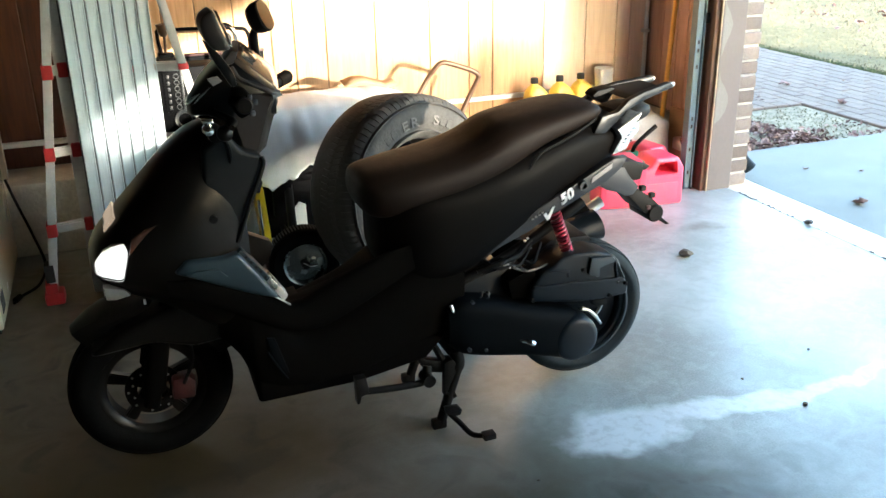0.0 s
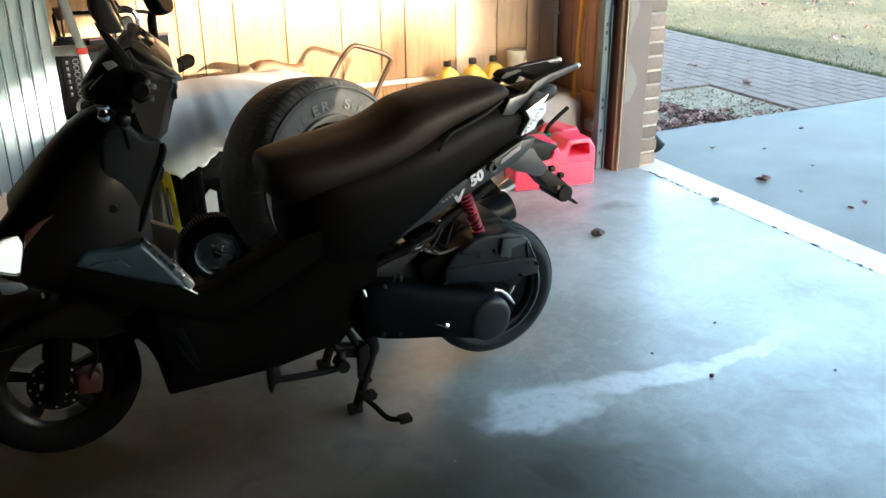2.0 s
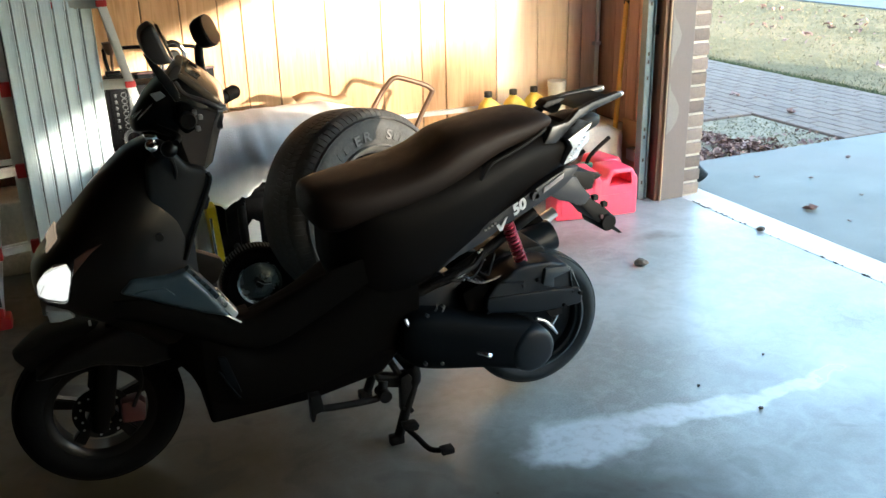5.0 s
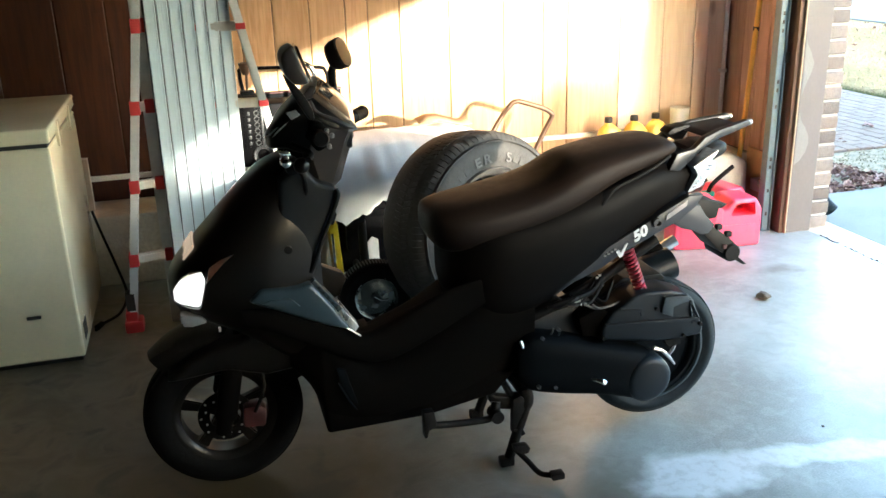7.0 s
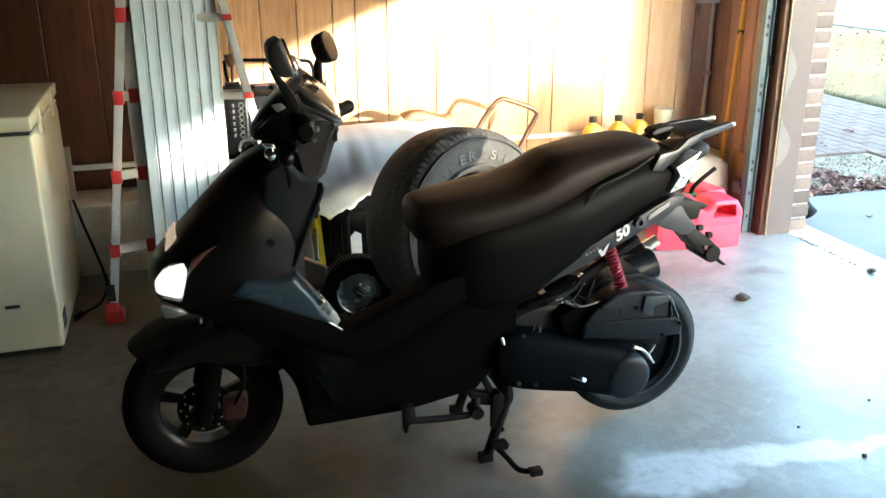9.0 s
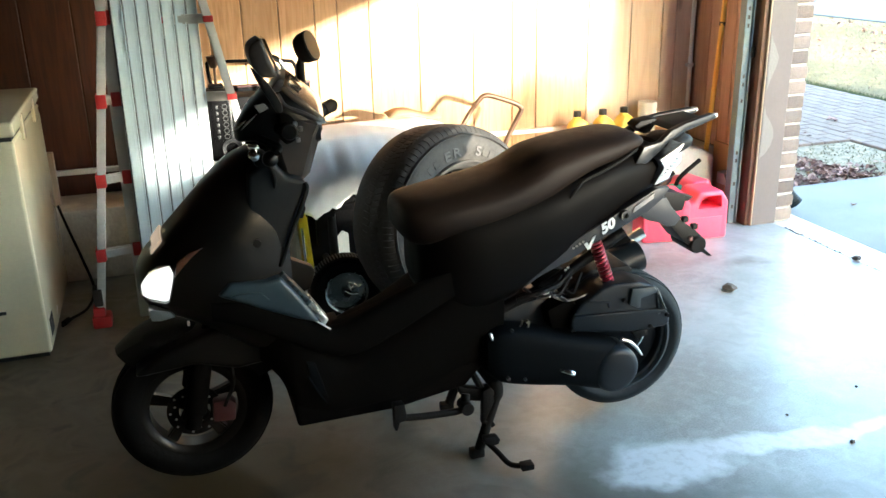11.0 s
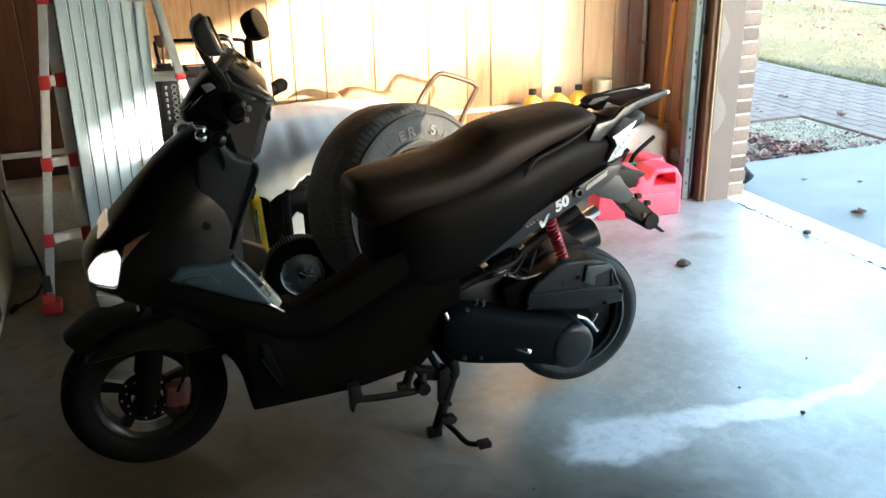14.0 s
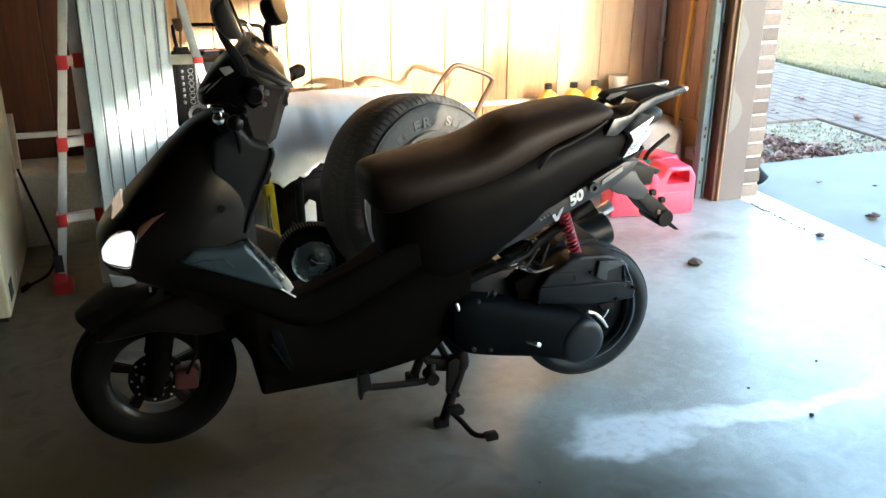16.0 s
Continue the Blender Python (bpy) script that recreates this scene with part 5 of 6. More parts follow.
for y0, y1, h in ((-14.7, -7.4, 5.2), (-7.35, -6.55, 4.42), (-6.5, -5.62, 4.28), (-5.56, -5.3, 4.18), (-5.1, -4.45, 3.85), (-4.4, -4.0, 3.65), (-3.9, -3.45, 3.40), (-3.4, -1.2, 3.26), (-1.1, 0.7, 3.22), (0.9, 2.2, 4.25), (2.6, 12.1, 2.2)):
    part("stems", obox((-0.25, y0, 0.0), (0.25, y1, h), 0.1), M["bark"], hedge)


# ---------------------------------------------------------------- the scooter
S = thing("motor_scooter", (0.0, 2.41, 0.0), "black motor scooter with red shock spring parked on its centre stand", "motor scooter")


def sp(name, bm, mat, label="", parent=None, smooth=True):
    return part(name, bm, M[mat], parent or S, label, smooth)


def wheel(cx, cz, R, hw, ri, name, rim_mat, spokes, off=0.0, tyre_mat="rubber"):
    """Tyre with grooved tread and a spoked cast rim."""
    prof = [(ri, -hw * 0.62), (ri + 0.010, -hw * 0.80), (ri + 0.030, -hw), (R - 0.030, -hw * 0.98), (R - 0.012, -hw * 0.78), (R - 0.003, -hw * 0.42), (R, 0),
            (R - 0.003, hw * 0.42), (R - 0.012, hw * 0.78), (R - 0.030, hw * 0.98), (ri + 0.030, hw), (ri + 0.010, hw * 0.80), (ri, hw * 0.62)]
    w = sp(name, lathe([(0.0, -0.03), (0.022, -0.03), (0.026, -0.02), (0.026, 0.02), (0.022, 0.03), (0.0, 0.03)], 24, "y", closed=False), "black_plastic")
    w.location = (cx, off, cz)
    sp("tyre", lathe(prof, 72), tyre_mat, parent=w)
    for side in (-1, 1):
        for q in (0.25, 0.55):
            r0 = R - 0.0035 * (q / 0.42) ** 2 + 0.0012
            sp("tread_ring", lathe([(r0 - 0.006, side * hw * (q - 0.10)), (r0, side * hw * (q - 0.09)), (r0, side * hw * (q + 0.09)), (r0 - 0.006, side * hw * (q + 0.10))], 72), tyre_mat, parent=w)
    sp("rim", lathe([(ri - 0.018, -hw * 0.5), (ri - 0.010, -hw * 0.68), (ri + 0.006, -hw * 0.74), (ri + 0.004, -hw * 0.5), (ri + 0.004, hw * 0.5), (ri + 0.006, hw * 0.74), (ri - 0.010, hw * 0.68), (ri - 0.018, hw * 0.5)], 64), rim_mat, parent=w)
    for k in range(spokes):
        a = 2 * math.pi * k / spokes + radians(18)
        bm = bmesh.new()
        pts = [(0.020, -0.019), (0.06, -0.013), (ri - 0.012, -0.017), (ri - 0.012, 0.017), (0.06, 0.013), (0.020, 0.019)]
        f = bm.faces.new([bm.verts.new((x, -0.014, z)) for x, z in pts])
        r = bmesh.ops.extrude_face_region(bm, geom=[f])
        bmesh.ops.translate(bm, verts=[v for v in r["geom"] if isinstance(v, bmesh.types.BMVert)], vec=(0, 0.028, 0))
        bmesh.ops.bevel(bm, geom=bm.edges[:], offset=0.004, segments=2, affect="EDGES")
        bmesh.ops.rotate(bm, verts=bm.verts[:], cent=(0, 0, 0), matrix=Matrix.Rotation(-a, 3, "Y"))
        sp("spoke", bm, rim_mat, parent=w)
    return w


front = wheel(0.010, 0.217, 0.2165, 0.050, 0.136, "front_wheel", "black_gloss", 5, 0.055)
disc = sp("brake_disc", lathe([(0.042, -0.043), (0.074, -0.043), (0.074, -0.039), (0.042, -0.039)], 48), "dark_steel", "drilled steel brake disc", front)
for k in range(18):
    a = 2 * math.pi * k / 18
    r = 0.054 + 0.011 * (k % 2)
    sp("disc_hole", cyl(bmesh.new(), (r * math.cos(a), -0.0440, r * math.sin(a)), (r * math.cos(a), -0.0425, r * math.sin(a)), 0.0035, n=8), "silver", parent=front)
sp("caliper", slab([(0.045, -0.03), (0.105, -0.035), (0.112, 0.015), (0.095, 0.035), (0.05, 0.03)], -0.075, -0.028, 0.008), "caliper", "dark red brake caliper", front)
sp("axle_nut", cyl(bmesh.new(), (0, -0.085, 0), (0, -0.05, 0), 0.016, n=6), "dark_steel", parent=front)
for y in (-0.028, 0.132):
    sp("fork_leg", otube([(0.0, y, 0.19), (0.025, y, 0.30), (0.085, y - 0.02, 0.52)], [0.022, 0.024, 0.020], 14), "matt_black")
    sp("fork_boot", otube([(0.012, y, 0.235), (0.045, y, 0.39)], [0.030, 0.028], 14), "matt_black")
sp("brake_hose", otube(smooth_path([(0.09, -0.025, 0.235), (0.12, -0.035, 0.32), (0.10, -0.03, 0.45)], 5), 0.005, 8), "cable")


def arc_shell(c, r0, r1, a0, a1, hw, n=22, drop=0.6):
    """A mudguard: an arched shell with rounded shoulders and side lips."""
    rings = []
    for k in range(n + 1):
        t = k / n
        a = radians(a0 + (a1 - a0) * t)
        w = hw * (0.30 + 0.70 * min(1, math.sin(math.pi * (0.08 + 0.84 * t)) * 1.5))
        lip = (r1 - r0) * drop
        sec = [(-w, r0 - lip), (-w, r1 - 0.022), (-w * 0.82, r1 - 0.006), (-w * 0.4, r1), (0, r1 + 0.002), (w * 0.4, r1), (w * 0.82, r1 - 0.006), (w, r1 - 0.022), (w, r0 - lip),
               (w * 0.9, r0 - lip), (w * 0.9, r0 - 0.01), (0, r0 + 0.004), (-w * 0.9, r0 - 0.01), (-w * 0.9, r0 - lip)]
        rings.append([(c[0] - r * math.cos(a), y + 0.045, c[1] + r * math.sin(a)) for y, r in sec])
    return rings_skin(bmesh.new(), rings)


sp("front_mudguard", arc_shell((0.0, 0.218), 0.242, 0.264, 50, 158, 0.080, drop=1.6), "black_plastic")
sp("mudguard_side", slab([(-0.13, 0.385), (-0.06, 0.44), (0.10, 0.50), (0.20, 0.46), (0.215, 0.38), (0.13, 0.37), (0.03, 0.40)], -0.095, 0.095, 0.02, 3), "black_gloss")

# nose, leg shield and fork cover
sp("front_fairing", loft([(-0.088, 0.655, 0.600, 0.045), (-0.070, 0.685, 0.570, 0.095), (-0.03, 0.725, 0.545, 0.140), (0.03, 0.785, 0.515, 0.165), (0.09, 0.848, 0.475, 0.178),
                          (0.15, 0.905, 0.425, 0.178), (0.20, 0.935, 0.380, 0.169), (0.25, 0.938, 0.330, 0.158), (0.285, 0.900, 0.330, 0.148)], 28, 2.5), "black_gloss")
sp("leg_shield", slab([(0.20, 0.90), (0.255, 0.940), (0.290, 0.890), (0.338, 0.874), (0.335, 0.846), (0.295, 0.756), (0.262, 0.675), (0.242, 0.60), (0.235, 0.50), (0.16, 0.55)], -0.150, 0.150, 0.012, 3), "shield_grey", "dark grey inner leg shield")
sp("shield_edge", otube(smooth_path([(0.334, -0.152, 0.872), (0.335, -0.155, 0.848), (0.296, -0.156, 0.758), (0.258, -0.156, 0.665)], 5), 0.006, 10), "black_plastic")
sp("bag_hook", slab([(0.296, 0.775), (0.328, 0.768), (0.338, 0.795), (0.330, 0.818), (0.318, 0.796), (0.298, 0.800)], -0.115, -0.085, 0.004), "black_plastic")
sp("side_scoop", slab([(0.097, 0.618), (0.129, 0.648), (0.217, 0.640), (0.252, 0.648), (0.298, 0.584), (0.344, 0.509), (0.286, 0.530), (0.220, 0.560), (0.150, 0.594)], -0.190, -0.140, 0.012, 3), "blue_plastic", "slate-grey footwell side scoop")
sp("scoop_ridge", slab([(0.124, 0.614), (0.150, 0.620), (0.200, 0.617), (0.221, 0.594), (0.186, 0.594)], -0.196, -0.186, 0.004, 2), "blue_plastic")
sp("far_scoop", slab([(0.25, 0.60), (0.303, 0.590), (0.376, 0.553), (0.386, 0.535), (0.363, 0.485), (0.30, 0.46), (0.25, 0.49)], 0.115, 0.150, 0.008, 2), "black_plastic")
sp("trim_strip", otube(smooth_path([(0.190, -0.186, 0.588), (0.272, -0.186, 0.550), (0.328, -0.182, 0.518), (0.368, -0.177, 0.486)], 5), 0.0022, 8), "silver", "thin silver trim line")
sp("step_strip", slab([(0.310, 0.566), (0.324, 0.574), (0.366, 0.510), (0.354, 0.494)], -0.172, -0.130, 0.003), "silver", "ribbed silver foot strip")
sp("step_edge", slab([(0.246, 0.640), (0.262, 0.652), (0.326, 0.565), (0.312, 0.555)], -0.174, -0.130, 0.003), "blue_plastic")
for k in range(5):
    sp("strip_rib", obox((0.268 + 0.0105 * k, -0.178, 0.628 - 0.0150 * k), (0.274 + 0.0105 * k, -0.172, 0.634 - 0.0150 * k), 0.001), "dark_steel")
sp("shield_screw", cyl(bmesh.new(), (0.205, -0.160, 0.735), (0.205, -0.170, 0.735), 0.010, n=12), "black_plastic")
sp("nose_badge", obox((0.02, -0.176, 0.548), (0.026, -0.168, 0.560), 0.001), "silver")

# headlamp: bowl, glow face for caught sunlight, lens on near cheek, and its twin
def cheek(x):
    """Half width of the nose at x, where the lamps lie."""
    return float(np.interp(x, (-0.09, -0.07, -0.03, 0.03, 0.09), (0.06, 0.097, 0.140, 0.166, 0.180)))


def cheek_panel(top, low, inner, outer, side, n=14):
    """A plate lying on the curved cheek of the nose, between an upper and a lower edge."""
    x0, x1 = top[0][0], top[-1][0]
    rings = []
    for k in range(n + 1):
        x = x0 + (x1 - x0) * k / n
        zt = float(np.interp(x, [p[0] for p in top], [p[1] for p in top]))
        zl = float(np.interp(x, [p[0] for p in low], [p[1] for p in low]))
        y = cheek(x)
        rings.append([(x, side * (y + inner), zl), (x, side * (y + outer), zl), (x, side * (y + outer), zt), (x, side * (y + inner), zt)])
    return rings_skin(bmesh.new(), rings)


LAMP_TOP = [(-0.077, 0.636), (-0.068, 0.655), (-0.056, 0.673), (-0.032, 0.692), (-0.004, 0.701), (0.002, 0.684)]
LAMP_LOW = [(-0.077, 0.610), (-0.060, 0.606), (-0.016, 0.608), (-0.010, 0.630), (-0.003, 0.655), (0.002, 0.676)]
for side in (-1, 1):
    hl = sp("headlamp", cheek_panel(LAMP_TOP, LAMP_LOW, -0.030, 0.003, side), "chrome", "bright headlamp with a clear lens")
    b = sp("lamp_glow", cheek_panel(LAMP_TOP, [(x, z + 0.003) for x, z in LAMP_LOW], 0.004, 0.006, side), "lamp", "white lamp face glowing in place of caught sunlight", hl)
    sp("lens", cheek_panel(LAMP_TOP, LAMP_LOW, 0.010, 0.013, side), "clear", "clear lens", hl)
    for k in range(5):
        x = -0.074 + k * 0.003
        z = 0.613 + k * 0.0065
        sp("lens_rib", obox((x, side * (cheek(x) + 0.006), z), (x + 0.010, side * (cheek(x) + 0.0085), z + 0.003)), "amber", parent=hl)
    sp("indicator", slab([(0.004, 0.672), (0.014, 0.712), (0.046, 0.732), (0.080, 0.742), (0.050, 0.720), (0.022, 0.692)], side * 0.150, side * 0.170, 0.003), "amber_dark", "brown amber turn indicator")
# glowing strip added as the painted highlight on the nose
sp("nose_highlight", slab([(-0.046, 0.708), (-0.020, 0.741), (-0.015, 0.736), (-0.040, 0.700)], -0.066, 0.066, 0.0015), "nose_glint", "warm glowing strip standing in for a highlight on the nose")
sp("chin_bracket", obox((-0.05, -0.05, 0.545), (0.03, 0.05, 0.575), 0.006), "black_plastic")
sp("lamp_bracket", slab([(-0.066, 0.588), (-0.062, 0.556), (-0.040, 0.553), (-0.006, 0.559), (-0.018, 0.577)], -0.135, -0.100, 0.003), "silver", "small silver bracket under the headlamp")

# handlebar head, turned a little on the steering axis
def turned(ob, lean=0.16):
    for v in ob.data.vertices:
        v.co.x += lean * (v.co.y + 0.10)
    return ob


turned(sp("handlebar_cowl", loft([(0.176, 0.998, 0.968, 0.045), (0.188, 1.016, 0.962, 0.078), (0.205, 1.040, 0.962, 0.094), (0.228, 1.064, 0.960, 0.102), (0.256, 1.084, 0.944, 0.106), (0.30, 1.092, 0.930, 0.106), (0.345, 1.058, 0.93, 0.104), (0.39, 1.020, 0.95, 0.095)], 28, 3.6), "black_gloss"))
turned(sp("cowl_chin", slab([(0.20, 0.965), (0.262, 0.962), (0.30, 0.93), (0.31, 0.86), (0.262, 0.87), (0.235, 0.925)], -0.085, 0.085, 0.012, 2), "matt_black"))
sp("cowl_rear", slab([(0.290, 1.050), (0.345, 1.034), (0.398, 1.018), (0.406, 1.006), (0.387, 0.961), (0.352, 0.857), (0.290, 0.845), (0.262, 0.960)], -0.106, 0.106, 0.022, 1), "cowl_brown", "satin brown-black rear cowl")
sp("neck", slab([(0.22, 0.93), (0.34, 0.88), (0.36, 0.96), (0.24, 0.99)], -0.06, 0.06, 0.015), "black_plastic")
panel = sp("instrument_panel", slab([(0.296, 1.098), (0.308, 1.108), (0.352, 1.070), (0.390, 1.036), (0.402, 1.016), (0.384, 1.010)], -0.088, 0.090, 0.007), "dash", "bronze-tinted glossy instrument panel")
for v in panel.data.vertices:
    v.co.z += 0.10 * v.co.y
    v.co.x += 0.16 * (v.co.y + 0.10)
turned(sp("dash_visor", slab([(0.262, 1.078), (0.296, 1.116), (0.312, 1.112), (0.300, 1.085)], -0.086, 0.086, 0.004), "cowl_brown"))
turned(sp("dash_window", slab([(0.318, 1.0995), (0.324, 1.1035), (0.352, 1.0795), (0.346, 1.0755)], -0.040, 0.045, 0.002), "smoke", "smoked display window", panel))
turned(sp("dash_lip", otube(smooth_path([(0.292, -0.090, 1.078), (0.310, -0.100, 1.050), (0.352, -0.102, 1.030), (0.386, -0.096, 1.010), (0.398, -0.075, 1.008)], 5), 0.006, 8), "cowl_brown"))
sp("cowl_vent", slab([(0.234, 1.058), (0.258, 1.062), (0.268, 1.050), (0.246, 1.040)], -0.1075, -0.098, 0.002), "decal_grey", "grey cowl vent")
for flash in ([(0.180, 0.994), (0.195, 1.014), (0.216, 1.027), (0.194, 1.002)], [(0.197, 0.997), (0.211, 1.018), (0.238, 1.038), (0.220, 1.017)]):
    st = sp("cowl_stripe", slab(flash, -0.004, 0.002, 0.001), "silver", "bright cowl flash")
    for v in st.data.vertices:
        v.co.y -= float(np.interp(v.co.x, (0.176, 0.188, 0.205, 0.228, 0.256), (0.048, 0.079, 0.095, 0.103, 0.107)))
for dx, dz in ((0.012, 0.0), (0.004, -0.026), (0.0, 0.012)):
    sp("switch_button", obox((0.318 + dx, -0.150, 0.996 + dz), (0.328 + dx, -0.136, 1.008 + dz), 0.003), "decal_grey")
sp("switch_box", slab([(0.285, 1.040), (0.312, 1.036), (0.330, 1.012), (0.326, 0.975), (0.300, 0.962), (0.282, 0.985)], -0.140, -0.100, 0.010, 3), "matt_black", "black switch housing")
END = {-1: (0.292, -0.265, 1.022), 1: (0.486, 0.262, 0.978)}
for side in (-1, 1):
    k0 = 0.10 * side      # the bars are turned a little
    mid = (0.440, 0.18, 0.980) if side > 0 else (0.302, -0.17, 1.010)
    bar = sp("handlebar_grip", otube([(0.325 + k0 * 0.4, side * 0.08, 0.995), mid, END[side]], [0.014, 0.015, 0.016], 16), "matt_black" if side < 0 else "black_plastic")
    g0, g1 = Vector(mid), Vector(END[side])
    for k in range(8 if side > 0 else 0):
        c = g0.lerp(g1, 0.12 + 0.105 * k)
        sp("grip_ring", cyl(bmesh.new(), c, c + (g1 - g0).normalized() * 0.006, 0.0160 if side < 0 else 0.0185, n=18), "black_plastic", parent=bar)
    sp("bar_end", cyl(bmesh.new(), g1, g1 + (g1 - g0).normalized() * 0.012, 0.0195, 0.016, 16), "dark_steel", parent=bar)
    sp("brake_lever", otube(smooth_path([(0.29 + k0 * 0.5, side * 0.12, 0.985), (0.275 if side < 0 else 0.375, side * 0.19, 0.975), (0.262 if side < 0 else 0.435, side * 0.25, 0.972)], 5), [0.006] * 10 + [0.007], 10), "dark_steel", "black brake lever")
# lock, chrome cap and indicator under the bars
sp("horn_cap", lathe([(0.0, -0.02), (0.010, -0.018), (0.014, -0.006), (0.013, 0.008), (0.0, 0.010)], 20, "y", (0.214, -0.205, 0.962), closed=False), "chrome", "chrome cap")
sp("lever_clamp", slab([(0.200, 0.988), (0.226, 0.986), (0.229, 0.977), (0.214, 0.968), (0.204, 0.974)], -0.205, -0.185, 0.003), "chrome", "bright lever clamp")
sp("brake_line", otube(smooth_path([(0.222, -0.195, 0.962), (0.252, -0.175, 0.925), (0.262, -0.15, 0.88), (0.255, -0.14, 0.84)], 5), 0.0055, 8), "cable")
ball = bmesh.new()
bmesh.ops.create_uvsphere(ball, u_segments=20, v_segments=12, radius=0.019, matrix=Matrix.Translation((0.250, -0.205, 0.950)))
sp("horn", ball, "black_gloss", "glossy black horn button cap")
sp("ignition_lock", lathe([(0.0, -0.02), (0.016, -0.018), (0.019, 0.0), (0.019, 0.04), (0.0, 0.04)], 20, "y", (0.232, -0.165, 0.940), closed=False), "dark_steel")

# mirrors
def mirror(base, head, facing, wide, tall):
    """A stalk and a rounded housing whose glass faces the given way."""
    n = Vector(facing).normalized()
    across = Vector((0, 0, 1)).cross(n).normalized()
    m = Matrix((across, n, across.cross(n))).transposed().to_4x4()
    m.translation = head
    b, e = Vector(base), Vector(head) - 0.026 * n - Vector((0, 0, 0.022))
    st = sp("mirror", otube(smooth_path([b, b.lerp(e, 0.35) + Vector((-0.006, 0, 0)), b.lerp(e, 0.8) + Vector((-0.008, 0, 0)), e], 6), [0.016] * 5 + [0.012] * 8 + [0.011] * 6, 12), "black_plastic", "black rear-view mirror on a curved stalk")

    def oval(d, f):
        return [m @ Vector((wide * f * math.copysign(abs(math.cos(a)) ** 0.8, math.cos(a)), d, tall * f * math.copysign(abs(math.sin(a)) ** 0.8, math.sin(a)))) for a in [2 * math.pi * (k + 0.5) / 28 for k in range(28)]]

    sp("housing", rings_skin(bmesh.new(), [oval(d, f) for d, f in ((-0.040, 0.55), (-0.034, 0.80), (-0.020, 0.96), (0.002, 1.0), (0.004, 0.97))]), "black_plastic", parent=st)
    sp("glass", rings_skin(bmesh.new(), [oval(d, 0.92) for d in (0.0045, 0.0065)]), "mirror", "mirror glass", st)


near_mirror = sp("mirror", slab([(0.221, 1.167), (0.231, 1.139), (0.246, 1.107), (0.260, 1.082), (0.274, 1.058), (0.285, 1.060), (0.284, 1.080), (0.274, 1.103), (0.257, 1.129), (0.240, 1.151)], -0.232, -0.208, 0.004, 2), "black_plastic", "black mirror turned away on a blade stalk")
sp("housing", slab([(0.240, 1.238), (0.216, 1.224), (0.211, 1.206), (0.217, 1.178), (0.229, 1.160), (0.240, 1.152), (0.270, 1.153), (0.256, 1.191)], -0.325, -0.235, 0.010, 3), "cowl_brown", parent=near_mirror)
sp("glass", slab([(0.245, 1.234), (0.249, 1.234), (0.276, 1.158), (0.272, 1.157)], -0.318, -0.242, 0.001), "mirror", "mirror glass", near_mirror)
mirror((0.396, 0.16, 1.028), (0.432, 0.225, 1.153), (0.82, -0.46, 0.36), 0.046, 0.043)

# lower body, floor and side skirts
sp("lower_body", loft([(0.19, 0.50, 0.38, 0.115), (0.235, 0.55, 0.325, 0.145), (0.262, 0.55, 0.255, 0.158), (0.274, 0.545, 0.212, 0.162), (0.32, 0.49, 0.205, 0.166), (0.39, 0.395, 0.203, 0.168), (0.48, 0.415, 0.206, 0.168),
                       (0.58, 0.46, 0.214, 0.166), (0.68, 0.53, 0.226, 0.160), (0.78, 0.60, 0.25, 0.150), (0.86, 0.62, 0.34, 0.140)], 24, 3.6), "matt_black")
sp("belly_panel", slab([(0.262, 0.31), (0.268, 0.200), (0.545, 0.205), (0.74, 0.238), (0.80, 0.30), (0.62, 0.33), (0.40, 0.34)], -0.150, 0.150, 0.014, 3), "matt_black")
sp("skirt_groove", otube(smooth_path([(0.30, -0.172, 0.36), (0.33, -0.176, 0.30), (0.345, -0.176, 0.275)], 4), 0.003, 8), "cover_black")
sp("skirt_flash", slab([(0.300, 0.40), (0.322, 0.395), (0.352, 0.285), (0.315, 0.325)], -0.172, -0.164, 0.004), "cover_black", "slate-black skirt inlay")
sp("foot_mat", slab([(0.30, 0.505), (0.31, 0.51), (0.388, 0.402), (0.43, 0.408), (0.43, 0.396), (0.385, 0.388)], -0.115, 0.115, 0.005), "rubber", "ribbed rubber foot mat")
sp("tunnel", slab([(0.27, 0.53), (0.39, 0.405), (0.60, 0.465), (0.60, 0.43), (0.38, 0.36), (0.26, 0.48)], -0.05, 0.05, 0.01), "matt_black")

# rear body and seat
sp("foot_rim", loft([(0.08, 0.60, 0.55, 0.012, -0.165), (0.16, 0.59, 0.52, 0.022, -0.165), (0.28, 0.545, 0.45, 0.026, -0.158), (0.375, 0.482, 0.40, 0.026, -0.150), (0.46, 0.505, 0.40, 0.026, -0.148), (0.56, 0.548, 0.44, 0.022, -0.145), (0.64, 0.575, 0.48, 0.012, -0.148), (0.72, 0.59, 0.52, 0.003, -0.150)], 16, 3), "matt_black")
sp("rear_body", loft([(0.634, 0.66, 0.53, 0.070), (0.652, 0.70, 0.49, 0.110), (0.70, 0.735, 0.45, 0.152), (0.76, 0.75, 0.430, 0.170), (0.86, 0.77, 0.447, 0.172), (0.97, 0.79, 0.505, 0.166), (1.08, 0.82, 0.565, 0.152), (1.19, 0.845, 0.630, 0.135),
                      (1.28, 0.845, 0.680, 0.114), (1.335, 0.835, 0.722, 0.098), (1.375, 0.835, 0.765, 0.07)], 24, 3.2), "body_black")
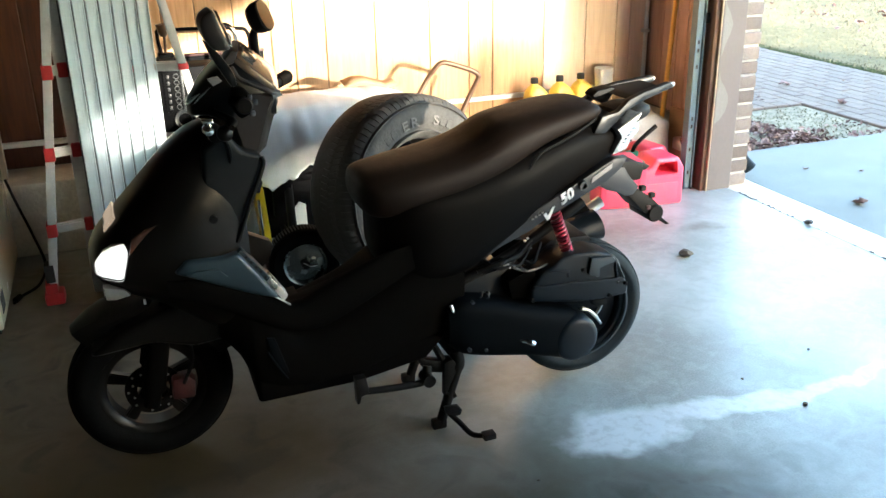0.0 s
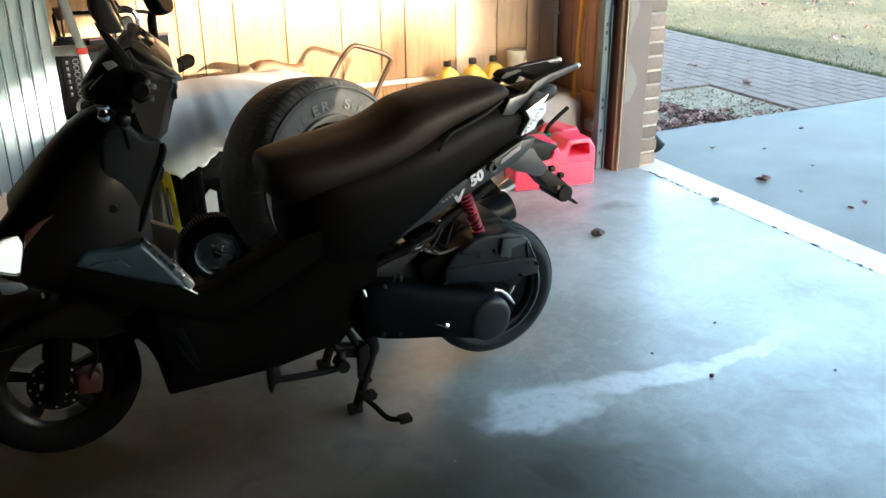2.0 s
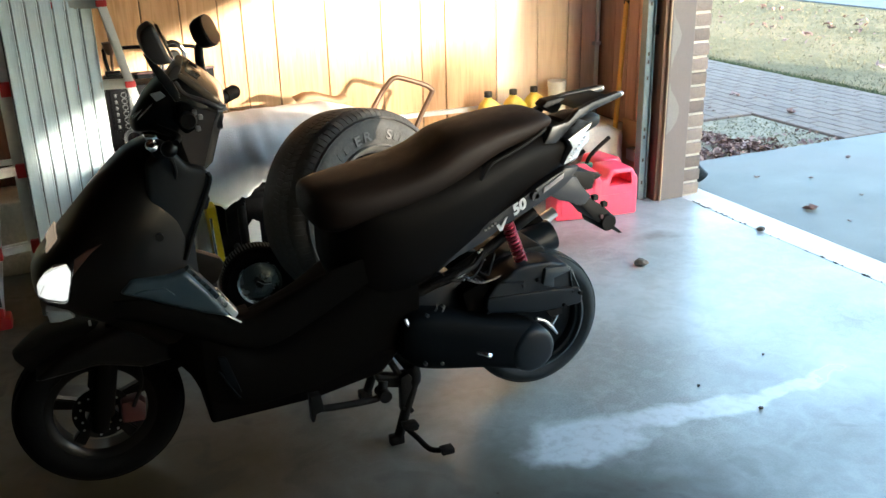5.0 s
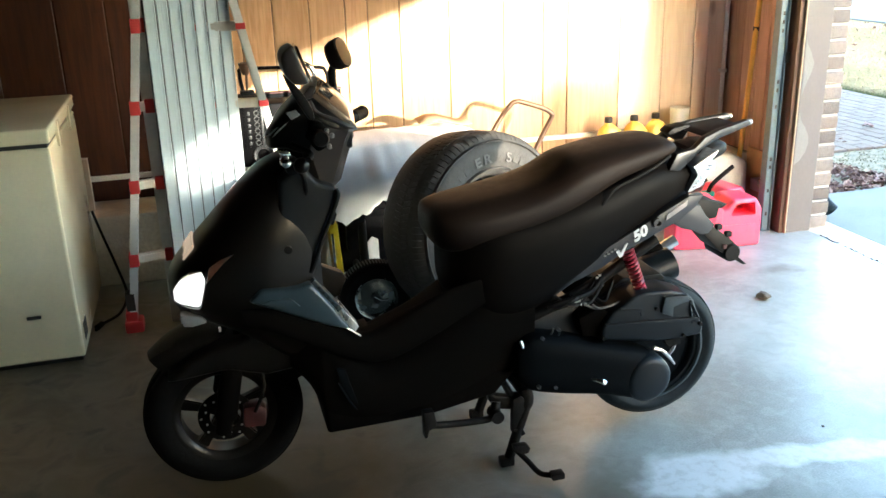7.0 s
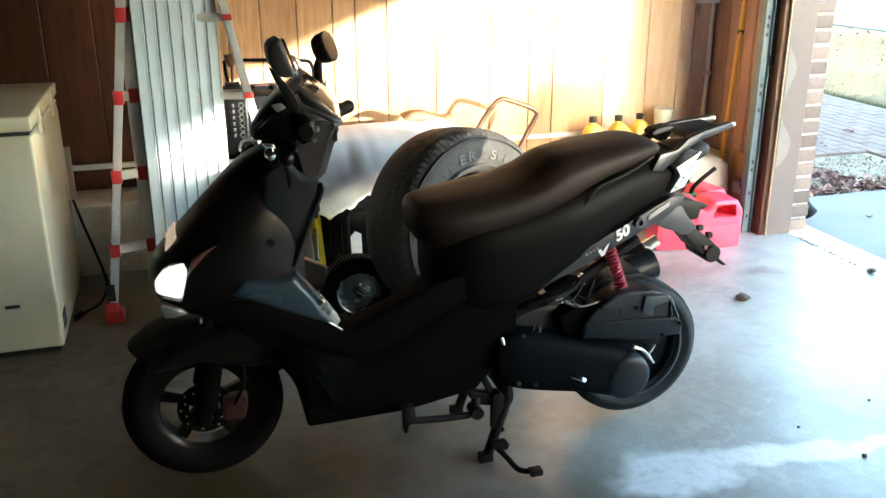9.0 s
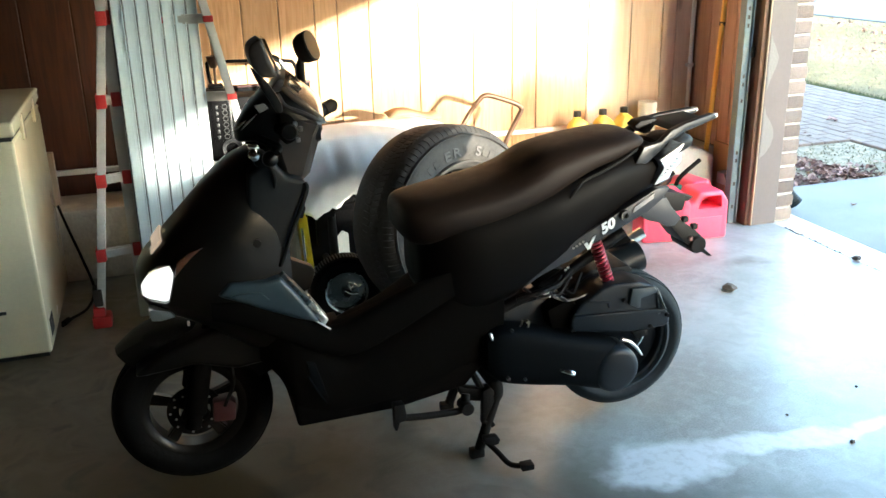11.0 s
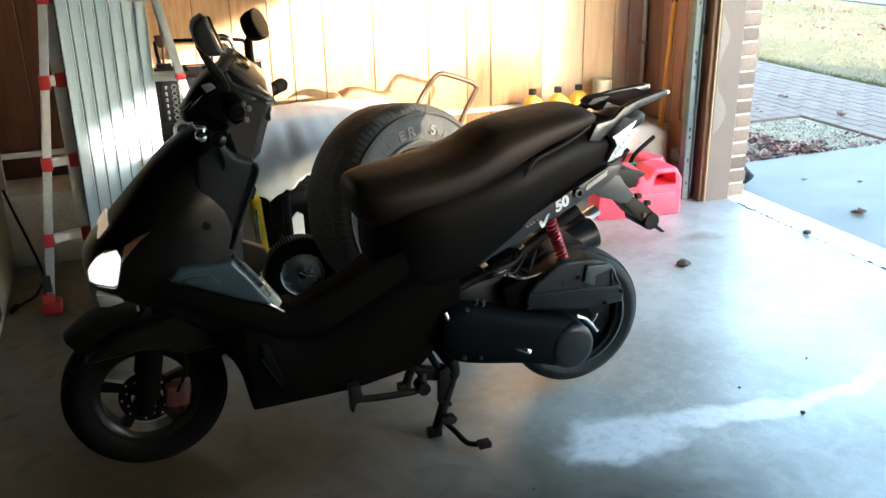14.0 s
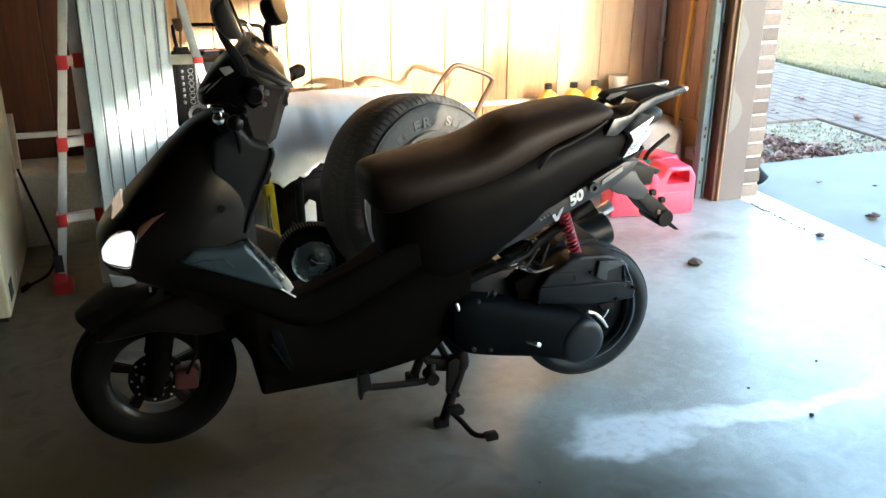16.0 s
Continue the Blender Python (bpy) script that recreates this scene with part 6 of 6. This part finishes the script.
sp("seat", loft([(0.590, 0.738, 0.695, 0.060), (0.599, 0.756, 0.670, 0.098), (0.620, 0.767, 0.650, 0.124), (0.66, 0.774, 0.645, 0.142), (0.74, 0.785, 0.660, 0.154), (0.82, 0.797, 0.680, 0.158), (0.88, 0.810, 0.695, 0.157),
                 (0.925, 0.826, 0.706, 0.154), (0.962, 0.846, 0.718, 0.152), (1.00, 0.866, 0.735, 0.150), (1.05, 0.878, 0.765, 0.146), (1.12, 0.889, 0.800, 0.138), (1.20, 0.899, 0.825, 0.127), (1.255, 0.900, 0.845, 0.114), (1.29, 0.893, 0.858, 0.095), (1.305, 0.878, 0.866, 0.07)], 28, 3.0), "seat", "brown-black vinyl two-level seat")
sp("seat_seam", otube(smooth_path([(1.048, -0.150, 0.752), (1.066, -0.152, 0.778), (1.090, -0.147, 0.798), (1.15, -0.138, 0.816), (1.21, -0.128, 0.838), (1.262, -0.116, 0.862)], 6), 0.004, 8), "black_plastic")

sp("tail_panel", slab([(0.90, 0.497), (0.953, 0.535), (1.052, 0.572), (1.119, 0.612), (1.187, 0.640), (1.238, 0.664), (1.281, 0.682), (1.331, 0.718), (1.356, 0.752), (1.311, 0.751), (1.269, 0.731), (1.201, 0.698), (1.14, 0.668), (1.05, 0.622), (0.96, 0.565)], -0.150, -0.118, 0.006), "tail_slate", "slate-grey lower tail panel")

# writing on the tail: model number and plain marks
bm = text_mesh("50", 0.040, 0.0012, 0.0016)
bmesh.ops.transform(bm, matrix=Matrix.Shear("XZ", 4, (0.0, 0.0)), verts=bm.verts[:])
for v in bm.verts:
    v.co.x = 1.12 * v.co.x + 0.30 * v.co.z
bmesh.ops.rotate(bm, verts=bm.verts[:], cent=(0, 0, 0), matrix=Matrix.Rotation(radians(-29), 3, "Y"))
bmesh.ops.translate(bm, verts=bm.verts[:], vec=(1.146, -0.1535, 0.638))
sp("number_decal", bm, "decal", "white number decal 50", smooth=False)
sp("wedge_decal", slab([(1.092, 0.616), (1.100, 0.621), (1.106, 0.611), (1.118, 0.634), (1.126, 0.638), (1.111, 0.602), (1.103, 0.598)], -0.1535, -0.1495, 0), "decal", "white wedge-shaped mark", smooth=False)
for k in range(4):
    sp("mark_bar", obox((1.056 + k * 0.010, -0.1535, 0.606 + k * 0.005), (1.062 + k * 0.010, -0.1495, 0.611 + k * 0.005)), "decal_grey", smooth=False)
sp("bolt_ring", lathe([(0.008, -0.162), (0.014, -0.162), (0.014, -0.150), (0.008, -0.150)], 20, "y", (1.212, 0, 0.687)), "dial")
sp("tail_sticker", slab([(1.238, 0.690), (1.30, 0.726), (1.302, 0.742), (1.240, 0.706)], -0.1545, -0.149, 0), "decal_grey", "small grey sticker", smooth=False)

# tail: grab rails, lamp, mudguard arm
for side in (-1, 1):
    rail_part = sp("grab_rail", slab([(1.262, 0.818), (1.286, 0.864), (1.342, 0.872), (1.380, 0.900), (1.432, 0.914), (1.535, 0.930), (1.548, 0.925), (1.545, 0.913), (1.492, 0.902), (1.425, 0.888), (1.372, 0.868), (1.338, 0.845), (1.298, 0.815)], side * 0.100 - 0.013, side * 0.100 + 0.013, 0.006, 2), "rail_black", "satin black grab rail")
    for v in rail_part.data.vertices:
        v.co.y -= side * 0.050 * max(0.0, min(1.0, (v.co.x - 1.32) / 0.22))
    sp("rail_tip", cyl(bmesh.new(), (1.535, side * 0.053, 0.920), (1.554, side * 0.050, 0.922), 0.010, 0.007, 12), "silver", "bright rail end")
sp("rail_bridge", slab([(1.385, 0.896), (1.41, 0.906), (1.505, 0.921), (1.512, 0.914), (1.41, 0.890)], -0.066, 0.066, 0.004), "rail_black", "satin black carrier plate")
sp("rail_wedge", slab([(1.335, 0.890), (1.352, 0.904), (1.395, 0.910), (1.420, 0.904), (1.402, 0.890), (1.385, 0.866), (1.365, 0.866)], 0.03, 0.085, 0.005), "black_plastic")
sp("tail_cone", loft([(1.37, 0.860, 0.80, 0.085), (1.42, 0.872, 0.815, 0.080), (1.47, 0.87, 0.83, 0.06), (1.49, 0.862, 0.845, 0.035)], 18, 3), "black_plastic")
sp("tail_lamp", slab([(1.334, 0.826), (1.404, 0.866), (1.386, 0.828), (1.378, 0.795), (1.366, 0.768), (1.336, 0.757), (1.318, 0.752), (1.332, 0.776), (1.348, 0.800)], -0.122, 0.122, 0.004), "lamp_shell", "clear faceted tail lamp")
for k in range(7):
    z = 0.765 + 0.0095 * k
    x = 1.334 + 0.0075 * k
    sp("lamp_facet", obox((x, -0.126, z), (x + 0.012, -0.120, z + 0.0055), 0.0015, 1), "chrome")
sp("lamp_strip", slab([(1.330, 0.826), (1.405, 0.868), (1.394, 0.850), (1.356, 0.831), (1.336, 0.820)], -0.128, -0.119, 0.002), "white_plastic", "bright lens edge")
sp("lamp_reflector", loft([(1.345, 0.79, 0.735, 0.068), (1.40, 0.815, 0.750, 0.064), (1.45, 0.83, 0.775, 0.045)], 18, 2.6), "lamp_shell", "milky clear rear lens")
arm = sp("mudguard_arm", slab([(1.26, 0.668), (1.320, 0.690), (1.371, 0.694), (1.405, 0.690), (1.430, 0.652), (1.460, 0.622), (1.440, 0.598), (1.415, 0.597), (1.386, 0.613), (1.349, 0.624), (1.318, 0.645)], -0.055, 0.055, 0.006), "tail_slate", "slate-grey rear mudguard and plate arm")
sp("plate_plank", slab([(1.412, 0.612), (1.440, 0.628), (1.512, 0.577), (1.545, 0.545), (1.540, 0.522), (1.512, 0.518), (1.477, 0.540)], -0.052, 0.052, 0.006), "black_plastic", "black plate carrier", arm)
sp("reflector", lathe([(0, -0.060), (0.024, -0.060), (0.028, -0.054), (0.028, 0.054), (0.024, 0.060), (0, 0.060)], 22, "y", (1.523, 0, 0.528), closed=False), "black_plastic", "black reflector housing", arm)
sp("red_reflector", obox((1.490, -0.060, 0.545), (1.502, -0.052, 0.558), 0.002), "caliper", "small dark red reflector", arm)
sp("guard_tip", slab([(1.520, 0.520), (1.548, 0.512), (1.582, 0.482), (1.566, 0.484)], -0.05, 0.05, 0.003), "black_plastic", parent=arm)
for x, z in ((1.474, 0.612), (1.508, 0.586)):
    sp("plate_clip", obox((x - 0.009, -0.058, z - 0.006), (x + 0.009, -0.040, z + 0.010), 0.003), "black_plastic", parent=arm)
sp("lamp_pod", slab([(1.389, 0.690), (1.397, 0.707), (1.470, 0.690), (1.482, 0.676), (1.472, 0.638), (1.445, 0.636)], -0.040, 0.030, 0.006), "black_plastic", "black lamp pod", arm)
sp("pod_tip", slab([(1.474, 0.686), (1.507, 0.676), (1.489, 0.664), (1.474, 0.668)], -0.036, 0.0, 0.003), "black_plastic", parent=arm)
# rear wheel and engine
rear = wheel(1.286, 0.240, 0.219, 0.058, 0.150, "rear_wheel", "engine", 5, tyre_mat="rubber_doorlit")
sp("hub_cover", lathe([(0, -0.040), (0.06, -0.045), (0.105, -0.036), (0.132, -0.020), (0.132, 0.0), (0, 0.0)], 40, "y", closed=False), "cover_black", parent=rear)
sp("rim_lip", lathe([(0.148, -0.046), (0.153, -0.054), (0.160, -0.053), (0.158, -0.044)], 72, "y"), "rim_slate", "grey rim lip", rear)
sp("air_box", slab([(1.050, 0.406), (1.085, 0.449), (1.11, 0.459), (1.144, 0.483), (1.179, 0.491), (1.258, 0.487), (1.314, 0.466), (1.333, 0.447), (1.349, 0.400), (1.368, 0.361), (1.366, 0.336), (1.277, 0.331), (1.205, 0.337), (1.050, 0.363)], -0.172, -0.070, 0.010, 3), "engine", "matt black air filter box")
sp("intake_duct", slab([(0.985, 0.430), (1.045, 0.455), (1.080, 0.440), (1.080, 0.365), (1.0, 0.37)], -0.150, -0.080, 0.012, 2), "matt_black")
sp("box_rib", slab([(1.055, 0.414), (1.193, 0.406), (1.330, 0.397), (1.348, 0.393), (1.346, 0.384), (1.193, 0.396), (1.055, 0.404)], -0.180, -0.168, 0.003), "engine")
sp("box_tri", otube([(1.320, -0.176, 0.449), (1.347, -0.176, 0.393), (1.328, -0.176, 0.381), (1.322, -0.176, 0.418)], 0.0035, 6, True), "rim_slate", "grey moulded triangle")
sp("box_notch", slab([(1.103, 0.453), (1.168, 0.443), (1.171, 0.424), (1.163, 0.424), (1.160, 0.437), (1.103, 0.447)], -0.177, -0.168, 0.001), "engine")
sp("box_lid", slab([(1.225, 0.425), (1.233, 0.474), (1.304, 0.470), (1.316, 0.453), (1.262, 0.440), (1.262, 0.410)], -0.184, -0.168, 0.004), "rim_slate", "grey raised lid of the filter box")
for x, z in ((1.352, 0.375), (1.05, 0.375), (1.21, 0.44), (1.30, 0.345)):
    sp("box_screw", cyl(bmesh.new(), (x, -0.176, z), (x, -0.186, z), 0.006, n=10), "dark_steel")
sp("drive_cover", loft([(0.80, 0.385, 0.275, 0.045, -0.13), (0.84, 0.405, 0.240, 0.055, -0.135), (0.93, 0.390, 0.219, 0.060, -0.14), (1.02, 0.362, 0.205, 0.062, -0.145), (1.10, 0.340, 0.185, 0.060, -0.148), (1.17, 0.318, 0.166, 0.056, -0.148), (1.215, 0.298, 0.172, 0.046, -0.148), (1.242, 0.274, 0.195, 0.032, -0.146), (1.255, 0.25, 0.22, 0.015, -0.145)], 24, 4.0), "cover_black", "black cast drive cover")
sp("cover_drum", lathe([(0.0, -0.212), (0.050, -0.213), (0.061, -0.210), (0.068, -0.203), (0.071, -0.192), (0.071, -0.12), (0.0, -0.12)], 48, "y", (1.184, 0, 0.236), closed=False), "engine", "rounded black drum of the drive cover")

sp("crank_case", slab([(0.80, 0.42), (0.98, 0.45), (1.10, 0.42), (1.15, 0.25), (0.88, 0.225), (0.80, 0.28)], -0.10, 0.11, 0.02), "engine")
sp("cylinder", slab([(0.72, 0.36), (0.80, 0.43), (0.90, 0.40), (0.86, 0.29), (0.76, 0.29)], -0.08, 0.08, 0.012), "dark_steel")
sp("frame_tube", otube(smooth_path([(0.70, -0.10, 0.36), (0.86, -0.11, 0.44), (1.02, -0.11, 0.50), (1.24, -0.10, 0.62)], 5), 0.016, 12), "dark_steel")
sp("frame_tube", otube(smooth_path([(0.70, 0.10, 0.36), (0.86, 0.11, 0.44), (1.02, 0.11, 0.50), (1.24, 0.10, 0.62)], 5), 0.016, 12), "dark_steel")
sp("carburettor", slab([(0.98, 0.47), (1.06, 0.47), (1.07, 0.52), (1.00, 0.535)], -0.08, -0.02, 0.008), "dark_steel")
for x, z, r in ((0.85, 0.265, 0.007), (0.90, 0.255, 0.006), (0.985, 0.262, 0.008), (1.06, 0.228, 0.006), (1.13, 0.225, 0.005), (0.86, 0.41, 0.006), (0.905, 0.43, 0.006)):
    sp("engine_bolt", cyl(bmesh.new(), (x, -0.19, z), (x, -0.203, z), r * 0.8, n=6), "dial", "dull bolt head")
sp("kick_lever", otube(smooth_path([(1.005, -0.20, 0.268), (1.02, -0.225, 0.270), (1.035, -0.228, 0.262)], 4), 0.007, 8), "chrome", "chrome kick starter end")
sp("cable_clip", otube(smooth_path([(0.808, -0.165, 0.397), (0.815, -0.172, 0.375), (0.828, -0.172, 0.358), (0.853, -0.172, 0.335)], 4), 0.005, 8), "silver")
sp("foil_bracket", slab([(0.956, 0.491), (0.999, 0.496), (0.997, 0.466), (0.985, 0.472)], -0.146, -0.136, 0.002), "silver", "bright folded bracket")
sp("tie_rod", otube(smooth_path([(1.003, -0.145, 0.470), (1.051, -0.145, 0.451), (1.120, -0.140, 0.460)], 4), 0.004, 8), "dial")
axle_arm = sp("axle_arm", otube([(1.216, -0.165, 0.312), (1.240, -0.168, 0.303), (1.262, -0.168, 0.282), (1.286, -0.165, 0.250)], [0.007, 0.005, 0.006, 0.003], 8), "silver", "bright cast arm by the rear axle")
sp("arm_branch", otube([(1.287, -0.165, 0.320), (1.275, -0.168, 0.300), (1.260, -0.168, 0.280)], [0.004, 0.005, 0.004], 8), "silver", parent=axle_arm)
sp("axle_bracket", slab([(1.244, 0.334), (1.296, 0.336), (1.300, 0.316), (1.262, 0.308)], -0.172, -0.140, 0.003), "dark_steel")
for k in range(3):
    sp("fuel_hose", otube(smooth_path([(0.92 + 0.05 * k, -0.125, 0.50), (0.96 + 0.05 * k, -0.15, 0.475), (1.0 + 0.04 * k, -0.14, 0.48 + 0.01 * k), (1.04 + 0.03 * k, -0.12, 0.52)], 5), 0.005, 8), "cable")

# wiring, clamps and small bright metal round the engine
for x, z, a in ((0.972, 0.492, 20), (1.000, 0.478, -15), (1.035, 0.462, -40), (0.905, 0.405, 70), (0.925, 0.395, 60), (0.862, 0.392, -60)):
    c, s = 0.011 * math.cos(radians(a)), 0.011 * math.sin(radians(a))
    sp("wire_clamp", otube([(x - c, -0.150, z - s), (x, -0.155, z), (x + c, -0.150, z + s)], 0.003, 6), "dial")
for k in range(7):
    x, z = 1.058 + 0.009 * math.sin(k * 2.1), 0.500 + 0.006 * k
    sp("connector", obox((x, -0.122, z), (x + 0.007, -0.114, z + 0.005), 0.001), "silver")
sp("wire_loom", otube(smooth_path([(0.90, -0.13, 0.47), (0.97, -0.145, 0.49), (1.03, -0.13, 0.50), (1.07, -0.118, 0.535)], 5), 0.009, 8), "cable")

# shock absorber
a, b = Vector((1.132, -0.120, 0.632)), Vector((1.196, -0.128, 0.450))
shock = sp("shock_absorber", otube([a, b], 0.012, 12), "chrome", "rear shock absorber with a red spring")
d = (b - a).normalized()
u = d.orthogonal().normalized()
v2 = d.cross(u)
coil = []
for k in range(0, 13 * 14 + 1):
    q = k / (13 * 14)
    ang = 2 * math.pi * k / 14
    coil.append(a + (b - a) * (0.08 + 0.80 * q) + 0.0155 * (math.cos(ang) * u + math.sin(ang) * v2))
sp("spring", otube(coil, 0.0038, 8), "spring", "red coil spring", shock)
for q in (0.05, 0.90):
    sp("spring_seat", cyl(bmesh.new(), a + (b - a) * q, a + (b - a) * (q + 0.04), 0.028, n=18), "dark_steel", parent=shock)

# exhaust on the far side
ex = sp("silencer", otube(smooth_path([(0.92, 0.13, 0.30), (1.08, 0.145, 0.345), (1.20, 0.150, 0.39), (1.34, 0.152, 0.448), (1.40, 0.152, 0.475)], 5), [0.020] * 5 + [0.05] * 5 + [0.062] * 11, 20), "dark_steel", "black silencer")
sp("heat_shield", otube([(1.16, 0.085, 0.395), (1.30, 0.090, 0.435), (1.405, 0.092, 0.462)], [0.045, 0.052, 0.050], 18), "engine", parent=ex)
sp("tail_pipe", otube([(1.39, 0.155, 0.478), (1.455, 0.157, 0.510)], 0.019, 16), "silver", "bright tail pipe", ex)
sp("rear_hugger", slab([(1.06, 0.44), (1.16, 0.50), (1.28, 0.50), (1.30, 0.48), (1.16, 0.46)], -0.07, 0.07, 0.008), "black_plastic")

# centre stand and folded side stand
stand = sp("centre_stand", otube([(0.845, -0.135, 0.195), (0.845, 0.135, 0.195)], 0.014, 12), "dark_steel", "black tubular centre stand")
for side in (-1, 1):
    sp("stand_leg", otube(smooth_path([(0.835, side * 0.125, 0.230), (0.838, side * 0.132, 0.185), (0.805, side * 0.138, 0.09), (0.780, side * 0.142, 0.016)], 5), [0.020] * 6 + [0.015] * 10, 12), "dark_steel", parent=stand)
    sp("stand_foot", obox((0.752, side * 0.142 - 0.014, 0.0), (0.795, side * 0.142 + 0.014, 0.028), 0.006), "dark_steel", parent=stand)
sp("stand_hook", slab([(0.780, 0.082), (0.822, 0.080), (0.832, 0.068), (0.826, 0.052), (0.806, 0.052), (0.784, 0.062)], -0.185, -0.160, 0.005), "dark_steel", parent=stand)
sp("foot_lever", otube(smooth_path([(0.785, -0.142, 0.065), (0.815, -0.195, 0.040), (0.835, -0.240, 0.022), (0.862, -0.262, 0.022), (0.885, -0.268, 0.022)], 5), 0.008, 10), "dark_steel", parent=stand)
sp("lever_pad", obox((0.858, -0.285, 0.016), (0.895, -0.255, 0.034), 0.004), "dark_steel", parent=stand)
sp("stand_bracket", slab([(0.725, 0.236), (0.745, 0.222), (0.797, 0.207), (0.812, 0.212), (0.842, 0.205), (0.838, 0.175), (0.806, 0.166), (0.756, 0.178), (0.728, 0.205)], -0.13, -0.10, 0.006), "dark_steel", parent=stand)
sp("stand_spring", otube([(0.800, -0.12, 0.200), (0.770, -0.12, 0.262)], 0.010, 8), "dark_steel", parent=stand)
sp("stand_lug", slab([(0.795, 0.115), (0.822, 0.112), (0.830, 0.095), (0.818, 0.088), (0.815, 0.100), (0.800, 0.102)], -0.150, -0.128, 0.003), "dark_steel", parent=stand)
sp("leg_plate", slab([(0.792, 0.208), (0.815, 0.218), (0.842, 0.190), (0.826, 0.108), (0.790, 0.102)], -0.146, -0.124, 0.005), "dark_steel", parent=stand)
side_st = sp("side_stand", otube(smooth_path([(0.728, -0.185, 0.235), (0.715, -0.20, 0.200), (0.66, -0.205, 0.198), (0.56, -0.205, 0.205), (0.525, -0.205, 0.215)], 5), [0.013] * 6 + [0.010] * 15, 10), "dark_steel", "folded black side stand")
sp("side_stand_pivot", cyl(bmesh.new(), (0.722, -0.175, 0.205), (0.722, -0.222, 0.205), 0.018, n=14), "dark_steel", parent=side_st)
sp("side_stand_foot", slab([(0.515, 0.255), (0.545, 0.255), (0.552, 0.205), (0.530, 0.200), (0.524, 0.178), (0.516, 0.178)], -0.218, -0.19, 0.004), "dark_steel", parent=side_st)

# ---------------------------------------------------------------- pieces of walls and pavements
rnd = random.Random(77)
seams = [0.761, 0.870, 1.025, 1.274, 1.558, 1.771, 1.905, 2.201, 2.449, 2.638, 2.722, 2.836]
x = 0.761
while x > LEFT + 0.3:
    x -= rnd.choice((0.11, 0.15, 0.17, 0.21, 0.26))
    seams.insert(0, x)
seams[0] = LEFT + 0.002
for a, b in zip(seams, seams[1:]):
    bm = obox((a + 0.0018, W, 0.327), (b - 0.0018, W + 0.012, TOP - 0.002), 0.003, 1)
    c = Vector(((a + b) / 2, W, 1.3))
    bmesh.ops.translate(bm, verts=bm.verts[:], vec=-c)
    # boards near the door take the lit copy; far-left ones are darker
    ob = part("board", bm, M["lit_board" if a > 2.19 else "board" if a > -0.2 else "dark_board"], wall_north, smooth=False)
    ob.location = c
ys = [3.875, 3.98, 4.11, 4.20, 4.33, W]
for a, b in zip(ys, ys[1:]):
    bm = obox((XI, a + 0.0015, 0.002 if b < 4.201 else 0.327), (XI + 0.012, b - 0.0015, TOP - 0.002), 0.002, 1)
    c = Vector((XI, (a + b) / 2, 1.2))
    bmesh.ops.translate(bm, verts=bm.verts[:], vec=-c)
    part("board", bm, M["corner_board"], wall_east, smooth=False).location = c

brick_wall = setting("wall_brick", obox((2.951, YO + 0.022, -0.05), (3.049, 9.0, 2.6)), M["mortar"], "brown brick outer wall with pale raked mortar joints")
bmk = obox((-0.052, 0, 0), (0.052, 0.195, 0.0585), 0.004, 1)
bmesh.ops.recalc_face_normals(bmk, faces=bmk.faces[:])
brick_mesh = bpy.data.meshes.new("brick")
bmk.to_mesh(brick_mesh)
bmk.free()
brick_mesh.materials.append(M["brick"])
bmh = obox((-0.052, 0, 0), (0.052, 0.092, 0.0585), 0.004, 1)
half_mesh = bpy.data.meshes.new("half_brick")
bmh.to_mesh(half_mesh)
bmh.free()
half_mesh.materials.append(M["brick"])
for k in range(30):
    z = 0.006 + k * 0.0722
    y = YO + 0.012
    for j in range(3):
        half = j == 0 and k % 2
        ob = new("brick", half_mesh if half else brick_mesh)
        ob.parent = brick_wall
        ob.location = (3.0 + rnd.uniform(-0.002, 0.002), y + rnd.uniform(-0.003, 0.003), z)
        y += (0.092 if half else 0.195) + 0.012

bm = obox((4.635, 4.340, -0.2), (5.97, 8.2, -0.024))
box(bm, (3.06, 5.194, -0.2), (4.633, 8.2, -0.024))
path_bed = setting("pavement_path", bm, M["soil"], "grey brick-paved garden path with open joints")
bmp = obox((-0.052, -0.105, -0.03), (0.052, 0.105, 0.0), 0.005, 1)
paver_mesh = bpy.data.meshes.new("paver")
bmp.to_mesh(paver_mesh)
bmp.free()
paver_mesh.materials.append(M["paver"])
bmp = obox((-0.052, -0.050, -0.03), (0.052, 0.050, 0.0), 0.005, 1)
half_paver = bpy.data.meshes.new("half_paver")
bmp.to_mesh(half_paver)
bmp.free()
half_paver.materials.append(M["paver"])
for i in range(1, 12, 2):
    ob = new("paver", half_paver)
    ob.parent = path_bed
    ob.location = (5.905 - i * 0.109, 4.397, -0.004)
for i in range(13, 26, 2):
    ob = new("paver", half_paver)
    ob.parent = path_bed
    ob.location = (5.905 - i * 0.109, 5.257, -0.004)
for i in range(26):
    xx = 5.905 - i * 0.109
    for j in range(14):
        yy = 4.45 + j * 0.215 + (0.107 if i % 2 else 0)
        if xx < 4.68 and yy < 5.30:
            continue
        ob = new("paver", paver_mesh)
        ob.parent = path_bed
        ob.location = (xx, yy, -0.004 + rnd.uniform(-0.0025, 0.0015))
        ob.rotation_euler = (rnd.uniform(-0.006, 0.006), rnd.uniform(-0.008, 0.008), rnd.uniform(-0.012, 0.012))
